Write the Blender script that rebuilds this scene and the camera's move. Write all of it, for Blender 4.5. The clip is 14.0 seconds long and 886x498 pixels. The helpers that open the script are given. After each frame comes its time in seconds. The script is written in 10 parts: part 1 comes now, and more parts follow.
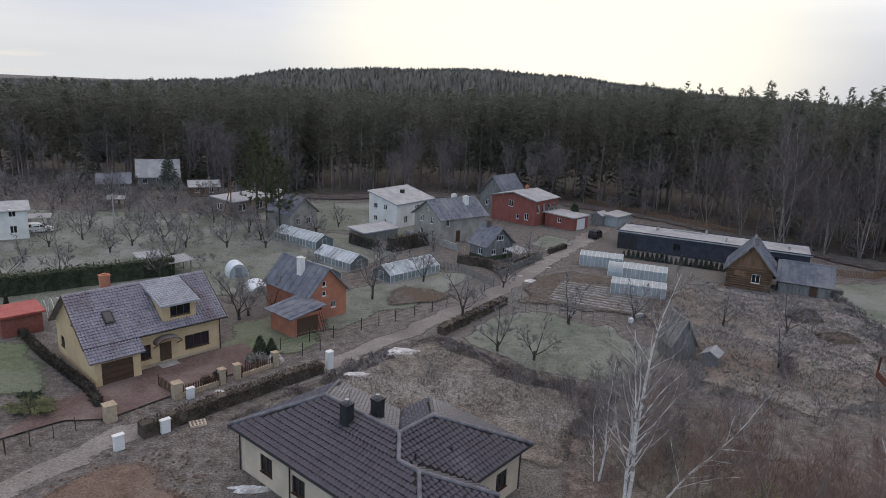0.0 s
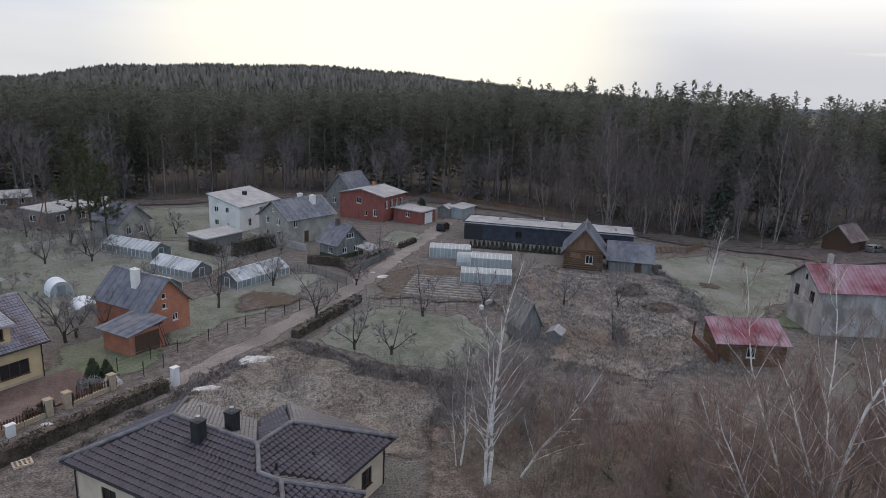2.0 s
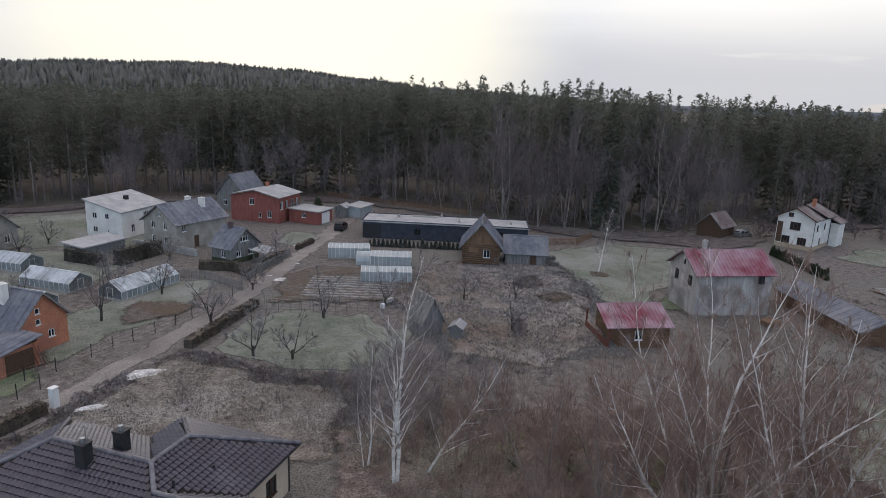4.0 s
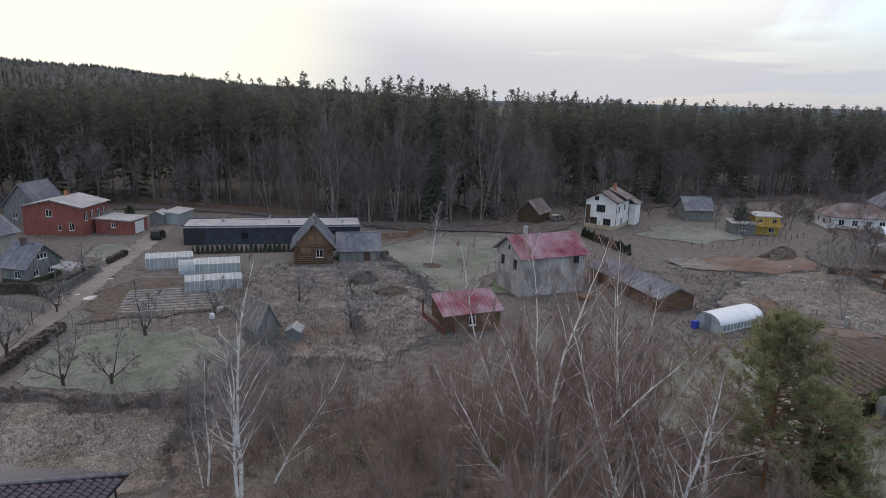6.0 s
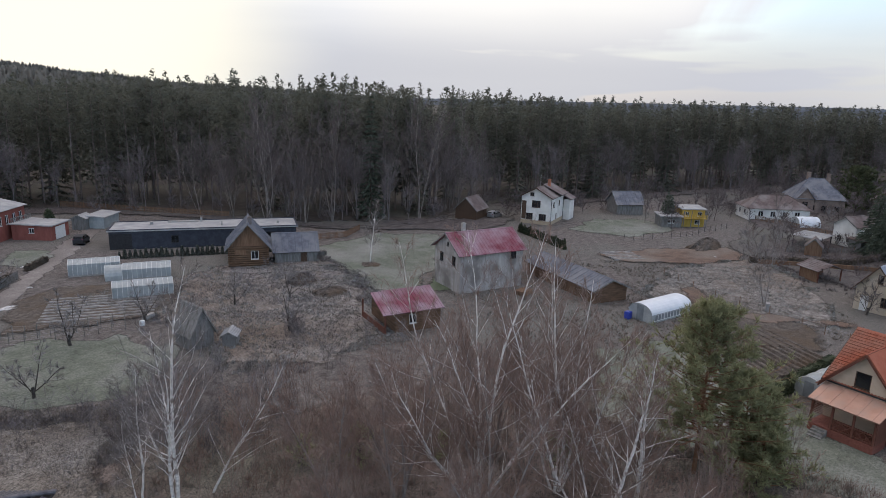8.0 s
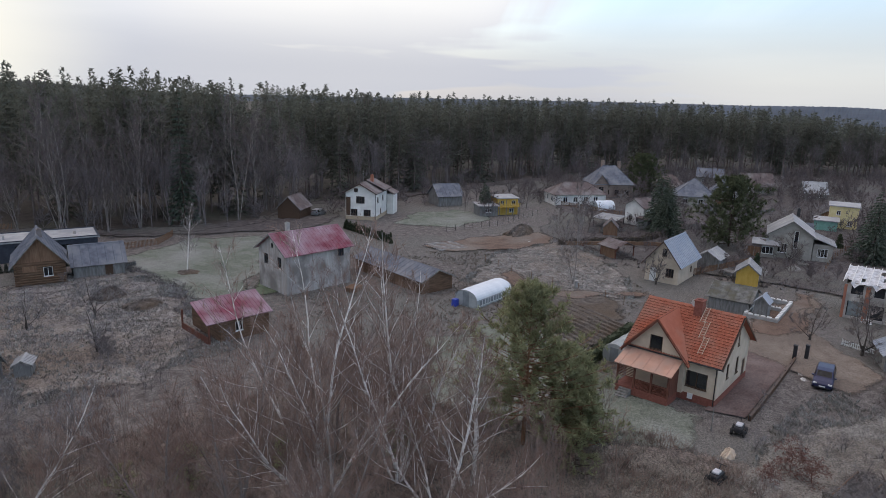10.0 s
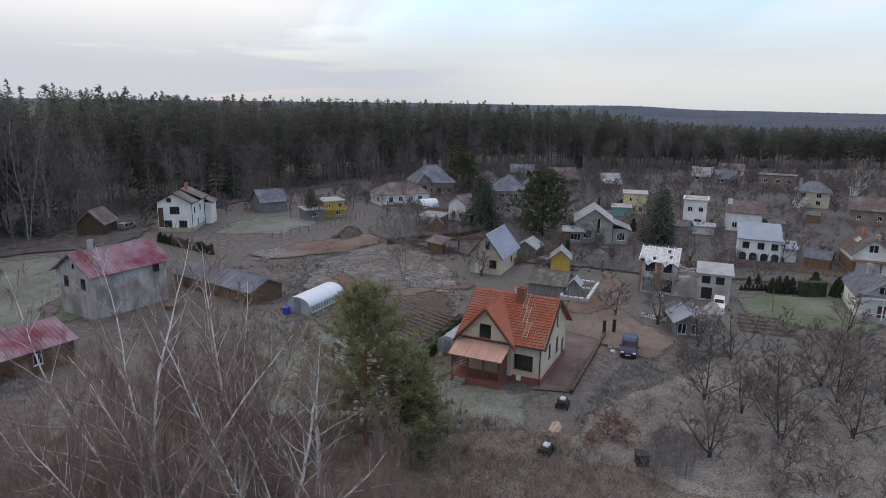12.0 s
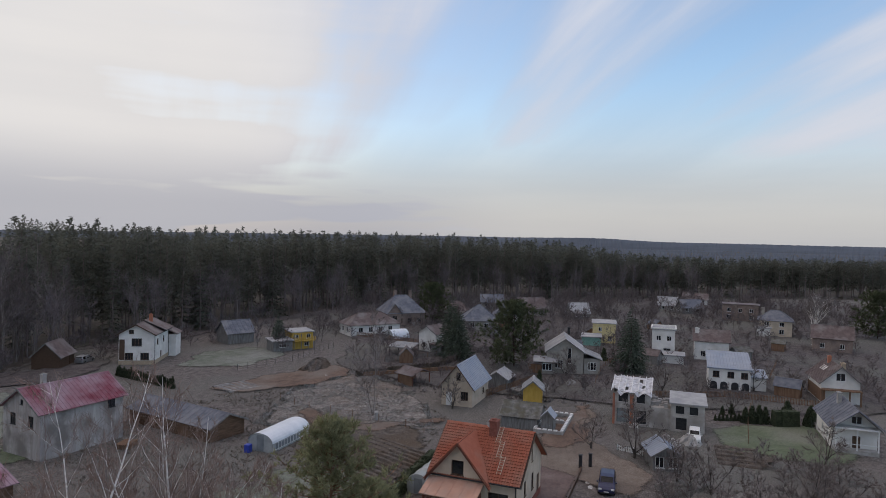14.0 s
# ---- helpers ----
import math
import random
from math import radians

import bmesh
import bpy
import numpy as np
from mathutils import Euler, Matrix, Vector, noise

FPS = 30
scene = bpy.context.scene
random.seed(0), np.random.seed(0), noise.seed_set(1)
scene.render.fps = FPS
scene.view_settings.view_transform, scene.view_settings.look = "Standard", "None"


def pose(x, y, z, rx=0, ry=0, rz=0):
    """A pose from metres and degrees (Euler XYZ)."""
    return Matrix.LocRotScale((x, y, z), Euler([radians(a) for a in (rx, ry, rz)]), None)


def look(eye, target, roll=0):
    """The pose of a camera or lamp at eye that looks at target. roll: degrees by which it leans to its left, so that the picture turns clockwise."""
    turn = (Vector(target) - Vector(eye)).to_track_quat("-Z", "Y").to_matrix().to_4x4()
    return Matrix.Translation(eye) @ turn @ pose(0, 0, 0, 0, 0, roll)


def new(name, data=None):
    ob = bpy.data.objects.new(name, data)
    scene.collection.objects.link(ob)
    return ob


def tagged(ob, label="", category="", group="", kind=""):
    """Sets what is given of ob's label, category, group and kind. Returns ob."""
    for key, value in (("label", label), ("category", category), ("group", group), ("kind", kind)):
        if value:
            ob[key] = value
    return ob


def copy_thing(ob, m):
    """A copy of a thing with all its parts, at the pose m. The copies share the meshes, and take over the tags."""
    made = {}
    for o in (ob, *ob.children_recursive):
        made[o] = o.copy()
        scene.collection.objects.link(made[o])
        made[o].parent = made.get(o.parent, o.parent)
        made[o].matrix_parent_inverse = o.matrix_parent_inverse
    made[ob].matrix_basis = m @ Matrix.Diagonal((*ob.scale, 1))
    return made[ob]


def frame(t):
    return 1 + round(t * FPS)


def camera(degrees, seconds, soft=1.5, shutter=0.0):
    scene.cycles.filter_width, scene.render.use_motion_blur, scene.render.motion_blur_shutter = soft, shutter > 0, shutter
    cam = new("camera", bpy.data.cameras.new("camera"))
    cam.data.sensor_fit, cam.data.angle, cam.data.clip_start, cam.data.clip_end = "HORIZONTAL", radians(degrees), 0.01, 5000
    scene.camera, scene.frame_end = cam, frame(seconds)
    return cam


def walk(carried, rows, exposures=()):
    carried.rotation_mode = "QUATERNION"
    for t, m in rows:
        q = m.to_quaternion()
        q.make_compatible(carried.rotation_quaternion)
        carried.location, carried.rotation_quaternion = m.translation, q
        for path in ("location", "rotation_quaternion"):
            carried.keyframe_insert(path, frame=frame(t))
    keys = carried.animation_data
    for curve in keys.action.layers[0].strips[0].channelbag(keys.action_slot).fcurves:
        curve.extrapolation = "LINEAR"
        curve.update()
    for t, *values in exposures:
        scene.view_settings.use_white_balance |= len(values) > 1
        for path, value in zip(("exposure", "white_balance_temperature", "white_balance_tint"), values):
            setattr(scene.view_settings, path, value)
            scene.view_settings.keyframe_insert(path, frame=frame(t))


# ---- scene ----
cam = camera(69.0, 14.0, soft=0.8)

# ---- the path: a drone hovers at 26 m and turns to the right, then tilts up ----
EYE = (0.0, 0.0, 26.0)


def turn(yaw, pitch, roll):
    return pose(*EYE, 0, 0, yaw) @ pose(0, 0, 0, 90 + pitch) @ pose(0, 0, 0, 0, 0, roll)


PATH = [
    (0, -0.348, -13.931, 2.733),
    (0.5, -4.838, -13.808, 2.637),
    (1, -9.338, -13.677, 2.531),
    (1.5, -12.085, -13.619, 2.432),
    (2, -13.935, -13.633, 2.380),
    (2.2, -14.563, -13.653, 2.370),
    (4.3, -25.729, -13.395, 2.274),
    (4.5, -27.730, -13.364, 2.197),
    (5, -32.755, -13.295, 2.018),
    (5.5, -36.753, -13.218, 1.863),
    (6, -38.245, -13.209, 1.856),
    (6.5, -39.175, -13.229, 1.847),
    (7, -39.996, -13.296, 1.897),
    (7.2, -40.298, -13.333, 1.894),
    (9.3, -53.485, -13.123, 1.721),
    (9.5, -54.938, -13.201, 1.774),
    (10, -59.524, -13.109, 1.648),
    (10.5, -64.371, -13.038, 1.460),
    (11, -69.256, -12.967, 1.298),
    (11.5, -72.610, -12.636, 1.137),
    (12, -74.956, -12.592, 1.141),
    (12.5, -76.253, -11.008, 1.201),
    (13, -76.732, -3.579, 1.234),
    (13.5, -77.225, -2.602, 1.155),
    (14, -77.356, -1.014, 1.220),
]
walk(cam, [(t, turn(y, p, r)) for t, y, p, r in PATH],
     [(0.0, 0.18, 6300, 14), (7.0, 0.18, 6290, 14), (9.5, 0.16, 6170, 14), (12.2, 0.14, 6120, 14), (13.0, 0.0, 6280, 16), (14.0, -0.28, 6270, 16)])

# ---- light ----
SUN_AZ, SUN_EL = -10.0, 9.0   # degrees: azimuth from +y towards -x, height


def way(az, el):
    a, e = radians(az), radians(el)
    return Vector((-math.sin(a) * math.cos(e), math.cos(a) * math.cos(e), math.sin(e)))


def make_world():
    w = bpy.data.worlds.new("winter_sky")
    scene.world = w
    w.use_nodes = True
    n, l = w.node_tree.nodes, w.node_tree.links
    n.clear()

    def node(kind, **kw):
        x = n.new(kind)
        for k, val in kw.items():
            setattr(x, k, val)
        return x

    out = node("ShaderNodeOutputWorld")
    bg = node("ShaderNodeBackground")
    bg.inputs["Strength"].default_value = 1.0
    sky = node("ShaderNodeTexSky", sky_type="NISHITA", sun_disc=False)
    sky.sun_elevation = radians(SUN_EL)
    sky.sun_rotation = radians(-SUN_AZ)
    sky.air_density, sky.dust_density, sky.ozone_density = 1.0, 1.5, 1.5
    tc = node("ShaderNodeTexCoord")
    # clear sky, scaled
    scale = node("ShaderNodeMix", data_type="RGBA", blend_type="MULTIPLY")
    scale.inputs[0].default_value = 1.0
    scale.inputs[7].default_value = (0.36, 0.375, 0.40, 1)
    l.new(sky.outputs[0], scale.inputs[6])
    # cirrus: stretched noise on a plane high above
    sep = node("ShaderNodeSeparateXYZ")
    l.new(tc.outputs["Generated"], sep.inputs[0])
    up = node("ShaderNodeMath", operation="MAXIMUM")
    up.inputs[1].default_value = 0.0
    l.new(sep.outputs[2], up.inputs[0])
    up2 = node("ShaderNodeMath", operation="ADD")
    up2.inputs[1].default_value = 0.42
    l.new(up.outputs[0], up2.inputs[0])
    div = node("ShaderNodeVectorMath", operation="DIVIDE")
    comb = node("ShaderNodeCombineXYZ")
    for i in range(3):
        l.new(up2.outputs[0], comb.inputs[i])
    l.new(tc.outputs["Generated"], div.inputs[0])
    l.new(comb.outputs[0], div.inputs[1])
    turn = node("ShaderNodeMapping")
    turn.inputs["Rotation"].default_value = (0, 0, radians(-34))
    l.new(div.outputs[0], turn.inputs[0])
    mp = node("ShaderNodeMapping")
    mp.inputs["Scale"].default_value = (0.30, 1.9, 0.0)
    l.new(turn.outputs[0], mp.inputs[0])
    cl = node("ShaderNodeTexNoise")
    cl.inputs["Scale"].default_value = 1.5
    cl.inputs["Detail"].default_value = 5
    cl.inputs["Roughness"].default_value = 0.45
    cl.inputs["Lacunarity"].default_value = 2.31
    cl.inputs["Distortion"].default_value = 0.0
    l.new(mp.outputs[0], cl.inputs["Vector"])
    crisp = node("ShaderNodeMapRange")
    crisp.inputs[1].default_value, crisp.inputs[2].default_value = 0.36, 0.68
    crisp.inputs[3].default_value, crisp.inputs[4].default_value = 0.28, 0.76
    l.new(cl.outputs[0], crisp.inputs[0])
    # layered cloud in level bands, low down and round the sun
    mp2 = node("ShaderNodeMapping")
    mp2.inputs["Scale"].default_value = (0.8, 0.8, 7.0)
    mp2.inputs["Location"].default_value = (3.37, 5.71, 1.13)
    mp2.inputs["Rotation"].default_value = (0.02, 0.015, 0.6)
    l.new(tc.outputs["Generated"], mp2.inputs[0])
    band = node("ShaderNodeTexNoise")
    band.inputs["Scale"].default_value = 1.7
    band.inputs["Detail"].default_value = 3
    band.inputs["Roughness"].default_value = 0.45
    band.inputs["Lacunarity"].default_value = 2.37
    l.new(mp2.outputs[0], band.inputs["Vector"])
    ramp = node("ShaderNodeValToRGB")
    ramp.color_ramp.interpolation = "EASE"
    ramp.color_ramp.elements[0].position, ramp.color_ramp.elements[1].position = 0.28, 0.76
    # nearness to the hidden sun
    dot = node("ShaderNodeVectorMath", operation="DOT_PRODUCT")
    dot.inputs[1].default_value = way(SUN_AZ + 0.5, 8)
    l.new(tc.outputs["Generated"], dot.inputs[0])
    near = node("ShaderNodeMapRange", interpolation_type="SMOOTHSTEP")
    near.inputs[1].default_value, near.inputs[2].default_value = 0.10, 1.0
    l.new(dot.outputs["Value"], near.inputs[0])
    glow = node("ShaderNodeMapRange", interpolation_type="SMOOTHSTEP")
    glow.inputs[1].default_value, glow.inputs[2].default_value = 0.90, 1.0
    l.new(dot.outputs["Value"], glow.inputs[0])
    lay = node("ShaderNodeMapRange", interpolation_type="SMOOTHSTEP")
    lay.inputs[1].default_value, lay.inputs[2].default_value = 0.20, 0.05
    l.new(sep.outputs[2], lay.inputs[0])
    lay2 = node("ShaderNodeMath", operation="MAXIMUM", use_clamp=True)
    l.new(lay.outputs[0], lay2.inputs[0])
    l.new(near.outputs[0], lay2.inputs[1])
    both_ = node("ShaderNodeMix", data_type="FLOAT")
    l.new(lay2.outputs[0], both_.inputs[0])
    l.new(crisp.outputs[0], both_.inputs[2])
    l.new(band.outputs[0], both_.inputs[3])
    l.new(both_.outputs[0], ramp.inputs[0])
    # cover = more cloud towards the sun
    cov = node("ShaderNodeMath", operation="MULTIPLY_ADD", use_clamp=True)
    cov.inputs[1].default_value = 0.98
    l.new(near.outputs[0], cov.inputs[0])
    l.new(ramp.outputs[0], cov.inputs[2])
    # a veil of cloud low over the horizon
    low = node("ShaderNodeMapRange", interpolation_type="SMOOTHSTEP")
    low.inputs[1].default_value, low.inputs[2].default_value = 0.26, 0.04
    low.inputs[3].default_value, low.inputs[4].default_value = 0.0, 0.9
    l.new(sep.outputs[2], low.inputs[0])
    cov3 = node("ShaderNodeMath", operation="MAXIMUM", use_clamp=True)
    l.new(cov.outputs[0], cov3.inputs[0])
    l.new(low.outputs[0], cov3.inputs[1])
    # a thin warm veil closes the sky overhead
    veil = node("ShaderNodeMapRange", interpolation_type="SMOOTHSTEP")
    veil.inputs[1].default_value, veil.inputs[2].default_value = 0.50, 0.85
    veil.inputs[3].default_value, veil.inputs[4].default_value = 0.0, 0.95
    l.new(sep.outputs[2], veil.inputs[0])
    cov2 = node("ShaderNodeMath", operation="MAXIMUM", use_clamp=True)
    l.new(cov3.outputs[0], cov2.inputs[0])
    l.new(veil.outputs[0], cov2.inputs[1])
    tone = node("ShaderNodeMix", data_type="RGBA")
    tone.inputs[6].default_value = (0.53, 0.59, 0.685, 1)
    tone.inputs[7].default_value = (0.82, 0.845, 0.865, 1)
    l.new(ramp.outputs[0], tone.inputs[0])
    cream = node("ShaderNodeMix", data_type="RGBA")
    lowc = node("ShaderNodeMapRange", interpolation_type="SMOOTHSTEP")
    lowc.inputs[1].default_value, lowc.inputs[2].default_value = 0.16, 0.03
    lowc.inputs[3].default_value, lowc.inputs[4].default_value = 0.0, 0.75
    l.new(sep.outputs[2], lowc.inputs[0])
    l.new(lowc.outputs[0], cream.inputs[0])
    # a second bright veil to the side of the sun
    dot2 = node("ShaderNodeVectorMath", operation="DOT_PRODUCT")
    dot2.inputs[1].default_value = way(-50, 10)
    l.new(tc.outputs["Generated"], dot2.inputs[0])
    side = node("ShaderNodeMapRange", interpolation_type="SMOOTHSTEP")
    side.inputs[1].default_value, side.inputs[2].default_value = 0.91, 1.0
    side.inputs[3].default_value, side.inputs[4].default_value = 0.0, 0.75
    l.new(dot2.outputs["Value"], side.inputs[0])
    pale = node("ShaderNodeMix", data_type="RGBA")
    pale.inputs[7].default_value = (1.0, 0.965, 0.85, 1)
    l.new(side.outputs[0], pale.inputs[0])
    l.new(tone.outputs[2], pale.inputs[6])
    l.new(pale.outputs[2], cream.inputs[6])
    # a grey-lavender bank lies under that veil
    dot3 = node("ShaderNodeVectorMath", operation="DOT_PRODUCT")
    dot3.inputs[1].default_value = way(-52, 1)
    l.new(tc.outputs["Generated"], dot3.inputs[0])
    bank = node("ShaderNodeMapRange", interpolation_type="SMOOTHSTEP")
    bank.inputs[1].default_value, bank.inputs[2].default_value = 0.82, 0.98
    l.new(dot3.outputs["Value"], bank.inputs[0])
    lowt = node("ShaderNodeMix", data_type="RGBA")
    lowt.inputs[6].default_value = (0.66, 0.655, 0.60, 1)
    lowt.inputs[7].default_value = (0.46, 0.47, 0.495, 1)
    l.new(bank.outputs[0], lowt.inputs[0])
    l.new(lowt.outputs[2], cream.inputs[7])
    warm = node("ShaderNodeMix", data_type="RGBA")
    warm.inputs[7].default_value = (1.06, 1.0, 0.78, 1)
    l.new(glow.outputs[0], warm.inputs[0])
    l.new(cream.outputs[2], warm.inputs[6])
    # cloud is brighter overhead, where the veil is lit through
    high = node("ShaderNodeMapRange", interpolation_type="SMOOTHSTEP")
    high.inputs[1].default_value, high.inputs[2].default_value = 0.15, 0.95
    high.inputs[3].default_value, high.inputs[4].default_value = 1.0, 1.42
    l.new(sep.outputs[2], high.inputs[0])
    bright = node("ShaderNodeVectorMath", operation="SCALE")
    top = node("ShaderNodeMix", data_type="RGBA")
    top.inputs[7].default_value = (0.85, 0.755, 0.71, 1)
    l.new(veil.outputs[0], top.inputs[0])
    l.new(warm.outputs[2], top.inputs[6])
    l.new(top.outputs[2], bright.inputs[0])
    l.new(high.outputs[0], bright.inputs["Scale"])
    mix = node("ShaderNodeMix", data_type="RGBA")
    l.new(cov2.outputs[0], mix.inputs[0])
    l.new(scale.outputs[2], mix.inputs[6])
    l.new(bright.outputs[0], mix.inputs[7])
    l.new(mix.outputs[2], bg.inputs[0])
    l.new(bg.outputs[0], out.inputs[0])


make_world()
sun_data = bpy.data.lights.new("sun", "SUN")
sun_data.energy, sun_data.angle, sun_data.color = 0.6, radians(15), (1.0, 0.93, 0.82)
sun = new("sun", sun_data)
sun.matrix_world = look(way(SUN_AZ, SUN_EL) * 100, (0, 0, 0))
scene.view_settings.exposure = 0.0


# ---- materials ----
def mat(name, a, b, scale=1.0, rough=0.85, bump=0.3, metal=0.0, c=None, c_scale=0.15, c_pos=(0.45, 0.65), vary=0.0,
        stretch=None, spec=0.3, bump_dist=0.02, island=False, fine=0.0):
    """Two tones by noise at `scale` per metre, a third in large patches at c_scale, fine relief, and a little change from piece to piece."""
    m = bpy.data.materials.new(name)
    m.use_nodes = True
    n, l = m.node_tree.nodes, m.node_tree.links
    p = n["Principled BSDF"]
    tc = n.new("ShaderNodeTexCoord")
    src = tc.outputs["Object"]
    if stretch:
        mp = n.new("ShaderNodeMapping")
        mp.inputs["Scale"].default_value = stretch
        l.new(src, mp.inputs[0])
        src = mp.outputs[0]
    nz = n.new("ShaderNodeTexNoise")
    nz.inputs["Scale"].default_value, nz.inputs["Detail"].default_value, nz.inputs["Roughness"].default_value = scale, 8, 0.65
    l.new(src, nz.inputs["Vector"])
    r = n.new("ShaderNodeValToRGB")
    r.color_ramp.elements[0].position, r.color_ramp.elements[1].position = 0.35, 0.65
    r.color_ramp.elements[0].color, r.color_ramp.elements[1].color = (*a, 1), (*b, 1)
    l.new(nz.outputs[0], r.inputs[0])
    col = r.outputs[0]
    if c:
        nz2 = n.new("ShaderNodeTexNoise")
        nz2.inputs["Scale"].default_value, nz2.inputs["Detail"].default_value = c_scale, 6
        l.new(tc.outputs["Object"], nz2.inputs["Vector"])
        r2 = n.new("ShaderNodeMapRange")
        r2.inputs[1].default_value, r2.inputs[2].default_value = c_pos
        l.new(nz2.outputs[0], r2.inputs[0])
        mx = n.new("ShaderNodeMix")
        mx.data_type = "RGBA"
        mx.inputs[7].default_value = (*c, 1)
        l.new(r2.outputs[0], mx.inputs[0])
        l.new(col, mx.inputs[6])
        col = mx.outputs[2]
    if fine:
        nf = n.new("ShaderNodeTexNoise")
        nf.inputs["Scale"].default_value, nf.inputs["Detail"].default_value, nf.inputs["Roughness"].default_value = 5.5, 5, 0.85
        l.new(tc.outputs["Object"], nf.inputs["Vector"])
        rf = n.new("ShaderNodeMapRange")
        rf.inputs[1].default_value, rf.inputs[2].default_value = 0.36, 0.64
        rf.inputs[3].default_value, rf.inputs[4].default_value = 1 - fine, 1 + fine
        l.new(nf.outputs[0], rf.inputs[0])
        sc = n.new("ShaderNodeVectorMath")
        sc.operation = "SCALE"
        l.new(col, sc.inputs[0])
        l.new(rf.outputs[0], sc.inputs["Scale"])
        col = sc.outputs[0]
    if vary:
        if island:
            g = n.new("ShaderNodeNewGeometry")
            rnd = g.outputs["Random Per Island"]
        else:
            g = n.new("ShaderNodeObjectInfo")
            rnd = g.outputs["Random"]
        mr = n.new("ShaderNodeMapRange")
        mr.inputs[3].default_value, mr.inputs[4].default_value = 1 - vary, 1 + vary
        l.new(rnd, mr.inputs[0])
        hs = n.new("ShaderNodeHueSaturation")
        l.new(mr.outputs[0], hs.inputs["Value"])
        l.new(col, hs.inputs["Color"])
        col = hs.outputs[0]
    l.new(col, p.inputs["Base Color"])
    p.inputs["Roughness"].default_value, p.inputs["Metallic"].default_value = rough, metal
    p.inputs["Specular IOR Level"].default_value = spec
    if bump:
        bp = n.new("ShaderNodeBump")
        bp.inputs["Strength"].default_value, bp.inputs["Distance"].default_value = bump, bump_dist
        l.new(nz.outputs[0], bp.inputs["Height"])
        l.new(bp.outputs[0], p.inputs["Normal"])
    return m


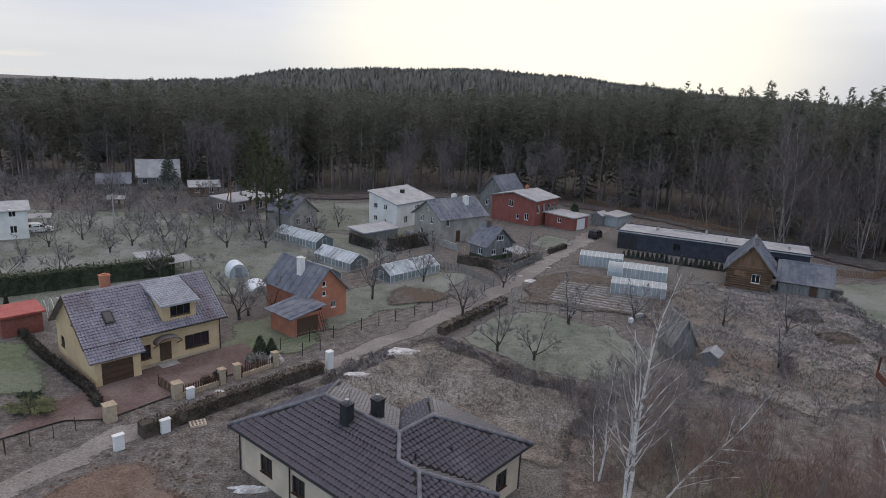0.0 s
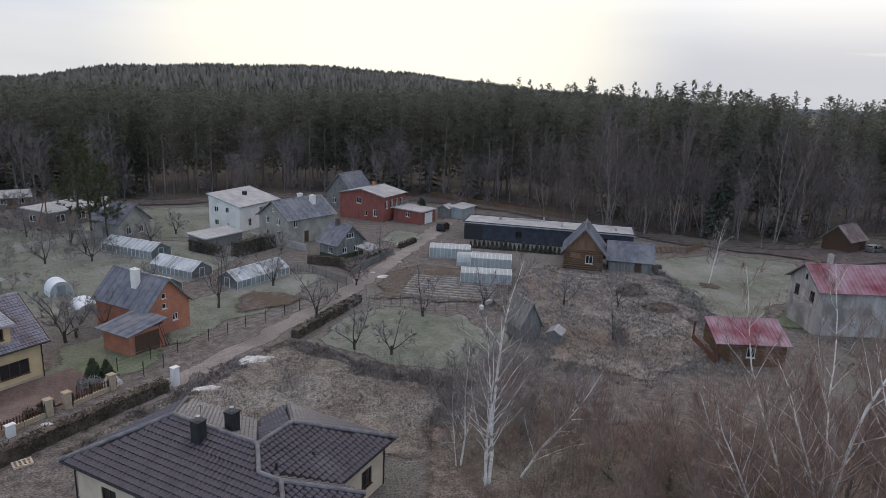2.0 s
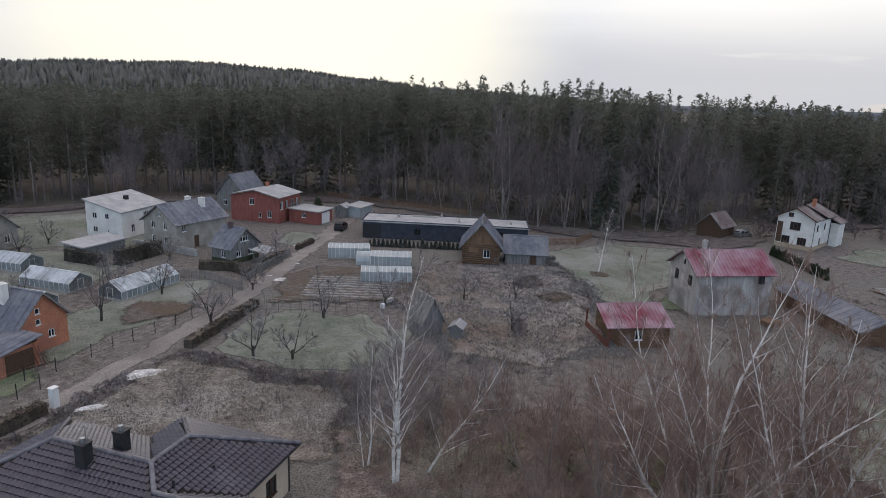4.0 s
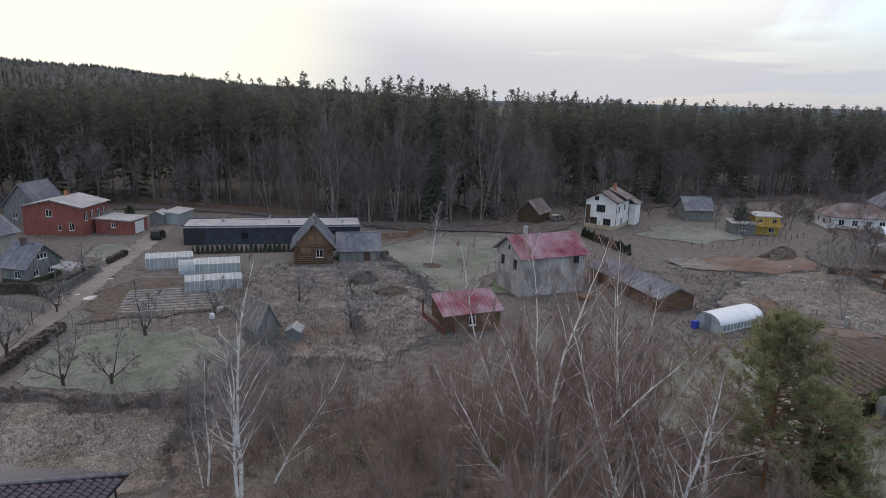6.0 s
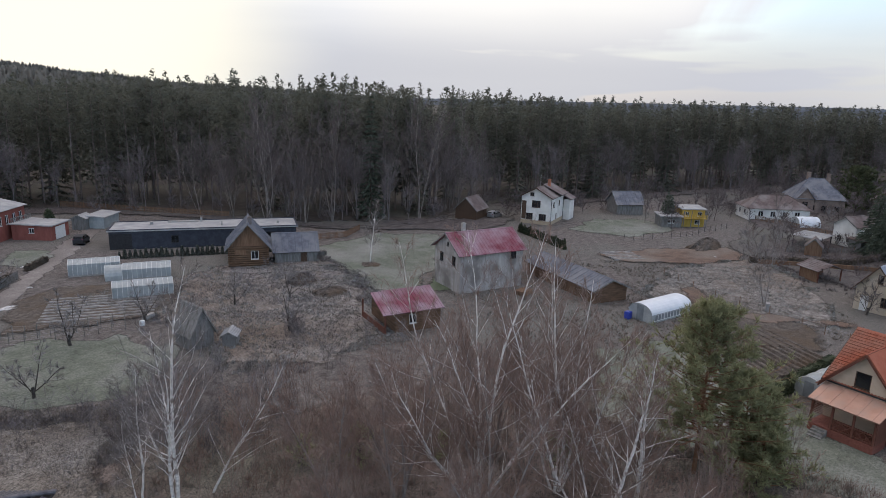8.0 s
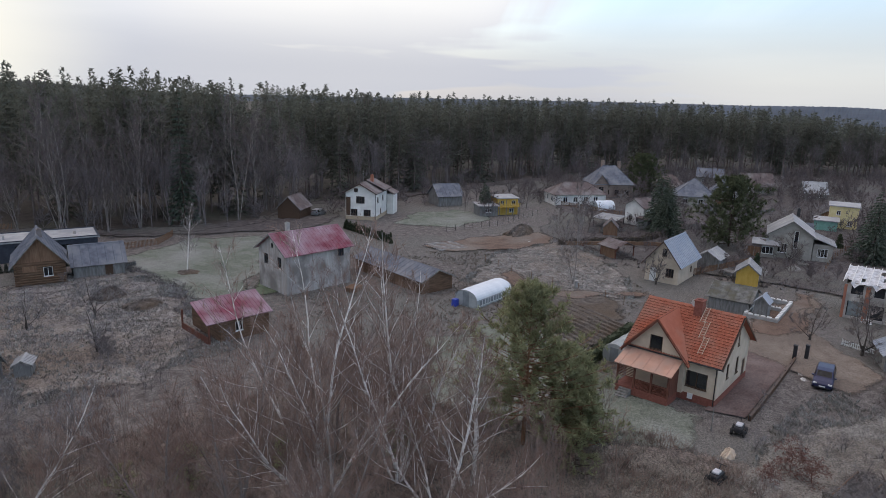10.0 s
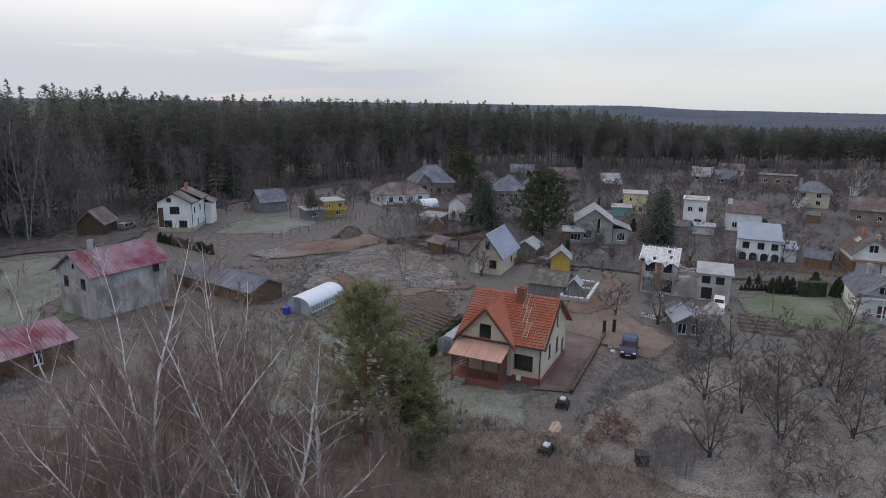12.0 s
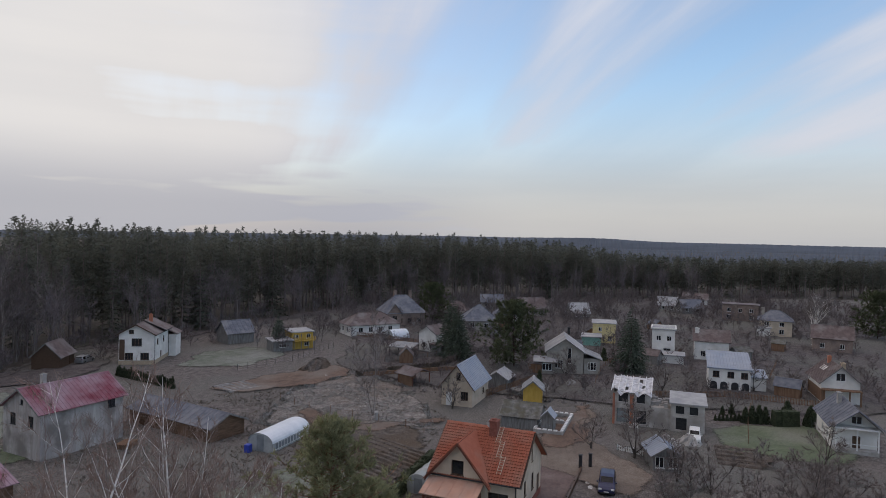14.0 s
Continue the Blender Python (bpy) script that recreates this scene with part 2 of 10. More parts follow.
M = {
    "ground": mat("frosty_weeds", (0.068, 0.057, 0.051), (0.174, 0.156, 0.145), 1.1, 0.95, 0.6, c=(0.130, 0.126, 0.113), c_scale=0.035, bump_dist=0.15, fine=0.75),
    "lawn": mat("frosted_lawn", (0.10, 0.113, 0.084), (0.168, 0.179, 0.146), 0.5, 0.95, 0.4, c=(0.21, 0.214, 0.194), c_scale=0.11, bump_dist=0.06, fine=0.5),
    "green": mat("green_lawn", (0.085, 0.106, 0.06), (0.13, 0.155, 0.095), 0.7, 0.95, 0.4, c=(0.17, 0.18, 0.14), c_scale=0.1, bump_dist=0.05, fine=0.42),
    "rough_grass": mat("frosted_rough_grass", (0.112, 0.093, 0.08), (0.27, 0.252, 0.234), 0.9, 0.95, 0.7, c=(0.145, 0.115, 0.092), c_scale=0.05, bump_dist=0.2, fine=0.75),
    "dry": mat("dry_brown_grass", (0.118, 0.102, 0.086), (0.21, 0.19, 0.165), 0.8, 0.95, 0.6, c=(0.235, 0.228, 0.212), c_scale=0.09, bump_dist=0.12, fine=0.7),
    "soil": mat("tilled_soil", (0.05, 0.04, 0.033), (0.145, 0.125, 0.108), 1.6, 0.95, 0.8, c=(0.09, 0.066, 0.046), c_scale=0.2, bump_dist=0.15, fine=0.6),
    "dirt": mat("bare_brown_dirt", (0.10, 0.066, 0.049), (0.165, 0.115, 0.087), 0.6, 0.95, 0.5, c=(0.175, 0.147, 0.125), c_scale=0.12, bump_dist=0.1, fine=0.45),
    "road": mat("sandy_track", (0.185, 0.165, 0.152), (0.27, 0.247, 0.23), 0.8, 0.95, 0.4, c=(0.145, 0.127, 0.116), c_scale=0.1, bump_dist=0.06, fine=0.42),
    "forest_floor": mat("forest_floor", (0.05, 0.04, 0.034), (0.09, 0.073, 0.062), 0.5, 0.95, 0.5, c=(0.095, 0.09, 0.07), c_scale=0.06, bump_dist=0.2, fine=0.5),
    "paving": mat("red_block_paving", (0.088, 0.058, 0.052), (0.135, 0.094, 0.084), 3.0, 0.85, 0.3, c=(0.17, 0.13, 0.118), c_scale=0.25, fine=0.3),
    "needles": mat("pine_needles", (0.06, 0.075, 0.04), (0.11, 0.13, 0.068), 0.8, 0.8, 0.0, vary=0.35, island=True),
    # Needles, trunks and twigs of the wood: base colours lifted to carry distance haze
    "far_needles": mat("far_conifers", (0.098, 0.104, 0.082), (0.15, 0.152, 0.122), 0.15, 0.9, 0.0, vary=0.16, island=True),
    "wood_trunks": mat("mauve_brown_pine_bark", (0.11, 0.088, 0.082), (0.22, 0.18, 0.165), 1.2, 0.95, 0.5, stretch=(1, 1, 0.25)),
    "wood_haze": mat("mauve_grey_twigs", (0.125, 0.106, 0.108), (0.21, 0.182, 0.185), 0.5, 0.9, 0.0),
    "spruce": mat("spruce_needles", (0.05, 0.066, 0.046), (0.095, 0.118, 0.085), 0.9, 0.8, 0.0, vary=0.3, island=True, c=(0.18, 0.20, 0.19), c_scale=1.5, c_pos=(0.55, 0.75)),
    "bark": mat("pine_bark", (0.048, 0.035, 0.028), (0.09, 0.064, 0.05), 2.0, 0.95, 0.6, stretch=(1, 1, 0.25)),
    "twigs": mat("bare_twigs", (0.095, 0.076, 0.068), (0.18, 0.152, 0.14), 0.8, 0.9, 0.0, c=(0.27, 0.25, 0.245), c_scale=0.5),
    "twig_red": mat("reddish_birch_twigs", (0.165, 0.108, 0.087), (0.275, 0.19, 0.155), 0.8, 0.9, 0.0, c=(0.26, 0.205, 0.178), c_scale=0.4),
    "apple_bark": mat("dark_fruit_bark", (0.04, 0.034, 0.03), (0.10, 0.088, 0.078), 3.0, 0.95, 0.5),
    "birch_bark": mat("white_birch_bark", (0.46, 0.43, 0.40), (0.84, 0.80, 0.76), 2.2, 0.8, 0.3, stretch=(1, 1, 2.5), c=(0.26, 0.21, 0.18), c_scale=1.6, c_pos=(0.54, 0.64)),
    "hedge": mat("hedge_leaves", (0.036, 0.048, 0.028), (0.082, 0.098, 0.056), 1.5, 0.9, 0.0, vary=0.3, island=True),
    "hedge_brown": mat("brown_hedge_twigs", (0.05, 0.04, 0.03), (0.11, 0.09, 0.07), 1.5, 0.9, 0.0, vary=0.3, island=True),
    "glass": mat("dark_window_glass", (0.012, 0.014, 0.016), (0.02, 0.022, 0.026), 1.0, 0.06, 0.0, spec=0.7),
    "frame_white": mat("white_frames", (0.62, 0.62, 0.60), (0.72, 0.72, 0.70), 4, 0.5, 0.1),
    "frame_brown": mat("brown_frames", (0.06, 0.035, 0.022), (0.10, 0.06, 0.038), 4, 0.5, 0.1),
    "yellow_wall": mat("yellow_render", (0.50, 0.365, 0.205), (0.57, 0.43, 0.255), 1.5, 0.9, 0.2, c=(0.46, 0.34, 0.205), c_scale=0.4),
    "cream_wall": mat("cream_render", (0.50, 0.41, 0.31), (0.58, 0.485, 0.375), 1.2, 0.9, 0.2, c=(0.44, 0.37, 0.285), c_scale=0.5),
    "white_wall": mat("white_render", (0.66, 0.64, 0.60), (0.74, 0.72, 0.68), 1.2, 0.9, 0.2, c=(0.58, 0.56, 0.52), c_scale=0.4),
    "grey_wall": mat("grey_render", (0.27, 0.25, 0.22), (0.36, 0.34, 0.30), 1.2, 0.9, 0.3, c=(0.24, 0.22, 0.19), c_scale=0.5),
    "brick": mat("orange_brick", (0.34, 0.13, 0.075), (0.46, 0.20, 0.12), 5.0, 0.9, 0.4, c=(0.30, 0.13, 0.09), c_scale=0.6),
    "red_wall": mat("red_boards", (0.20, 0.066, 0.053), (0.27, 0.096, 0.076), 2.0, 0.85, 0.3, stretch=(1, 1, 0.3)),
    "yard_earth": mat("trodden_brown_yard", (0.145, 0.115, 0.092), (0.215, 0.18, 0.15), 0.8, 0.95, 0.4, c=(0.12, 0.094, 0.075), c_scale=0.1, bump_dist=0.06, fine=0.5),
    "streaked_wall": mat("streaked_grey_render", (0.27, 0.245, 0.23), (0.46, 0.43, 0.40), 1.5, 0.95, 0.4, stretch=(1, 1, 0.12), c=(0.20, 0.18, 0.165), c_scale=0.5),
    "block_wall": mat("pale_block_wall", (0.36, 0.335, 0.305), (0.52, 0.49, 0.45), 0.8, 0.95, 0.5, c=(0.26, 0.235, 0.21), c_scale=0.35),
    "dark_cladding": mat("dark_blue_cladding", (0.028, 0.032, 0.045), (0.05, 0.055, 0.07), 1.5, 0.7, 0.2),
    "log": mat("brown_logs", (0.085, 0.05, 0.03), (0.17, 0.105, 0.065), 2.0, 0.9, 0.5, stretch=(0.3, 0.3, 2.5)),
    "grey_wood": mat("weathered_boards", (0.12, 0.115, 0.105), (0.24, 0.235, 0.225), 2.0, 0.95, 0.5, stretch=(2, 2, 0.3)),
    "brown_wood": mat("stained_timber", (0.10, 0.038, 0.025), (0.17, 0.07, 0.048), 2.5, 0.7, 0.3, stretch=(2, 2, 0.4)),
    "slate": mat("grey_slate_sheets", (0.085, 0.092, 0.115), (0.15, 0.16, 0.19), 1.2, 0.75, 0.3, c=(0.185, 0.19, 0.205), c_scale=0.3),
    "metal_roof": mat("frosted_metal_roof", (0.25, 0.275, 0.32), (0.34, 0.365, 0.41), 0.8, 0.5, 0.2, c=(0.24, 0.28, 0.34), c_scale=0.4),
    "white_roof": mat("frosted_pale_roof", (0.28, 0.28, 0.28), (0.42, 0.415, 0.41), 0.7, 0.8, 0.3, c=(0.27, 0.275, 0.285), c_scale=0.3),
    "brown_roof": mat("brown_sheet_roof", (0.085, 0.062, 0.058), (0.14, 0.105, 0.10), 1.2, 0.7, 0.3, c=(0.19, 0.17, 0.165), c_scale=0.3),
    "red_roof": mat("crimson_metal_roof", (0.15, 0.026, 0.046), (0.205, 0.052, 0.078), 0.8, 0.6, 0.2, c=(0.29, 0.20, 0.235), c_scale=0.28, c_pos=(0.40, 0.60)),
    "orange_tile": mat("orange_clay_tiles", (0.29, 0.088, 0.05), (0.35, 0.118, 0.07), 2.0, 0.75, 0.2, c=(0.31, 0.145, 0.10), c_scale=0.4, vary=0.08, island=True),
    "mauve_tile": mat("frosted_brown_tiles", (0.175, 0.165, 0.195), (0.26, 0.248, 0.285), 1.0, 0.6, 0.2, c=(0.13, 0.09, 0.085), c_scale=0.18, c_pos=(0.56, 0.70), vary=0.06, island=True),
    "dark_tile": mat("dark_glazed_tiles", (0.030, 0.027, 0.040), (0.053, 0.049, 0.066), 1.5, 0.36, 0.2, c=(0.09, 0.088, 0.11), c_scale=0.22, c_pos=(0.6, 0.8), vary=0.1, island=True, spec=0.5),
    "concrete": mat("pale_concrete", (0.26, 0.25, 0.235), (0.38, 0.37, 0.35), 1.5, 0.95, 0.4),
    "snow": mat("grey_lime", (0.42, 0.42, 0.42), (0.72, 0.71, 0.69), 3, 0.9, 0.8, bump_dist=0.1, c=(0.30, 0.28, 0.25), c_scale=1.2, fine=0.3),
    "poly": mat("cloudy_greenhouse_film", (0.25, 0.275, 0.275), (0.36, 0.385, 0.385), 1.0, 0.35, 0.2, spec=0.5),
    "green_glass": mat("greenhouse_glass", (0.16, 0.19, 0.19), (0.27, 0.30, 0.31), 0.9, 0.25, 0.1, spec=0.6),
    "dark": mat("near_black_metal", (0.018, 0.018, 0.02), (0.035, 0.035, 0.038), 3, 0.6, 0.1),
    "steel": mat("galvanised_steel", (0.30, 0.31, 0.32), (0.40, 0.41, 0.42), 2, 0.4, 0.1, metal=0.8),
    "stone": mat("sandstone_blocks", (0.32, 0.25, 0.17), (0.44, 0.36, 0.26), 3.0, 0.9, 0.5),
    "blue_paint": mat("dark_blue_car_paint", (0.010, 0.013, 0.05), (0.014, 0.018, 0.065), 2, 0.3, 0.0, spec=0.45),
    "rubber": mat("black_rubber", (0.015, 0.015, 0.015), (0.03, 0.03, 0.03), 4, 0.8, 0.1),
    "blue_plastic": mat("blue_plastic", (0.03, 0.05, 0.32), (0.04, 0.07, 0.38), 3, 0.4, 0.0),
    "yellow_paint": mat("mustard_boards", (0.42, 0.27, 0.05), (0.52, 0.35, 0.08), 2, 0.8, 0.3, stretch=(1, 1, 0.3)),
    "brown_boards": mat("brown_boards", (0.13, 0.075, 0.045), (0.22, 0.135, 0.085), 2.0, 0.9, 0.4, stretch=(2.5, 2.5, 0.3)),
    "white_tile": mat("frost_covered_tiles", (0.30, 0.30, 0.32), (0.42, 0.42, 0.44), 1.0, 0.8, 0.2, vary=0.08, island=True),
    "brick_plinth": mat("red_brown_brick", (0.16, 0.055, 0.04), (0.24, 0.095, 0.07), 5, 0.85, 0.3),
    "salmon_sheet": mat("salmon_sheet_roof", (0.44, 0.25, 0.18), (0.52, 0.31, 0.23), 1.0, 0.6, 0.2, c=(0.42, 0.28, 0.22), c_scale=0.6),
    "pale_timber": mat("pale_timber", (0.42, 0.34, 0.26), (0.54, 0.46, 0.36), 3, 0.8, 0.2),
    "sheeting": mat("torn_sheeting", (0.35, 0.35, 0.36), (0.68, 0.68, 0.70), 2.0, 0.8, 0.3),
    "cream_yellow": mat("pale_yellow_render", (0.56, 0.46, 0.22), (0.64, 0.54, 0.30), 1.5, 0.9, 0.2),
    "moss_roof": mat("mossy_sheet_roof", (0.075, 0.073, 0.064), (0.20, 0.198, 0.188), 1.2, 0.95, 0.6, c=(0.10, 0.095, 0.07), c_scale=0.8),
    "thicket": mat("thicket_litter", (0.095, 0.074, 0.062), (0.19, 0.157, 0.137), 1.0, 0.95, 0.7, c=(0.14, 0.128, 0.102), c_scale=0.08, bump_dist=0.2, fine=0.75),
    "ridge_grey": mat("frosted_ridge_tiles", (0.09, 0.085, 0.095), (0.19, 0.185, 0.20), 2.0, 0.6, 0.2),
    "frost_glass": mat("frosted_panes", (0.30, 0.34, 0.37), (0.46, 0.50, 0.53), 1.2, 0.5, 0.1, c=(0.20, 0.23, 0.24), c_scale=0.5, vary=0.18),
    "end_film": mat("greenhouse_end_film", (0.28, 0.30, 0.30), (0.38, 0.40, 0.40), 1.0, 0.5, 0.1),
    "white_film": mat("white_film", (0.58, 0.62, 0.66), (0.70, 0.73, 0.76), 0.8, 0.5, 0.2),
    "poly_dark": mat("dull_film_window", (0.16, 0.18, 0.19), (0.24, 0.26, 0.27), 1.0, 0.3, 0.1),
    "hedge_dark": mat("dark_hedge_leaves", (0.042, 0.037, 0.029), (0.09, 0.08, 0.064), 1.5, 0.9, 0.0, vary=0.3, island=True, c=(0.14, 0.13, 0.12), c_scale=2.0, c_pos=(0.55, 0.8)),
    "pine_orange": mat("orange_pine_bark", (0.14, 0.075, 0.045), (0.26, 0.14, 0.08), 2.0, 0.95, 0.5, stretch=(1, 1, 0.3)),
    "needles_near": mat("green_pine_needles", (0.20, 0.215, 0.11), (0.34, 0.35, 0.20), 0.7, 0.75, 0.0, vary=0.3, island=True),
    "brush": mat("dark_brushwood", (0.08, 0.068, 0.066), (0.16, 0.14, 0.138), 0.8, 0.9, 0.0, c=(0.24, 0.225, 0.23), c_scale=0.5),
    "frost_grass": mat("frosted_grass_blades", (0.14, 0.13, 0.105), (0.36, 0.36, 0.345), 0.8, 0.95, 0.0, vary=0.25, island=True),
    "dry_grass": mat("dry_grass_blades", (0.125, 0.107, 0.085), (0.24, 0.215, 0.185), 0.8, 0.95, 0.0, vary=0.25, island=True),
    # Far woods: distance haze is painted into these pale and blue tones
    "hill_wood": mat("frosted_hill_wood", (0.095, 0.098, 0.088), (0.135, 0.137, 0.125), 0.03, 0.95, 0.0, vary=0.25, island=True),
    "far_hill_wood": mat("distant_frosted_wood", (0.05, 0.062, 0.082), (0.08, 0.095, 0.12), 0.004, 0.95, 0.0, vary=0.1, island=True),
    "red_brush": mat("red_brown_brush", (0.11, 0.05, 0.04), (0.20, 0.11, 0.09), 1.5, 0.95, 0.4),
    "frost_soil": mat("frosted_soil_rows", (0.12, 0.11, 0.10), (0.30, 0.295, 0.285), 1.4, 0.95, 0.6),
    "brick_roof": mat("red_roof_tiles", (0.30, 0.085, 0.06), (0.38, 0.14, 0.10), 2.0, 0.8, 0.2, c=(0.36, 0.24, 0.22), c_scale=0.4, vary=0.12, island=True),
    "red_sheet": mat("red_sheet_roof", (0.30, 0.06, 0.05), (0.38, 0.11, 0.09), 1.0, 0.6, 0.2),
    "gardens": mat("brown_garden_ground", (0.048, 0.04, 0.039), (0.118, 0.102, 0.098), 0.8, 0.95, 0.6, c=(0.108, 0.104, 0.092), c_scale=0.05, bump_dist=0.15, fine=0.7),
    "frost_twigs": mat("frosted_grey_twigs", (0.15, 0.135, 0.13), (0.29, 0.275, 0.27), 0.7, 0.9, 0.0, c=(0.12, 0.098, 0.09), c_scale=0.4),
    "wood_birch": mat("grey_birch_bark", (0.13, 0.108, 0.096), (0.30, 0.27, 0.25), 1.2, 0.9, 0.3, stretch=(1, 1, 0.6)),
    # mauve-pale twig tone takes in some of the haze over the far village
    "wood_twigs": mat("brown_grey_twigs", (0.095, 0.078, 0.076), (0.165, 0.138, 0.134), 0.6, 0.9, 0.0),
    "orchard_twigs": mat("brown_fruit_twigs", (0.10, 0.080, 0.072), (0.18, 0.15, 0.138), 0.7, 0.9, 0.0, c=(0.22, 0.195, 0.185), c_scale=0.5),
    "frost_conifer": mat("frosted_conifer_leaves", (0.062, 0.068, 0.054), (0.13, 0.14, 0.118), 1.5, 0.9, 0.0, vary=0.3, island=True, c=(0.20, 0.205, 0.19), c_scale=2.0, c_pos=(0.5, 0.75)),
    "tile_gap": mat("dark_roof_boards", (0.02, 0.016, 0.015), (0.04, 0.033, 0.03), 2.0, 0.9, 0.2),
    "brick_dull": mat("dull_brown_brick", (0.20, 0.15, 0.125), (0.29, 0.225, 0.185), 4.0, 0.9, 0.3, c=(0.17, 0.13, 0.115), c_scale=0.6),
    "green_paint": mat("green_sheet", (0.16, 0.33, 0.27), (0.24, 0.42, 0.36), 1.5, 0.6, 0.2),
}


def leafy(key, k):
    """Needles and thin leaves pass part of the light on to their far side."""
    n, l = M[key].node_tree.nodes, M[key].node_tree.links
    p = n["Principled BSDF"]
    tr = n.new("ShaderNodeBsdfTranslucent")
    l.new(p.inputs["Base Color"].links[0].from_socket, tr.inputs["Color"])
    mx = n.new("ShaderNodeMixShader")
    mx.inputs[0].default_value = k
    l.new(p.outputs[0], mx.inputs[1])
    l.new(tr.outputs[0], mx.inputs[2])
    l.new(mx.outputs[0], n["Material Output"].inputs["Surface"])


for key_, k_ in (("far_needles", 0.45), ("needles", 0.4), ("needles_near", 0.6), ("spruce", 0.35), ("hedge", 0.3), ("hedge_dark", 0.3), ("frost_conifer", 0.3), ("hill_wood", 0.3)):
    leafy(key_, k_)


# ---- small mesh tools ----
class Geo:
    """Vertices and faces gathered for one mesh."""

    def __init__(self):
        self.v, self.f = [], []

    def add(self, verts, faces):
        k = len(self.v)
        self.v.extend(verts)
        self.f.extend([tuple(i + k for i in fc) for fc in faces])
        return self

    def box(self, x0, y0, z0, x1, y1, z1):
        return self.add([(x0, y0, z0), (x1, y0, z0), (x1, y1, z0), (x0, y1, z0), (x0, y0, z1), (x1, y0, z1), (x1, y1, z1), (x0, y1, z1)],
                        [(3, 2, 1, 0), (4, 5, 6, 7), (0, 1, 5, 4), (1, 2, 6, 5), (2, 3, 7, 6), (3, 0, 4, 7)])

    def slab(self, pts, thick):
        """A plate with the outline pts (counter-clockwise from above) and its thickness downwards along z."""
        n = len(pts)
        low = [(x, y, z - thick) for x, y, z in pts]
        return self.add(list(pts) + low, [tuple(range(n)), tuple(range(2 * n - 1, n - 1, -1))] +
                        [(i, i + n, (i + 1) % n + n, (i + 1) % n) for i in range(n)])

    def tube(self, p, q, r0, r1, sides=6, caps=True):
        p, q = Vector(p), Vector(q)
        d = (q - p).normalized()
        a = d.orthogonal().normalized()
        b = d.cross(a)
        k = len(self.v)
        for c, r in ((p, r0), (q, r1)):
            for i in range(sides):
                t = 2 * math.pi * i / sides
                self.v.append(tuple(c + (a * math.cos(t) + b * math.sin(t)) * r))
        for i in range(sides):
            j = (i + 1) % sides
            self.f.append((k + i, k + j, k + sides + j, k + sides + i))
        if caps:
            self.f.append(tuple(k + i for i in reversed(range(sides))))
            self.f.append(tuple(k + sides + i for i in range(sides)))
        return self

    def mesh(self, name):
        me = bpy.data.meshes.new(name)
        me.from_pydata(self.v, [], self.f)
        me.update()
        return me


def part(name, geo, material, parent, label=""):
    ob = new(name, geo.mesh(name) if isinstance(geo, Geo) else geo)
    if not ob.data.materials:
        ob.data.materials.append(M[material])
    ob.parent = parent
    return tagged(ob, label)


def bevelled(ob, width=0.02, segments=1):
    b = ob.modifiers.new("soft_edges", "BEVEL")
    b.width, b.segments, b.limit_method = width, segments, "ANGLE"
    return ob


def thing(name, x, y, z=0.0, yaw=0.0, label="", category="", group="", kind=""):
    ob = new(name)
    ob.empty_display_size = 0.3
    ob.matrix_basis = pose(x, y, z, 0, 0, yaw)
    return tagged(ob, label, category, group, kind)


def solid(name, geo, material, x=0, y=0, z=0, yaw=0, label="", category="", group="", kind=""):
    ob = new(name, geo.mesh(name) if isinstance(geo, Geo) else geo)
    ob.data.materials.append(M[material])
    ob.matrix_basis = pose(x, y, z, 0, 0, yaw)
    return tagged(ob, label, category, group, kind)


# ---- ground ----
def wobble(pts, step=3.0, amount=0.35, seed=1):
    """A closed outline with more points and an uneven edge."""
    out = []
    for (x0, y0), (x1, y1) in zip(pts, pts[1:] + pts[:1]):
        k = max(1, int(math.hypot(x1 - x0, y1 - y0) / step))
        for i in range(k):
            x, y = x0 + (x1 - x0) * i / k, y0 + (y1 - y0) * i / k
            n = noise.noise_vector(Vector((x * 0.22, y * 0.22, seed))) + noise.noise_vector(Vector((x * 0.9, y * 0.9, seed))) * 0.45
            out.append((x + n.x * amount * 2, y + n.y * amount * 2))
    return out


def relief(x, y):
    return 0.0


patch_level = [0.0]
ragged = {}


def ragged_material(key):
    """The material with an edge that breaks up into tufts: it thins out where the sheet's 'cover' falls to nought."""
    if key in ragged:
        return ragged[key]
    m = M[key].copy()
    m.name = M[key].name + "_patch"
    n, l = m.node_tree.nodes, m.node_tree.links
    out, p = n["Material Output"], n["Principled BSDF"]
    at = n.new("ShaderNodeAttribute")
    at.attribute_name = "cover"
    tc = n.new("ShaderNodeTexCoord")
    nz = n.new("ShaderNodeTexNoise")
    nz.inputs["Scale"].default_value, nz.inputs["Detail"].default_value, nz.inputs["Roughness"].default_value = 1.3, 8, 0.85
    l.new(tc.outputs["Object"], nz.inputs["Vector"])
    ad = n.new("ShaderNodeMath")
    ad.operation = "ADD"
    l.new(at.outputs["Fac"], ad.inputs[0])
    l.new(nz.outputs[0], ad.inputs[1])
    mr = n.new("ShaderNodeMapRange")
    mr.inputs[1].default_value, mr.inputs[2].default_value = 0.80, 1.04
    l.new(ad.outputs[0], mr.inputs[0])
    tr = n.new("ShaderNodeBsdfTransparent")
    mx = n.new("ShaderNodeMixShader")
    l.new(mr.outputs[0], mx.inputs[0])
    l.new(tr.outputs[0], mx.inputs[1])
    l.new(p.outputs[0], mx.inputs[2])
    l.new(mx.outputs[0], out.inputs["Surface"])
    ragged[key] = m
    return m


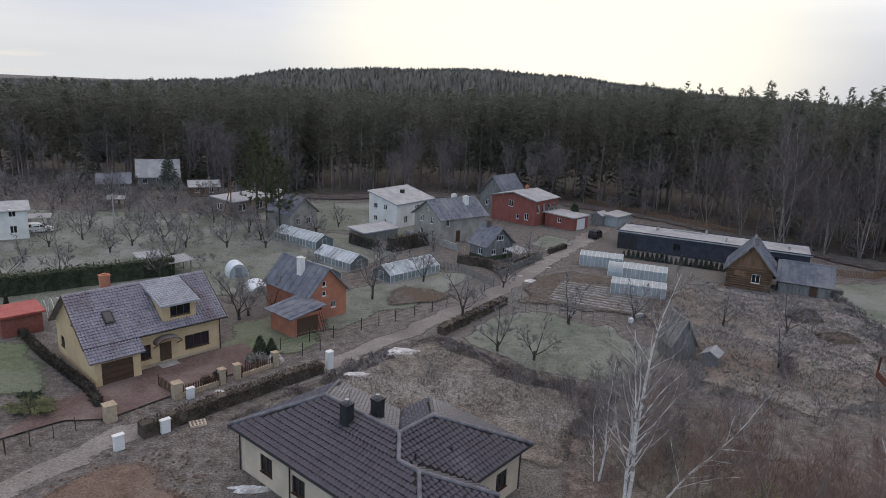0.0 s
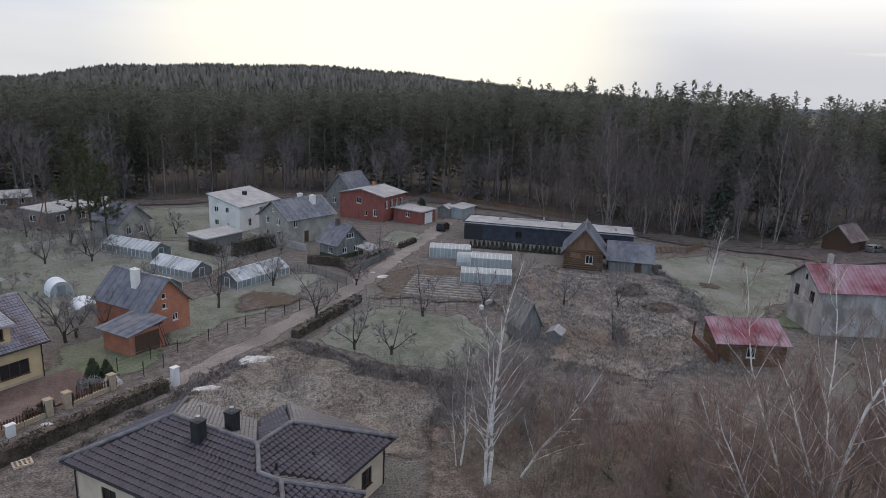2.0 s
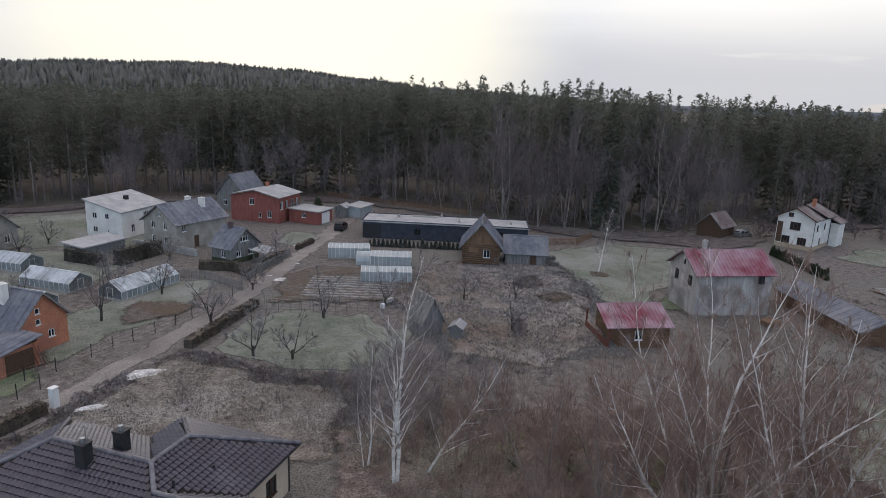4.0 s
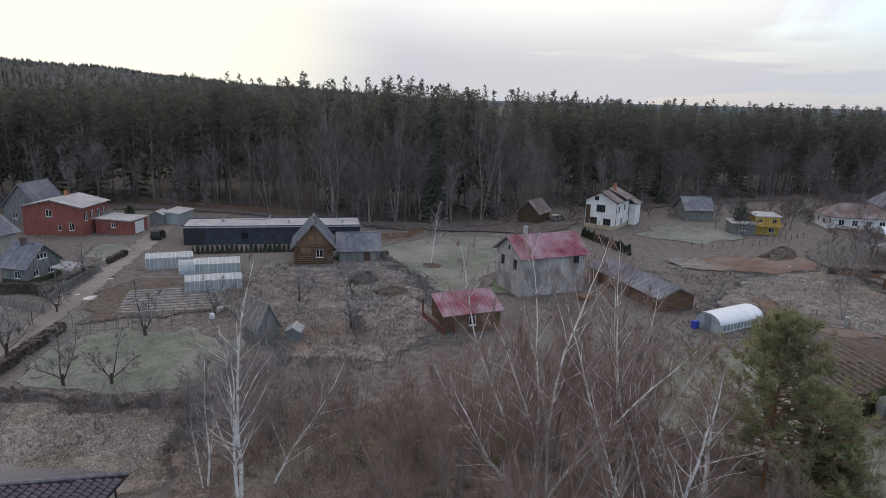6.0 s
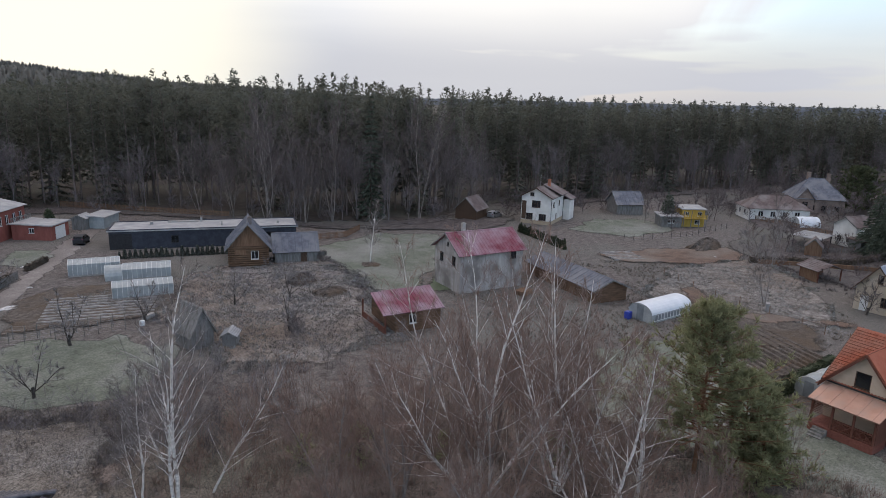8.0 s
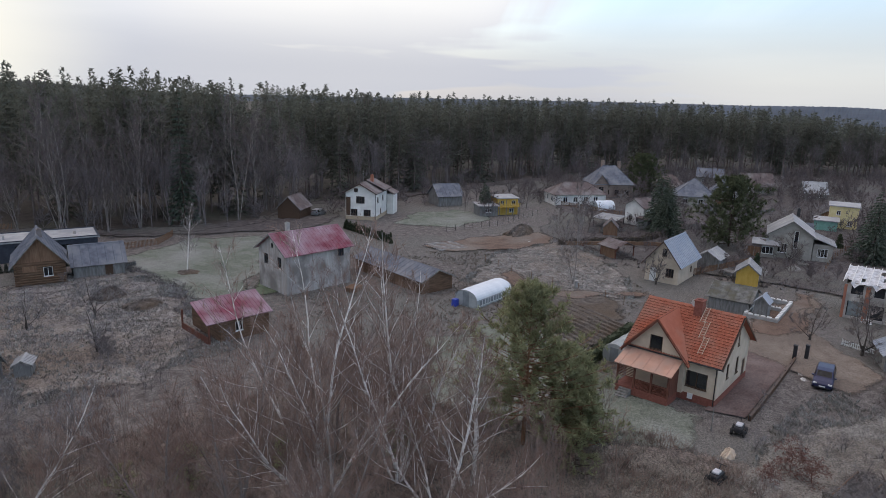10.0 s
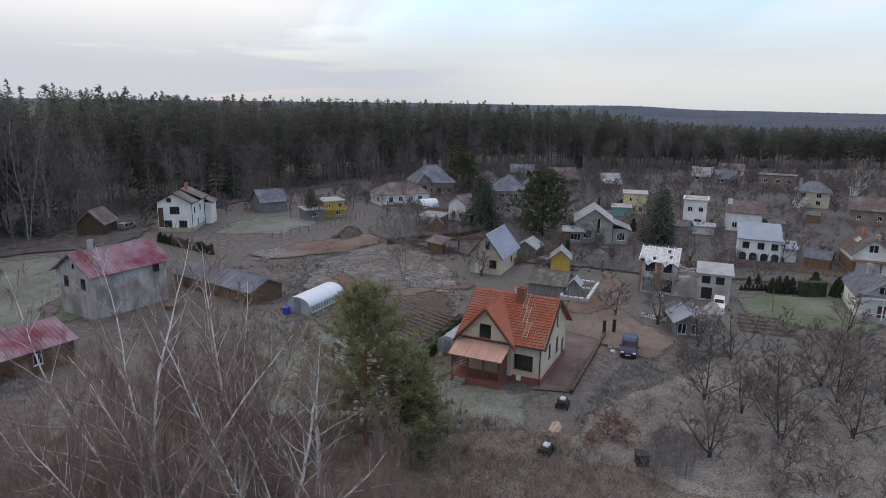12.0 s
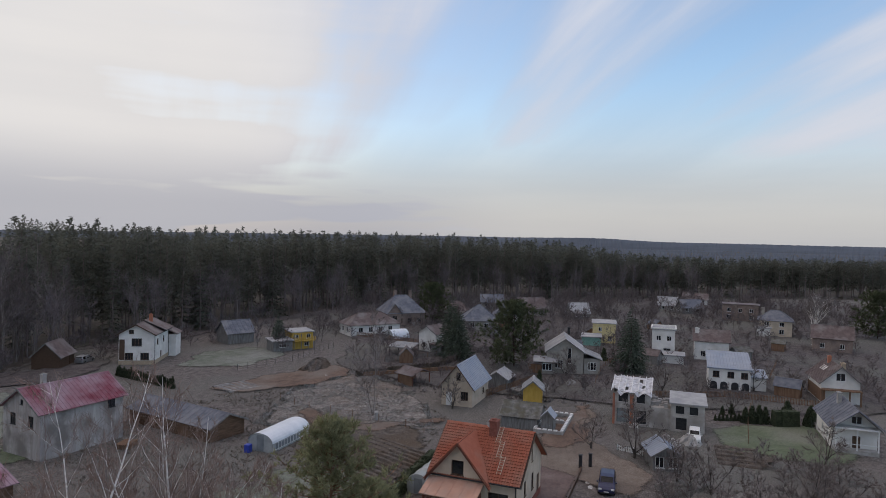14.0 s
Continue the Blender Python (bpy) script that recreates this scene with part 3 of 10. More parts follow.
def patch(name, pts, material, label, category="ground", level=None, amount=0.9, soft=2.6):
    """A sheet of ground cover with its own outline, a few millimetres over the one below."""
    if level is None:
        patch_level[0] += 0.006
        level = 0.02 + patch_level[0]
    o = wobble(pts, 1.0, amount, len(name))
    me = bpy.data.meshes.new(name)
    if soft:
        # a grid of cells over the outline; 'cover' rises from nought at the rim to one inside
        P = np.array(o)
        Q = np.roll(P, -1, axis=0)
        lo, hi = P.min(axis=0) - soft, P.max(axis=0) + soft
        step = max(0.8, float((hi - lo).max()) / 110)
        nx, ny = int((hi[0] - lo[0]) / step) + 2, int((hi[1] - lo[1]) / step) + 2
        gx, gy = np.meshgrid(lo[0] + step * np.arange(nx), lo[1] + step * np.arange(ny), indexing="ij")
        X = np.stack([gx.ravel(), gy.ravel()], axis=1)
        best, inside = np.full(len(X), 1e9), np.zeros(len(X), bool)
        for a, b in zip(P, Q):
            d = b - a
            t = np.clip(((X - a) @ d) / max(1e-9, float(d @ d)), 0, 1)
            best = np.minimum(best, np.hypot(*(X - a - t[:, None] * d).T))
            if a[1] != b[1]:
                inside ^= ((a[1] > X[:, 1]) != (b[1] > X[:, 1])) & (X[:, 0] < (b[0] - a[0]) * (X[:, 1] - a[1]) / (b[1] - a[1]) + a[0])
        sd = np.where(inside, best, -best) / soft
        idx, verts, faces, vals = {}, [], [], []
        for i in range(nx - 1):
            for j in range(ny - 1):
                c = (i * ny + j, (i + 1) * ny + j, (i + 1) * ny + j + 1, i * ny + j + 1)
                if max(sd[k] for k in c) > -0.2:
                    f = []
                    for k in c:
                        if k not in idx:
                            idx[k] = len(verts)
                            verts.append((float(X[k, 0]), float(X[k, 1]), level))
                            vals.append(min(1.0, max(-0.3, float(sd[k]))))
                        f.append(idx[k])
                    faces.append(f)
        me.from_pydata(verts, [], faces)
        me.attributes.new("cover", "FLOAT", "POINT").data.foreach_set("value", vals)
    else:
        bm = bmesh.new()
        f = bm.faces.new([bm.verts.new((x, y, level)) for x, y in o])
        f.normal_update()
        if f.normal.z < 0:
            f.normal_flip()
        bm.to_mesh(me)
        bm.free()
    ob = new(name, me)
    me.materials.append(ragged_material(material) if soft else M[material])
    return tagged(ob, label, category, kind="structure")


def ground_sheet():
    g = Geo()
    rings = [0, 20, 40, 60, 80, 100, 130, 170, 220, 300, 450, 700, 1100, 1800, 3000, 4800]
    n = 72
    g.v.append((0, 0, 0))
    for r in rings[1:]:
        for i in range(n):
            a = 2 * math.pi * i / n
            g.v.append((r * math.cos(a), r * math.sin(a), -0.00000045 * r * r))
    for i in range(n):
        g.f.append((0, 1 + i, 1 + (i + 1) % n))
    for k in range(len(rings) - 2):
        for i in range(n):
            j = (i + 1) % n
            a, b = 1 + k * n, 1 + (k + 1) * n
            g.f.append((a + i, b + i, b + j, a + j))
    return solid("ground", g, "ground", label="frosted weedy ground of garden plots", category="ground", kind="structure")


ground_sheet()

# ---- the track and the plots ----
patch("road", [(-60, 1), (-27.9, 37), (-24.1, 44), (-17.5, 50), (-13.1, 55.6), (-9.1, 60.5), (-1.5, 70.9), (5.7, 81.6), (9.3, 88.7), (15.6, 99.2),
               (21.3, 111.8), (29.2, 125.4), (39.2, 142.4), (60, 180), (66, 178), (44.3, 147.1), (34, 126), (26.5, 112), (20.7, 102.6), (14, 89.5), (9.4, 81.7),
               (6.9, 77.1), (0.5, 68.7), (-4.1, 62.6), (-10.1, 53.9), (-18.2, 46.5), (-21.2, 42.4), (-26.5, 33.9), (-57, -2)],
      "road", "sandy village track with frozen ruts", "road", amount=0.2, soft=0.5)


# ---- houses ----
def wall_panel(geo, place, width, top, holes, depth=0.16, base=0.0):
    """A wall seen from outside: place(u, z, d) gives the point u along, z up, d inwards; top(u) is its height; holes are (u, z, w, h)."""
    cuts = sorted({-width / 2, width / 2, 0.0, *[h[0] - h[2] / 2 for h in holes], *[h[0] + h[2] / 2 for h in holes]})
    cuts = [c for c in cuts if -width / 2 - 1e-6 <= c <= width / 2 + 1e-6]
    for a, b in zip(cuts, cuts[1:]):
        if b - a < 1e-4:
            continue
        m = (a + b) / 2
        zs = [(h[1], h[1] + h[3]) for h in holes if h[0] - h[2] / 2 < m < h[0] + h[2] / 2]
        z = base
        for lo, hi in sorted(zs):
            geo.add([place(a, z, 0), place(b, z, 0), place(b, lo, 0), place(a, lo, 0)], [(0, 1, 2, 3)])
            z = hi
        geo.add([place(a, z, 0), place(b, z, 0), place(b, top(b), 0), place(a, top(a), 0)], [(0, 1, 2, 3)])
    for u, z, w, h in holes:
        q = [(u - w / 2, z), (u + w / 2, z), (u + w / 2, z + h), (u - w / 2, z + h)]
        for (u0, z0), (u1, z1) in zip(q, q[1:] + q[:1]):
            geo.add([place(u0, z0, 0), place(u0, z0, depth), place(u1, z1, depth), place(u1, z1, 0)], [(0, 1, 2, 3)])


def window_part(root, place, u, z, w, h, frame_mat="frame_white", bars=1, kind="window", pane_mat="glass"):
    """Frame, pane and sill set into an opening of the wall."""
    t, d0, d1 = 0.07, 0.05, 0.12
    o = [(u - w / 2, z), (u + w / 2, z), (u + w / 2, z + h), (u - w / 2, z + h)]
    i_ = [(u - w / 2 + t, z + t), (u + w / 2 - t, z + t), (u + w / 2 - t, z + h - t), (u - w / 2 + t, z + h - t)]
    fr = Geo()
    fr.add([place(x, y, d0) for x, y in o + i_] + [place(x, y, d1) for x, y in i_],
           [(k, (k + 1) % 4, 4 + (k + 1) % 4, 4 + k) for k in range(4)] + [(4 + k, 4 + (k + 1) % 4, 8 + (k + 1) % 4, 8 + k) for k in range(4)])
    f = part(kind, fr, frame_mat, root)
    for i in range(bars):
        c = u - w / 2 + w * (i + 1) / (bars + 1)
        b = Geo()
        b.add([place(x, y, d) for d in (d0, d1 - 0.02) for x, y in ((c - t / 2, z + t), (c + t / 2, z + t), (c + t / 2, z + h - t), (c - t / 2, z + h - t))], [(0, 1, 2, 3), (0, 4, 5, 1), (1, 5, 6, 2), (3, 7, 4, 0)])
        part("mullion", b, frame_mat, f)
    g = Geo()
    p = [place(x, y, 0.10) for x, y in ((u - w / 2, z), (u + w / 2, z), (u + w / 2, z + h), (u - w / 2, z + h))]
    p += [place(x, y, 0.115) for x, y in ((u - w / 2, z), (u + w / 2, z), (u + w / 2, z + h), (u - w / 2, z + h))]
    g.add(p, [(0, 1, 2, 3), (7, 6, 5, 4)])
    part("pane", g, pane_mat, f)
    if kind == "window":
        s = Geo()
        p = [place(x, y, d) for d in (-0.06, 0.1) for x, y in ((u - w / 2 - 0.05, z - 0.05), (u + w / 2 + 0.05, z - 0.05), (u + w / 2 + 0.05, z), (u - w / 2 - 0.05, z))]
        s.add(p, [(0, 1, 2, 3), (0, 4, 5, 1), (3, 2, 6, 7), (0, 3, 7, 4), (1, 5, 6, 2)])
        part("sill", s, frame_mat, f)
    return f


def door_part(root, place, u, z, w, h, material="frame_brown"):
    g = Geo()
    p = [place(x, y, d) for d in (0.06, 0.12) for x, y in ((u - w / 2, z), (u + w / 2, z), (u + w / 2, z + h), (u - w / 2, z + h))]
    g.add(p, [(0, 1, 2, 3), (0, 4, 5, 1), (3, 2, 6, 7)])
    for k in range(3):
        a, b = z + 0.15 + k * (h - 0.2) / 3, z + (k + 1) * (h - 0.2) / 3
        p = [place(x, y, d) for d in (0.045, 0.06) for x, y in ((u - w / 2 + 0.12, a), (u + w / 2 - 0.12, a), (u + w / 2 - 0.12, b), (u - w / 2 + 0.12, b))]
        g.add(p, [(0, 1, 2, 3), (0, 4, 5, 1), (3, 2, 6, 7), (0, 3, 7, 4), (1, 5, 6, 2)])
    d = part("door", g, material, root)
    k = Geo().tube(place(u + w / 2 - 0.12, z + 1.0, 0.05), place(u + w / 2 - 0.12, z + 1.0, -0.02), 0.03, 0.03, 6)
    part("handle", k, "steel", d)
    return d


def faces_of(L, W):
    """How u, z and depth go on each side: F front (-y), B back (+y), L (-x end), R (+x end), u to the right seen from outside."""
    return {
        "F": (lambda u, z, d: (u, -W / 2 + d, z), L),
        "B": (lambda u, z, d: (-u, W / 2 - d, z), L),
        "L": (lambda u, z, d: (-L / 2 + d, -u, z), W),
        "R": (lambda u, z, d: (L / 2 - d, u, z), W),
    }


def roof_slope(root, name, pts, material, thick=0.12, ribs=0.0, rib_h=0.05, label=""):
    """One slope of a roof from its four corners: low left, low right, high right, high left, with raised seams every `ribs` metres."""
    g = Geo()
    a, b, c, d = [Vector(p) for p in pts]
    nrm = (b - a).cross(d - a).normalized()
    w = (b - a).length
    prof = [(0.0, 0.0)]
    if ribs:
        n = max(1, int(w / ribs))
        for i in range(n):
            m = (i + 0.5) / n
            prof += [(m - 0.05 / w, 0.0), (m - 0.025 / w, rib_h), (m + 0.025 / w, rib_h), (m + 0.05 / w, 0.0)]
    prof.append((1.0, 0.0))
    k = len(prof)
    top = [a.lerp(b, t) + nrm * h for t, h in prof] + [d.lerp(c, t) + nrm * h for t, h in prof]
    low = [a.lerp(b, t) - nrm * thick for t, h in prof] + [d.lerp(c, t) - nrm * thick for t, h in prof]
    o = 2 * k
    fs = []
    for i in range(k - 1):
        fs += [(i, i + 1, k + i + 1, k + i), (o + i + 1, o + i, o + k + i, o + k + i + 1), (o + i, o + i + 1, i + 1, i), (k + i, k + i + 1, o + k + i + 1, o + k + i)]
    fs += [(0, k, o + k, o), (k - 1, o + k - 1, o + 2 * k - 1, 2 * k - 1)]
    g.add([tuple(v) for v in top + low], fs)
    return part(name, g, material, root, label)


def tile_slope(root, pts, material, tw=0.3, tl=0.36, thick=0.1, name="roof"):
    """A slope laid with curved tiles: courses that overlap, each tile a bent plate with a lip. pts: low left, low right, high right, high left."""
    a, b, c, d = [Vector(p) for p in pts]
    nrm = (b - a).cross(d - a).normalized()
    base = Geo()
    q = [p - nrm * 0.03 for p in (a, b, c, d)]
    low = [p - nrm * thick for p in q]
    base.add([tuple(p) for p in q + low], [(0, 1, 2, 3), (7, 6, 5, 4), (0, 4, 5, 1), (1, 5, 6, 2), (2, 6, 7, 3), (3, 7, 4, 0)])
    deck = part(name, base, material, root)
    # Blackish sheet below the tiles puts the shade of their gaps into colour
    part("underlay", Geo().add([tuple(p - nrm * 0.024) for p in (a, b, c, d)], [(0, 1, 2, 3)]), "tile_gap", deck)
    g = Geo()
    u = (b - a).normalized()
    v = nrm.cross(u)
    hgt = (d - a).dot(v)
    rows = max(1, round(hgt / tl))
    rl = hgt / rows
    prof = [(0.0, -0.01), (0.2, 0.05), (0.5, 0.08), (0.78, 0.02), (1.0, -0.012)]
    for r in range(rows):
        t0, t1 = r / rows, min(1.0, (r + 1.12) / rows)
        s0 = max((a.lerp(d, t) - a).dot(u) for t in (r / rows, (r + 1) / rows))
        s1 = min((b.lerp(c, t) - a).dot(u) for t in (r / rows, (r + 1) / rows))
        k0, k1 = math.ceil(s0 / tw - 0.25), math.floor(s1 / tw + 0.25)
        for k in range(k0, k1):
            j = random.uniform(-0.006, 0.006)
            vs = []
            for w, lift in ((r * rl, 0.06), (r * rl + rl * 0.98, -0.01)):
                for x, h in prof:
                    vs.append(tuple(a + u * (k + x) * tw + v * w + nrm * (h + lift + j)))
            for x, h in prof:
                vs.append(tuple(a + u * (k + x) * tw + v * (r * rl) + nrm * (j - 0.03)))
            g.add(vs, [(i, i + 1, i + 6, i + 5) for i in range(4)] + [(10 + i, 11 + i, i + 1, i) for i in range(4)])
    t = part("tiles", g, material, deck)
    tagged(t, kind="stuff")
    return deck


def chimney(root, x, y, z0, z1, w=0.6, d=0.5, material="brick"):
    g = Geo()
    g.box(x - w / 2, y - d / 2, z0, x + w / 2, y + d / 2, z1)
    g.box(x - w / 2 - 0.06, y - d / 2 - 0.06, z1, x + w / 2 + 0.06, y + d / 2 + 0.06, z1 + 0.1)
    g.box(x - w / 4, y - d / 4, z1 + 0.1, x + w / 4, y + d / 4, z1 + 0.22)
    return part("chimney", g, material, root)


def gable_house(name, x, y, yaw, L, W, he, hr, label, wall="white_wall", roof="slate", ov=0.4, windows=(), doors=(), ribs=0.0, tiles=None,
                frame="frame_white", chimneys=(), gable=None, category="house", plinth=None, group="", pipe=False, z=0.0):
    """A house with a pitched roof. windows: (side, u, z, w, h, bars); doors: (side, u, w, h, material)."""
    root = thing(name, x, y, z, yaw, label, category, group)
    g = Geo()
    for side, (place, width) in faces_of(L, W).items():
        holes = [w[1:5] for w in windows if w[0] == side] + [(d[1], 0.0, d[2], d[3]) for d in doors if d[0] == side]
        if side in "FB":
            wall_panel(g, place, width, lambda u: he, holes)
        elif gable is None:
            wall_panel(g, place, width, lambda u: he + (hr - he) * (1 - abs(u) / (W / 2)), holes)
        else:
            wall_panel(g, place, width, lambda u: he, [h for h in holes if h[1] < he])
            gg = Geo()
            wall_panel(gg, place, width, lambda u: he + (hr - he) * (1 - abs(u) / (W / 2)) + 0.001, [h for h in holes if h[1] >= he], base=he)
            part("gable", gg, gable, root)
    part("wall", g, wall, root)
    for w in windows:
        window_part(root, faces_of(L, W)[w[0]][0], *w[1:5], frame_mat=frame, bars=w[5] if len(w) > 5 else 1)
    for d in doors:
        door_part(root, faces_of(L, W)[d[0]][0], d[1], 0.0, d[2], d[3], d[4] if len(d) > 4 else "frame_brown")
    sl = (hr - he) / (W / 2)
    ze = he - ov * sl + 0.1
    zr = hr + 0.1
    X, Y = L / 2 + ov, W / 2 + ov
    for s in (1, -1):
        pts = [(-X * s, -Y * s, ze), (X * s, -Y * s, ze), (X * s, 0, zr), (-X * s, 0, zr)]
        if tiles:
            tile_slope(root, pts, roof, *tiles)
        else:
            roof_slope(root, "roof", pts, roof, 0.09, ribs)
    rc = Geo()
    rc.add([(-X, -0.16, zr - 0.03), (X, -0.16, zr - 0.03), (X, 0, zr + 0.07), (-X, 0, zr + 0.07), (-X, 0.16, zr - 0.03), (X, 0.16, zr - 0.03)], [(0, 1, 2, 3), (3, 2, 5, 4)])
    part("ridge", rc, roof, root)
    # boards along the gable edges
    for sx in (-1, 1):
        for sy in (-1, 1):
            b = Geo()
            x0, x1 = sx * (X + 0.003), sx * (X + 0.04)
            b.add([(xx, yy, zz) for xx in (x0, x1) for yy, zz in ((sy * Y, ze - 0.2), (sy * Y, ze + 0.02), (0, zr + 0.02), (0, zr - 0.2))],
                  [(0, 1, 2, 3), (7, 6, 5, 4), (0, 4, 5, 1), (1, 5, 6, 2), (2, 6, 7, 3), (3, 7, 4, 0)])
            part("bargeboard", b, "frame_brown" if frame == "frame_brown" else "grey_wood", root)
    for c in chimneys:
        chimney(root, *c)
    if plinth:
        p = Geo()
        t = 0.03
        for x0, y0, x1, y1 in ((-L / 2 - t, -W / 2 - t, L / 2 + t, -W / 2), (-L / 2 - t, W / 2, L / 2 + t, W / 2 + t), (-L / 2 - t, -W / 2, -L / 2, W / 2), (L / 2, -W / 2, L / 2 + t, W / 2)):
            p.box(x0, y0, 0, x1, y1, plinth[0])
        part("plinth", p, plinth[1], root)
    if pipe:
        for sx, sy in ((-1, -1), (1, -1)):
            g = Geo().tube((sx * (L / 2 - 0.1), sy * (W / 2 + 0.06), 0.1), (sx * (L / 2 - 0.1), sy * (W / 2 + 0.06), he - 0.1), 0.05, 0.05, 6)
            part("downpipe", g, "dark", root)
        for sy in (-1, 1):
            g = Geo().tube((-X, sy * (Y + 0.04), ze - 0.03), (X, sy * (Y + 0.04), ze - 0.03), 0.07, 0.07, 6)
            part("gutter", g, "dark", root)
    return root


# yellow house with the garage under its long roof
def yellow_house():
    L, W, he, hr = 12.0, 8.3, 3.69, 6.88
    root = gable_house("house", -28.3, 58.1, 46.6, L, W, he, hr, "yellow rendered house with frosted brown tiled roof and built-in garage", "yellow_wall", "mauve_tile", 0.5,
                       windows=[("L", 0.6, 4.2, 0.9, 1.2), ("L", -2.6, 1.3, 1.0, 1.0), ("F", -1.25, 0.9, 0.95, 1.35), ("F", 3.6, 0.9, 2.4, 1.35, 2), ("R", 0, 4.0, 1.2, 1.2)],
                       doors=[("F", 0.55, 1.1, 2.1, "frame_brown")], frame="frame_brown", tiles=(0.27, 0.31), plinth=(0.35, "stone"), pipe=True,
                       chimneys=[(-2.7, 0.5, 6.2, 8.0, 0.8, 0.6, "brick")])
    sl = (hr - he) / (W / 2)
    # the garage stands forward, the slope runs down over it
    g = Geo()
    x0, x1, y0, y1, zt = -6.0, -2.2, -5.42, -4.15, hr - 5.42 * sl
    wall_panel(g, lambda u, z, d: ((x0 + x1) / 2 + u, y0 + d, z), x1 - x0, lambda u: zt, [(-0.05, 0.0, 2.6, 2.1)])
    g.add([(x0, y1, 0), (x0, y0, 0), (x0, y0, zt), (x0, y1, he)], [(0, 1, 2, 3)])
    g.add([(x1, y0, 0), (x1, y1, 0), (x1, y1, he), (x1, y0, zt)], [(0, 1, 2, 3)])
    part("garage_wall", g, "yellow_wall", root)
    g = Geo()
    for k in range(4):
        g.box(-5.45, y0 + 0.08, 0.02 + k * 0.52, -2.85, y0 + 0.13, 0.5 + k * 0.52)
    part("garage_door", g, "frame_brown", root, "dark brown sectional garage door")
    ze = hr - 4.66 * sl + 0.1
    zf = hr - 5.9 * sl + 0.1
    tile_slope(root, [(-6.5, -5.9, zf), (-1.9, -5.9, zf), (-1.9, -4.64, ze), (-6.5, -4.64, ze)], "mauve_tile", 0.27, 0.31, name="garage_roof")
    # dormer
    g = Geo()
    a, b, yf = 0.5, 3.7, -3.95
    zb = lambda y: hr + y * sl
    wall_panel(g, lambda u, z, d: ((a + b) / 2 + u, yf + d, z), b - a, lambda u: 5.75, [(0.1, 4.35, 1.9, 1.2)], base=zb(yf))
    g.add([(a, yf, zb(yf)), (a, yf, 5.75), (a, -0.6, 6.55)], [(0, 1, 2)])
    g.add([(b, yf, zb(yf)), (b, -0.6, 6.55), (b, yf, 5.75)], [(0, 1, 2)])
    d = part("dormer", g, "yellow_wall", root)
    window_part(d, lambda u, z, dd: ((a + b) / 2 + u, yf + dd, z), 0.1, 4.35, 1.9, 1.2, "frame_brown", 2, "window")
    tile_slope(root, [(a - 0.35, yf - 0.6, 5.68), (b + 0.35, yf - 0.6, 5.68), (b + 0.35, 0.05, 6.98), (a - 0.35, 0.05, 6.98)], "white_tile", 0.27, 0.31, name="dormer_roof")
    # roof window
    g = Geo()
    y, x = -2.7, -3.7
    z = hr + y * sl + 0.36
    g.add([(x - 0.4, y - 0.5, z - 0.5 * sl), (x + 0.4, y - 0.5, z - 0.5 * sl), (x + 0.4, y + 0.5, z + 0.5 * sl), (x - 0.4, y + 0.5, z + 0.5 * sl),
           (x - 0.4, y - 0.5, z - 0.5 * sl - 0.15), (x + 0.4, y - 0.5, z - 0.5 * sl - 0.15), (x + 0.4, y + 0.5, z + 0.5 * sl - 0.15), (x - 0.4, y + 0.5, z + 0.5 * sl - 0.15)],
          [(0, 1, 2, 3), (0, 4, 5, 1), (1, 5, 6, 2), (2, 6, 7, 3), (3, 7, 4, 0)])
    sk = part("roof_window", g, "dark", root)
    g = Geo()
    e = 0.012
    g.add([(x - 0.3, y - 0.4, z - 0.4 * sl + e), (x + 0.3, y - 0.4, z - 0.4 * sl + e), (x + 0.3, y + 0.4, z + 0.4 * sl + e), (x - 0.3, y + 0.4, z + 0.4 * sl + e)], [(0, 1, 2, 3)])
    part("pane", g, "glass", sk)
    # arched canopy over the door
    g = Geo()
    n = 8
    ring = []
    for i in range(n + 1):
        t = math.pi * i / n
        ring.append((0.55 - 1.15 * math.cos(t), 2.35 + 0.55 * math.sin(t)))
    vs = [(x, yy, z) for yy in (-4.2, -5.25) for x, z in ring] + [(x, yy, z - 0.08) for yy in (-4.2, -5.25) for x, z in ring]
    m = n + 1
    g.add(vs, [(i, i + 1, m + i + 1, m + i) for i in range(n)] + [(2 * m + i, 3 * m + i, 3 * m + i + 1, 2 * m + i + 1) for i in range(n)] +
          [(m + i, m + i + 1, 3 * m + i + 1, 3 * m + i) for i in range(n)])
    part("door_canopy", g, "brown_roof", root)
    for s in (-1, 1):
        part("bracket", Geo().tube((0.55 + s * 1.1, -4.2, 1.8), (0.55 + s * 1.1, -5.15, 2.35), 0.05, 0.05, 6), "frame_brown", root)
    part("doorstep", Geo().box(-0.3, -5.3, 0, 1.4, -4.2, 0.15), "concrete", root)
    part("wall_lamp", Geo().tube((-2.4, -5.5, 2.3), (-2.4, -5.5, 2.55), 0.07, 0.05, 8), "frame_white", root)


yellow_house()


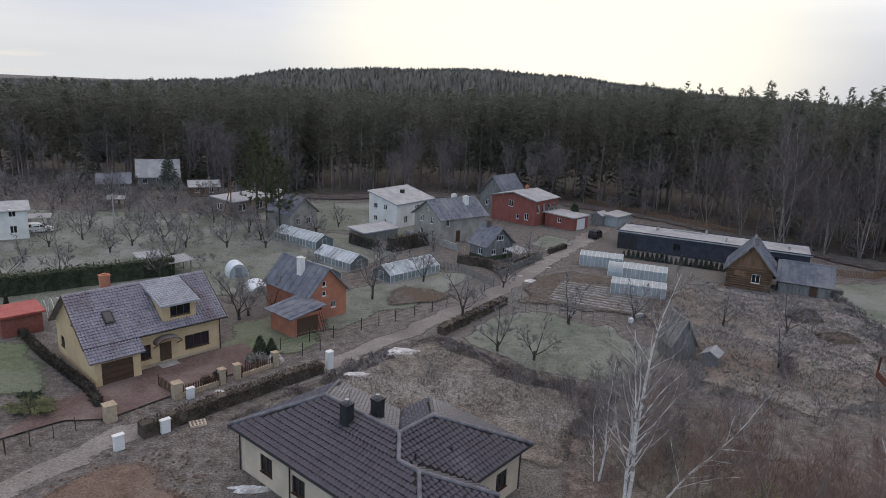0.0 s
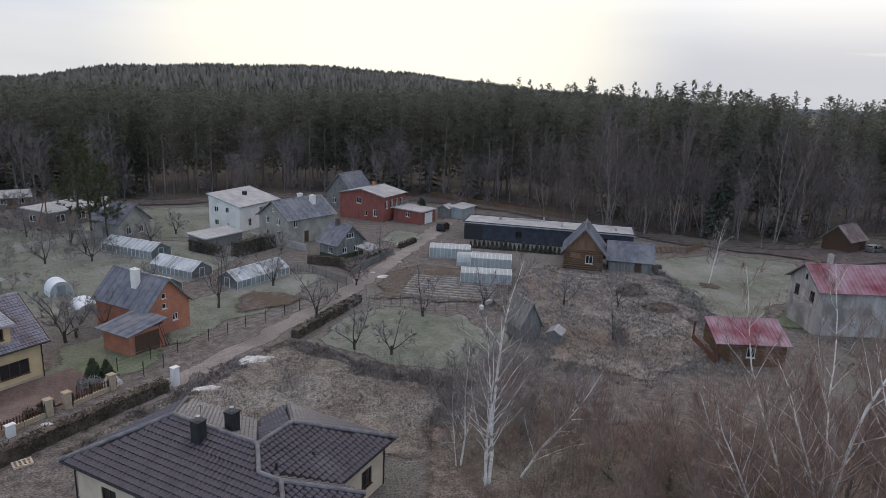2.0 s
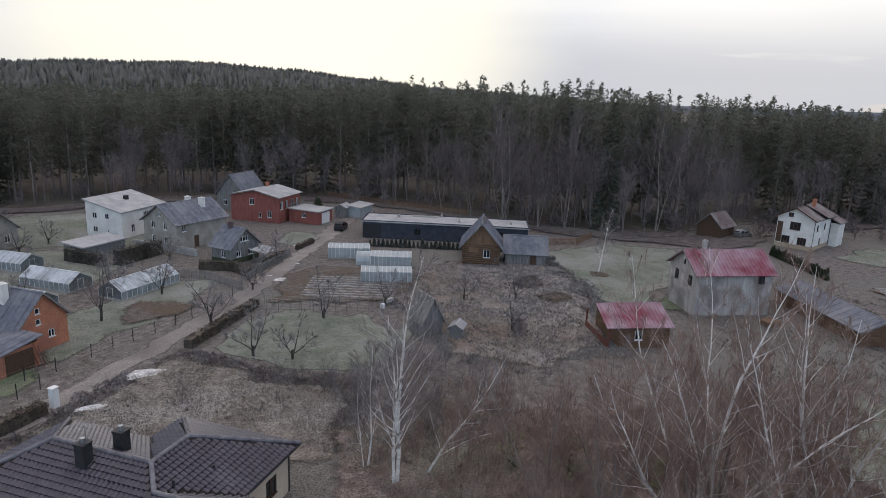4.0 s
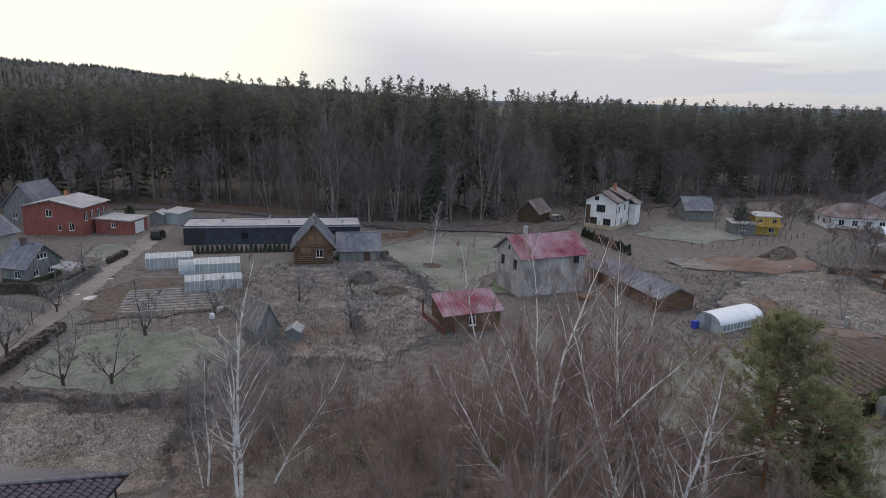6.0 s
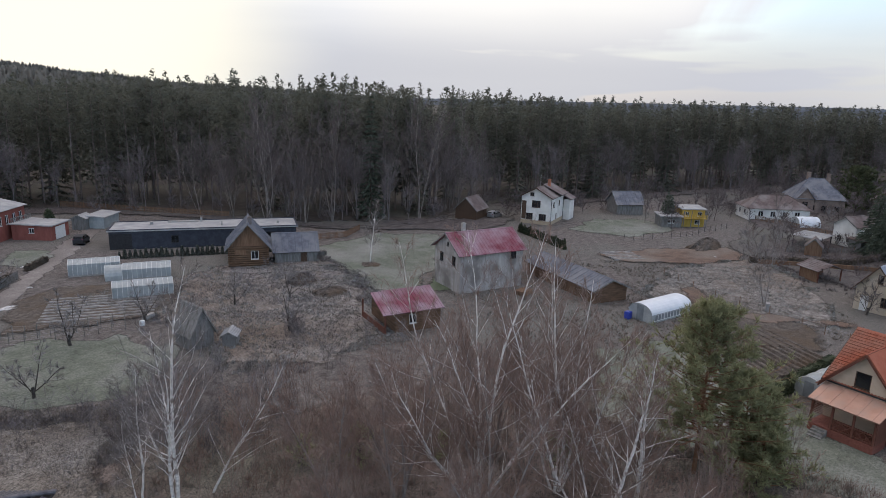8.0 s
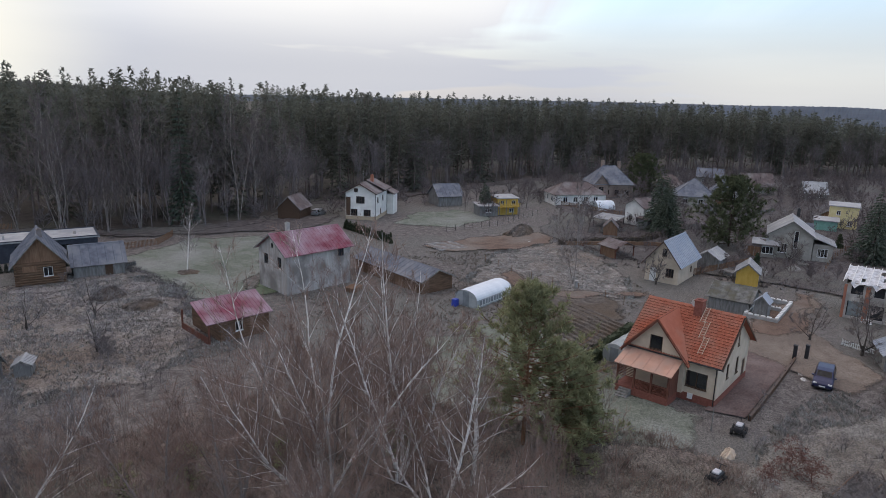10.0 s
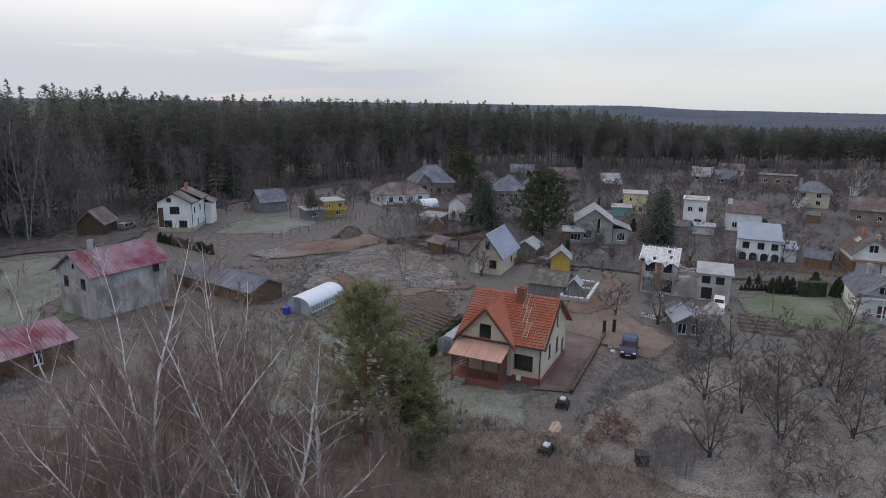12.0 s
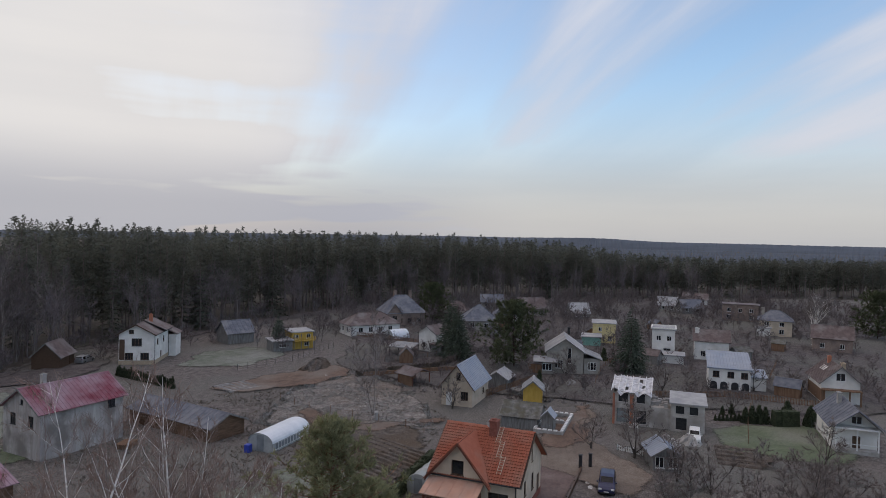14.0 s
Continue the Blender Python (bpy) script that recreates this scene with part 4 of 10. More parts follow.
def brick_house():
    root = gable_house("house", -15.4, 72.1, 138.3, 8.2, 5.3, 3.22, 5.94, "orange brick house with grey slate roof and lean-to", "brick", "slate", 0.35,
                       windows=[("L", -0.5, 3.9, 0.55, 0.6, 0), ("L", -0.5, 2.8, 0.55, 0.6, 0), ("L", 0.8, 1.2, 0.7, 0.8, 1)], ribs=1.1)
    chimney(root, -0.6, 1.1, 4.4, 6.6, 0.8, 0.6, "white_wall")
    g = Geo()
    x0, x1, y0, y1 = -6.5, -2.6, 2.65, 6.5
    for place, w in ((lambda u, z, d: (x0 + d, (y0 + y1) / 2 - u, z), y1 - y0), (lambda u, z, d: ((x0 + x1) / 2 - u, y1 - d, z), x1 - x0), (lambda u, z, d: (x1 - d, (y0 + y1) / 2 + u, z), y1 - y0)):
        wall_panel(g, place, w, lambda u: 2.35, [])
    g.add([(x0, y0, 0), (x1, y0, 0), (x1, y0, 2.9), (x0, y0, 2.9)], [(0, 1, 2, 3)])
    part("lean_to", g, "brick", root)
    part("lean_to_door", Geo().box(x0 - 0.05, 3.2, 0, x0 - 0.003, 5.9, 2.0), "frame_brown", root)
    roof_slope(root, "lean_to_roof", [(x1 + 0.4, y1 + 0.6, 2.35), (x0 - 0.6, y1 + 0.6, 2.35), (x0 - 0.6, y0 - 0.2, 3.05), (x1 + 0.4, y0 - 0.2, 3.05)], "slate", 0.1, 1.1)
    for i, x in enumerate((-6.9, -6.95, -6.8)):
        part("leaning_pole", Geo().tube((x, 2.4 + i * 0.3, 0), (x + 0.5, 2.8 + i * 0.3, 2.4), 0.05, 0.04, 6), "brown_wood", root)


brick_house()

gable_house("house", 1.7, 114.5, 39.6, 10.3, 7.6, 4.42, 7.03, "grey two-storey house with frosted slate roof and white chimney", "grey_wall", "slate", 0.5,
            windows=[("L", -1.6, 3.1, 0.8, 1.2), ("L", 1.2, 3.1, 0.8, 1.2), ("L", -1.6, 0.8, 0.8, 1.2), ("L", 1.2, 0.8, 0.9, 1.2), ("F", -3.6, 2.9, 0.8, 1.2), ("L", 0, 5.2, 0.6, 0.7)],
            doors=[("F", -1.2, 1.0, 2.0)], ribs=1.0, chimneys=[(2.3, -1.4, 5.4, 7.4, 0.8, 0.8, "white_wall"), (1.0, 0.4, 6.6, 7.6, 0.8, 0.6, "white_wall")])
gable_house("cottage", 8.4, 101.2, 128.5, 3.9, 5.7, 2.64, 5.1, "small grey timber cottage with slate roof", "grey_wood", "slate", 0.5,
            windows=[("L", -1.2, 0.9, 0.9, 0.9), ("L", 1.2, 0.9, 0.9, 0.9), ("L", 0, 3.1, 1.6, 0.8, 2), ("B", 0.5, 0.9, 0.9, 1.0)], ribs=0.9,
            chimneys=[(0.6, 0.3, 4.6, 5.8, 0.6, 0.5, "brown_roof")], plinth=(0.7, "hedge"), category="cottage")
gable_house("house", 17.5, 133.9, 51.4, 8.8, 10.6, 5.13, 6.28, "red house with a pale frosted low-pitched roof", "red_wall", "white_roof", 0.4,
            windows=[("L", -0.6, 3.3, 1.1, 1.3, 1), ("L", 3.3, 1.0, 0.9, 1.4, 1), ("L", 1.2, 0.9, 0.6, 1.0, 0), ("F", -3.2, 2.6, 1.0, 1.6), ("F", -1.2, 2.6, 1.0, 1.6), ("F", 1.0, 2.6, 1.0, 1.6), ("F", 3, 2.6, 1.0, 1.6)],
            chimneys=[(1.5, 0.6, 6.0, 7.0, 0.6, 0.5, "brick")])


def mono_house(name, x, y, yaw, L, W, z, s, label, wall, roof, windows=(), doors=(), frame="frame_white", ov=0.3, ribs=0.0, category="house", thick=0.2, parapet=0.0, z0=0.0):
    """A house under one slope: its height is z + s * y."""
    root = thing(name, x, y, z0, yaw, label, category)
    g = Geo()
    tops = {"F": lambda u: z - s * W / 2, "B": lambda u: z + s * W / 2, "L": lambda u: z - s * u, "R": lambda u: z + s * u}
    for side, (place, width) in faces_of(L, W).items():
        wall_panel(g, place, width, tops[side], [w[1:5] for w in windows if w[0] == side] + [(d[1], 0.0, d[2], d[3]) for d in doors if d[0] == side])
    part("wall", g, wall, root)
    for w in windows:
        window_part(root, faces_of(L, W)[w[0]][0], *w[1:5], frame_mat=frame, bars=w[5] if len(w) > 5 else 1)
    for d in doors:
        door_part(root, faces_of(L, W)[d[0]][0], d[1], 0.0, d[2], d[3], d[4] if len(d) > 4 else "frame_brown")
    X, Y = L / 2 + ov, W / 2 + ov
    roof_slope(root, "roof", [(-X, -Y, z - s * Y + thick), (X, -Y, z - s * Y + thick), (X, Y, z + s * Y + thick), (-X, Y, z + s * Y + thick)], roof, thick, ribs)
    if parapet:
        p = Geo()
        h = z + thick
        for x0, y0, x1, y1 in ((-X, -Y, X, -Y + 0.25), (-X, Y - 0.25, X, Y), (-X, -Y + 0.25, -X + 0.25, Y - 0.25), (X - 0.25, -Y + 0.25, X, Y - 0.25)):
            p.box(x0, y0, h - 0.002, x1, y1, h + parapet)
        part("parapet", p, wall, root)
    return root


h = mono_house("house", -7.7, 125.4, 54.6, 11.6, 6.9, 5.4, 0.25, "white rendered two-storey house with a frosted single-slope roof", "white_wall", "white_roof",
               windows=[("L", -1.8, 3.3, 0.9, 1.0), ("L", 0.6, 3.3, 0.8, 1.0), ("L", -1.8, 0.9, 0.9, 1.0), ("L", 0.7, 1.0, 0.4, 0.5, 0), ("F", 0.5, 3.2, 1.4, 0.7, 2), ("F", -3, 0.8, 0.9, 1.4)])
part("roof_hatch", Geo().box(0.2, 0.2, 5.7, 0.9, 0.8, 6.4), "dark", h)
for zz in (1.9, 4.2):
    b = part("balcony", Geo().box(-3.5, 3.5, zz, -1.2, 4.6, zz + 0.12), "grey_wood", h)
    for i in range(6):
        part("rail", Geo().tube((-3.4 + i * 0.42, 4.55, zz + 0.1), (-3.4 + i * 0.42, 4.55, zz + 1.0), 0.03, 0.03, 5), "dark", b)
    part("handrail", Geo().tube((-3.5, 4.55, zz + 1.0), (-1.2, 4.55, zz + 1.0), 0.035, 0.035, 5), "dark", b)

h = mono_house("house", 46.7, 108.5, -25.9, 30.0, 7.2, 3.0, 0.0, "long low modern house with dark blue cladding and frosted flat roof", "dark_cladding", "white_roof",
               windows=[("F", 5.0, 0.4, 2.4, 2.1, 2), ("F", 10.5, 0.9, 1.8, 1.3), ("F", -5.0, 0.9, 1.2, 1.2)], frame="dark", thick=0.22, parapet=0.12)
# Flat black plate on the wall: the carport's shade as plain colour
part("carport_recess", Geo().box(-15.02, -3.62, 0.0, -11.6, -3.4, 2.6), "dark", h)
for x, y, w, d, z in ((-9, 1, 0.5, 0.5, 0.5), (-1, 2.6, 0.35, 0.35, 0.8), (7, 0, 0.7, 0.5, 0.35), (-4, 2.4, 5.0, 0.6, 0.25), (12, -1, 0.4, 0.4, 0.45), (2.5, -1.5, 0.3, 0.3, 0.7)):
    part("roof_vent", Geo().box(x - w / 2, y - d / 2, 3.2, x + w / 2, y + d / 2, 3.22 + z), "concrete", h)

h = mono_house("house", -39.9, 129.1, 58.9, 11.0, 6.4, 3.0, 0.06, "low brown brick house with a frosted flat roof", "brick_dull", "white_roof",
               windows=[("L", -1.0, 1.0, 1.4, 1.2), ("F", -3.4, 0.9, 1.8, 1.4), ("F", 1, 0.9, 1.8, 1.4)])
h = mono_house("garage", 25.5, 128.5, 47.6, 5.4, 6.7, 2.6, 0.03, "red boarded garage with a white door and roof terrace rail", "red_wall", "white_roof",
               windows=[("L", 0.0, 1.2, 0.9, 0.9)], category="garage")
part("garage_door", Geo().box(-1.5, -3.42, 0.0, 1.5, -3.36, 2.2), "frame_white", h)
for i in range(11):
    part("terrace_baluster", Geo().box(-2.7 + i * 0.54, 3.2, 2.8, -2.6 + i * 0.54, 3.3, 3.6), "grey_wood", h)
part("terrace_rail", Geo().box(-2.8, 3.18, 3.6, 2.8, 3.32, 3.7), "grey_wood", h)


def log_house():
    root = gable_house("log_house", 46.2, 92.2, 62.7, 8.0, 5.8, 3.27, 6.6, "old brown log house with steep slate roof", "log", "slate", 0.6,
                       windows=[("L", 0.9, 1.2, 1.1, 1.3, 1)], gable="brown_boards", ribs=1.0, category="house")
    for i in range(9):
        for s in (-1, 1):
            part("log_end", Geo().tube((-4.35, -2.85 * s, 0.35 + i * 0.33), (-4.03, -2.85 * s, 0.35 + i * 0.33), 0.15, 0.15, 6), "log", root)
    for i in range(9):
        if 1.05 < 0.35 + i * 0.33 < 2.55:
            part("log", Geo().tube((-4.02, 2.9, 0.35 + i * 0.33), (-4.02, -0.2, 0.35 + i * 0.33), 0.15, 0.15, 6), "log", root)
            part("log", Geo().tube((-4.02, -1.6, 0.35 + i * 0.33), (-4.02, -2.9, 0.35 + i * 0.33), 0.15, 0.15, 6), "log", root)
        else:
            part("log", Geo().tube((-4.02, 2.9, 0.35 + i * 0.33), (-4.02, -2.9, 0.35 + i * 0.33), 0.15, 0.15, 6), "log", root)
    part("boarded_panel", Geo().box(-4.25, 0.4, 2.0, -4.16, 2.0, 2.8), "brown_boards", root)
    chimney(root, -2.2, -0.3, 6.3, 7.3, 0.6, 0.6, "brown_roof")
    w = gable_house("log_annex", 52.4, 88.8, -26, 6.5, 4.6, 2.0, 4.3, "log house annex with frosted slate roof and open wood store", "grey_wood", "slate", 0.35,
                    ribs=1.0, category="outbuilding", doors=[("F", 1.2, 1.0, 1.8, "frame_brown")])


log_house()

h = gable_house("garden_house", 47.4, 55.5, -14.7, 5.7, 7.0, 2.47, 3.91, "small dark red garden house with frosted crimson roof", "log", "red_roof", 0.35,
                windows=[("F", -0.7, 0.9, 0.9, 1.1, 1)], ribs=0.45, category="garden house")
for y in (-3.5, 3.2):
    part("porch_post", Geo().box(-4.2, y - 0.08, 0, -4.04, y + 0.08, 2.3), "brown_wood", h)
roof_slope(h, "porch_roof", [(-4.5, -3.85, 2.42), (-3.2, -3.85, 2.42), (-3.2, 0, 4.0), (-4.5, 0, 4.0)], "red_roof", 0.09, 0.45)
part("porch_wall", Geo().box(-4.2, -3.3, 0, -4.1, 3.1, 0.8), "brown_wood", h)
h = gable_house("barn", 65.8, 61.1, -13.5, 10.4, 6.9, 5.59, 7.8, "tall unfinished grey block house with frosted crimson metal roof", "streaked_wall", "red_roof", 0.5,
                windows=[("L", -1.6, 3.6, 1.0, 1.3, 1), ("L", 1.7, 3.6, 1.0, 1.3, 1), ("L", 0.0, 6.0, 0.5, 0.6, 0), ("F", 3.6, 4.2, 1.0, 1.0, 1)], ribs=0.5, frame="dark", category="house",
                chimneys=[(-2.0, 1.2, 7.0, 8.7, 0.5, 0.5, "concrete")])
gable_house("log_barn", 76.2, 51.8, -109, 16.5, 5.4, 1.9, 3.1, "long low brown barn with a frosted slate roof", "log", "slate", 0.4, ribs=1.1, category="barn",
            doors=[("F", 3, 2.0, 1.9, "brown_boards"), ("F", -3, 1.0, 1.9, "brown_boards")])


def white_house():
    root = gable_house("house", 113.5, 86.8, 20.2, 9.3, 6.6, 6.0, 7.8, "tall white two-storey house with brown hipped gables", "white_wall", "brown_roof", 0.5,
                       windows=[("L", 1.5, 0.9, 1.6, 1.4, 2), ("L", -1.4, 0.9, 1.5, 1.4, 2), ("L", 0.0, 3.6, 1.9, 1.5, 2), ("L", -1.0, 6.0, 0.9, 0.8, 1), ("F", -2.5, 3.6, 0.9, 1.2), ("F", 1.5, 3.6, 0.9, 1.2)],
                       doors=[("F", -0.4, 1.0, 2.1)], plinth=(0.8, "stone"), pipe=True, frame="frame_brown")
    # Flat dark brown plate on the wall, drawn instead of a balcony recess
    part("balcony_recess", Geo().box(-4.655, 2.2, 0.9, -4.63, 3.2, 4.9), "frame_brown", root)
    roof_slope(root, "cross_roof", [(-0.5, -4.4, 6.2), (4.8, -4.4, 6.2), (2.2, -4.4, 8.3), (2.2, -4.4, 8.3)][:2] + [(4.8, 0, 8.2), (-0.5, 0, 8.2)], "brown_roof", 0.1)
    chimney(root, 1.0, -0.9, 7.2, 9.1, 0.6, 0.6, "brick")
    m = part("aerial", Geo().tube((-1.2, 0.4, 7.6), (-1.2, 0.4, 10.4), 0.03, 0.02, 5), "steel", root)
    for k in range(4):
        part("aerial_rod", Geo().tube((-1.7, 0.4, 8.9 + k * 0.4), (-0.7, 0.4, 8.9 + k * 0.4), 0.015, 0.015, 4), "steel", m)
    part("annex", Geo().box(4.6, -4.8, 0, 8.4, 1.5, 4.6), "white_wall", root)
    roof_slope(root, "annex_roof", [(4.4, -5.2, 4.6), (8.8, -5.2, 4.6), (8.8, -1.6, 6.4), (4.4, -1.6, 6.4)], "brown_roof", 0.1)
    roof_slope(root, "annex_roof", [(8.8, 2.0, 4.6), (4.4, 2.0, 4.6), (4.4, -1.6, 6.4), (8.8, -1.6, 6.4)], "brown_roof", 0.1)
    g = Geo()
    g.add([(8.39, -4.8, 4.59), (8.39, 1.5, 4.59), (8.39, -1.65, 6.2)], [(0, 1, 2)])
    part("annex_gable", g, "white_wall", root)


white_house()
gable_house("barn", 139.8, 82, -35, 6.5, 6.4, 2.6, 5.12, "weathered grey timber barn with slate roof", "grey_wood", "slate", 0.4, ribs=1.0, category="barn")
h = mono_house("house", 137.4, 64.4, -41.6, 5.0, 4.4, 3.9, 0.05, "small yellow two-storey house with timber balcony", "yellow_paint", "white_roof", windows=[("F", 1.4, 2.3, 1.0, 1.0), ("F", -1.4, 2.3, 0.8, 1.0), ("F", 1.0, 0.6, 1.2, 0.9)])
part("balcony", Geo().box(-2.6, -3.3, 1.9, 2.6, -2.2, 2.0), "yellow_paint", h)
for x in (-2.5, -0.8, 0.9, 2.5):
    part("balcony_post", Geo().box(x - 0.07, -3.28, 0, x + 0.07, -3.14, 3.6), "grey_wood", h)
for i in range(16):
    part("balcony_board", Geo().box(-2.5 + i * 0.33, -3.3, 2.05, -2.3 + i * 0.33, -3.26, 2.8), "yellow_paint", h)
mono_house("annex", 132.6, 66.8, -41.6, 4.5, 4.0, 2.4, 0.06, "low frosted annex beside the yellow house", "grey_wood", "white_roof", windows=[("F", 0, 0.9, 1.6, 0.8, 2)], category="outbuilding")

gable_house("house", 101.9, 18.6, -7.2, 9.0, 5.0, 3.2, 6.3, "cream rendered house with steep frosted metal roof", "cream_wall", "metal_roof", 0.5,
            windows=[("L", 0.2, 4.0, 0.7, 1.2, 0), ("L", 1.2, 1.0, 1.2, 1.3, 2), ("F", 1.5, 1.0, 0.8, 0.9)], doors=[("L", -1.3, 1.0, 2.1, "frame_white")], ribs=0.6, frame="frame_brown")
gable_house("shed", 104.2, 8.0, 2.9, 4.0, 3.0, 2.35, 3.6, "mustard yellow boarded shed with frosted roof", "yellow_paint", "white_roof", 0.3, ribs=0.5, category="shed", doors=[("L", 0, 1.2, 1.9, "yellow_paint")])
gable_house("shed", 112.6, 14.4, -7, 5.0, 3.6, 1.9, 3.0, "small grey boarded shed with frosted roof", "grey_wood", "white_roof", 0.3, ribs=0.6, category="shed", doors=[("L", 0, 0.9, 1.7, "grey_wood")])
h = thing("open_shelter", 110.5, 29.6, 0, 57, "open timber shelter with brown sheet roof", "shelter")
for x in (-1.9, 1.9):
    for y in (-2.0, 2.0):
        part("post", Geo().box(x - 0.08, y - 0.08, 0, x + 0.08, y + 0.08, 2.0), "brown_wood", h)
part("back_wall", Geo().box(-1.8, 1.95, 0, 1.8, 2.05, 1.9), "brown_boards", h)
part("side_wall", Geo().box(1.85, -1.9, 0, 1.95, 1.9, 1.9), "brown_boards", h)
roof_slope(h, "roof", [(-2.4, -2.6, 1.9), (2.4, -2.6, 1.9), (2.4, 0, 2.9), (-2.4, 0, 2.9)], "brown_roof", 0.08, 0.6)
roof_slope(h, "roof", [(2.4, 2.6, 1.9), (-2.4, 2.6, 1.9), (-2.4, 0, 2.9), (2.4, 0, 2.9)], "brown_roof", 0.08, 0.6)


def orange_house():
    L, W, he, hr = 8.1, 9.1, 4.19, 7.43
    root = gable_house("house", 62.7, 8.9, -99.6, L, W, he, hr, "cream house with bright orange tiled roof and timber porch", "cream_wall", "orange_tile", 0.5,
                       windows=[("F", 2.3, 1.4, 1.9, 1.5, 1), ("R", -1.6, 1.9, 0.7, 1.4, 0), ("R", 1.2, 1.6, 0.8, 1.6, 0), ("R", -1.3, 4.6, 0.9, 1.3, 1), ("R", 0.9, 4.4, 0.5, 1.6, 0)],
                       doors=[("R", 3.4, 1.0, 2.4)], frame="frame_brown", tiles=(0.25, 0.32), plinth=(0.75, "brick_plinth"), pipe=True)
    sl = (hr - he) / (W / 2)
    # gable that stands forward over the porch
    g = Geo()
    a, b, yf, top = -4.05, 1.25, -5.0, 7.0
    c = (a + b) / 2
    wall_panel(g, lambda u, z, d: (c + u, yf + d, z), b - a, lambda u: 4.0 + (top - 4.0) * (1 - abs(u) / ((b - a) / 2)), [(-0.1, 4.15, 1.2, 1.35)], base=0.75)
    g.add([(a, -4.5, 0.75), (a, yf, 0.75), (a, yf, 4.0), (a, -4.5, 4.2)], [(0, 1, 2, 3)])
    g.add([(b, yf, 0.75), (b, -4.5, 0.75), (b, -4.5, 4.2), (b, yf, 4.0)], [(0, 1, 2, 3)])
    part("front_gable", g, "cream_wall", root)
    window_part(root, lambda u, z, d: (c + u, yf + d, z), -0.1, 4.15, 1.2, 1.35, "frame_brown", 0)
    ytop = -(hr - (top + 0.15)) / sl
    for s in (1, -1):
        e = c + s * (c - a + 0.55) * -1
        ze = 4.0 - 0.55 * (top - 4.0) / (c - a) + 0.12
        yb = -(hr + 0.12 - ze) / sl
        pts = [(e, yf - 0.45, ze), (c, yf - 0.45, top + 0.15), (c, ytop, top + 0.15), (e, yb, ze)]
        if s > 0:
            pts = [(e, yb, ze), (e, yf - 0.45, ze), (c, yf - 0.45, top + 0.15), (c, ytop, top + 0.15)]
        else:
            pts = [(e, yf - 0.45, ze), (e, yb, ze), (c, ytop, top + 0.15), (c, yf - 0.45, top + 0.15)]
        tile_slope(root, pts, "orange_tile", 0.25, 0.32, name="gable_roof")
    for s in (-1, 1):
        g = Geo()
        e = c + s * (c - a + 0.55)
        ze = 4.0 - 0.55 * (top - 4.0) / (c - a) + 0.12
        y0, y1 = yf - 0.5, yf - 0.46
        g.add([(x, y, z) for y in (y0, y1) for x, z in ((e, ze - 0.2), (e, ze + 0.06), (c, top + 0.22), (c, top - 0.05))],
              [(0, 1, 2, 3), (7, 6, 5, 4), (0, 4, 5, 1), (1, 5, 6, 2), (2, 6, 7, 3), (3, 7, 4, 0)])
        part("bargeboard", g, "brown_wood", root)
    # porch
    g = Geo()
    px0, px1, py0 = -4.1, 0.85, -7.2
    part("porch_floor", Geo().box(px0, py0, 0, px1, yf, 0.75), "brick_plinth", root)
    roof_slope(root, "porch_roof", [(px0 - 0.15, py0 - 0.35, 2.95), (px1 + 0.25, py0 - 0.35, 2.95), (px1 + 0.25, yf + 0.02, 3.75), (px0 - 0.15, yf + 0.02, 3.75)], "salmon_sheet", 0.1, 0.9)
    for x in (px0 + 0.1, -2.4, -0.8, px1 - 0.1):
        part("porch_post", Geo().box(x - 0.08, py0 + 0.05, 0.75, x + 0.08, py0 + 0.21, 2.95), "brown_wood", root)
    for x0, x1 in ((-2.3, -0.9), (-0.7, 0.65)):
        r = part("railing", Geo().box(x0, py0 + 0.08, 1.55, x1, py0 + 0.16, 1.65).box(x0, py0 + 0.08, 0.85, x1, py0 + 0.16, 0.93), "brown_wood", root)
        for k in range(2):
            m0 = x0 + (x1 - x0) * k / 2
            m1 = m0 + (x1 - x0) / 2
            part("cross_brace", Geo().tube((m0, py0 + 0.12, 0.93), (m1, py0 + 0.12, 1.55), 0.035, 0.035, 4), "brown_wood", r)
            part("cross_brace", Geo().tube((m1, py0 + 0.12, 0.93), (m0, py0 + 0.12, 1.55), 0.035, 0.035, 4), "brown_wood", r)
    part("porch_side", Geo().box(px1 - 0.1, py0 + 0.25, 0.75, px1, yf, 2.9), "brown_wood", root)
    g = Geo()
    for k in range(8):
        z = 1.7 + k * 0.15
        g.box(px0, py0 + 0.25, z, px0 + 0.04, yf, z + 0.05)
        if k < 7:
            g.box(-4.0, py0 + 0.1, z, -2.5, py0 + 0.14, z + 0.05)
    part("lattice", g, "brown_wood", root)
    for k in range(4):
        part("step", Geo().box(-3.6, py0 - 0.3 - k * 0.28, 0, -2.5, py0 - 0.02 - k * 0.28, 0.6 - k * 0.15), "grey_wood", root)
    # chimney and roof ladders
    chimney(root, 0.6, -0.6, 6.4, 8.3, 0.75, 0.9, "brick_plinth")
    for seg, (x, v0, v1) in enumerate(((1.25, -1.6, -0.1), (1.75, -3.0, -1.4), (2.25, -4.4, -2.8))):
        g = Geo()
        for dx in (-0.2, 0.2):
            g.tube((x + dx, v0, hr + v0 * sl + 0.3), (x + dx, v1, hr + v1 * sl + 0.3), 0.03, 0.03, 5)
        for k in range(7):
            y = v0 + (v1 - v0) * (k + 0.5) / 7
            g.tube((x - 0.2, y, hr + y * sl + 0.3), (x + 0.2, y, hr + y * sl + 0.3), 0.025, 0.025, 4)
        part("roof_ladder", g, "pale_timber", root, "pale timber roof ladder")
    g = Geo()
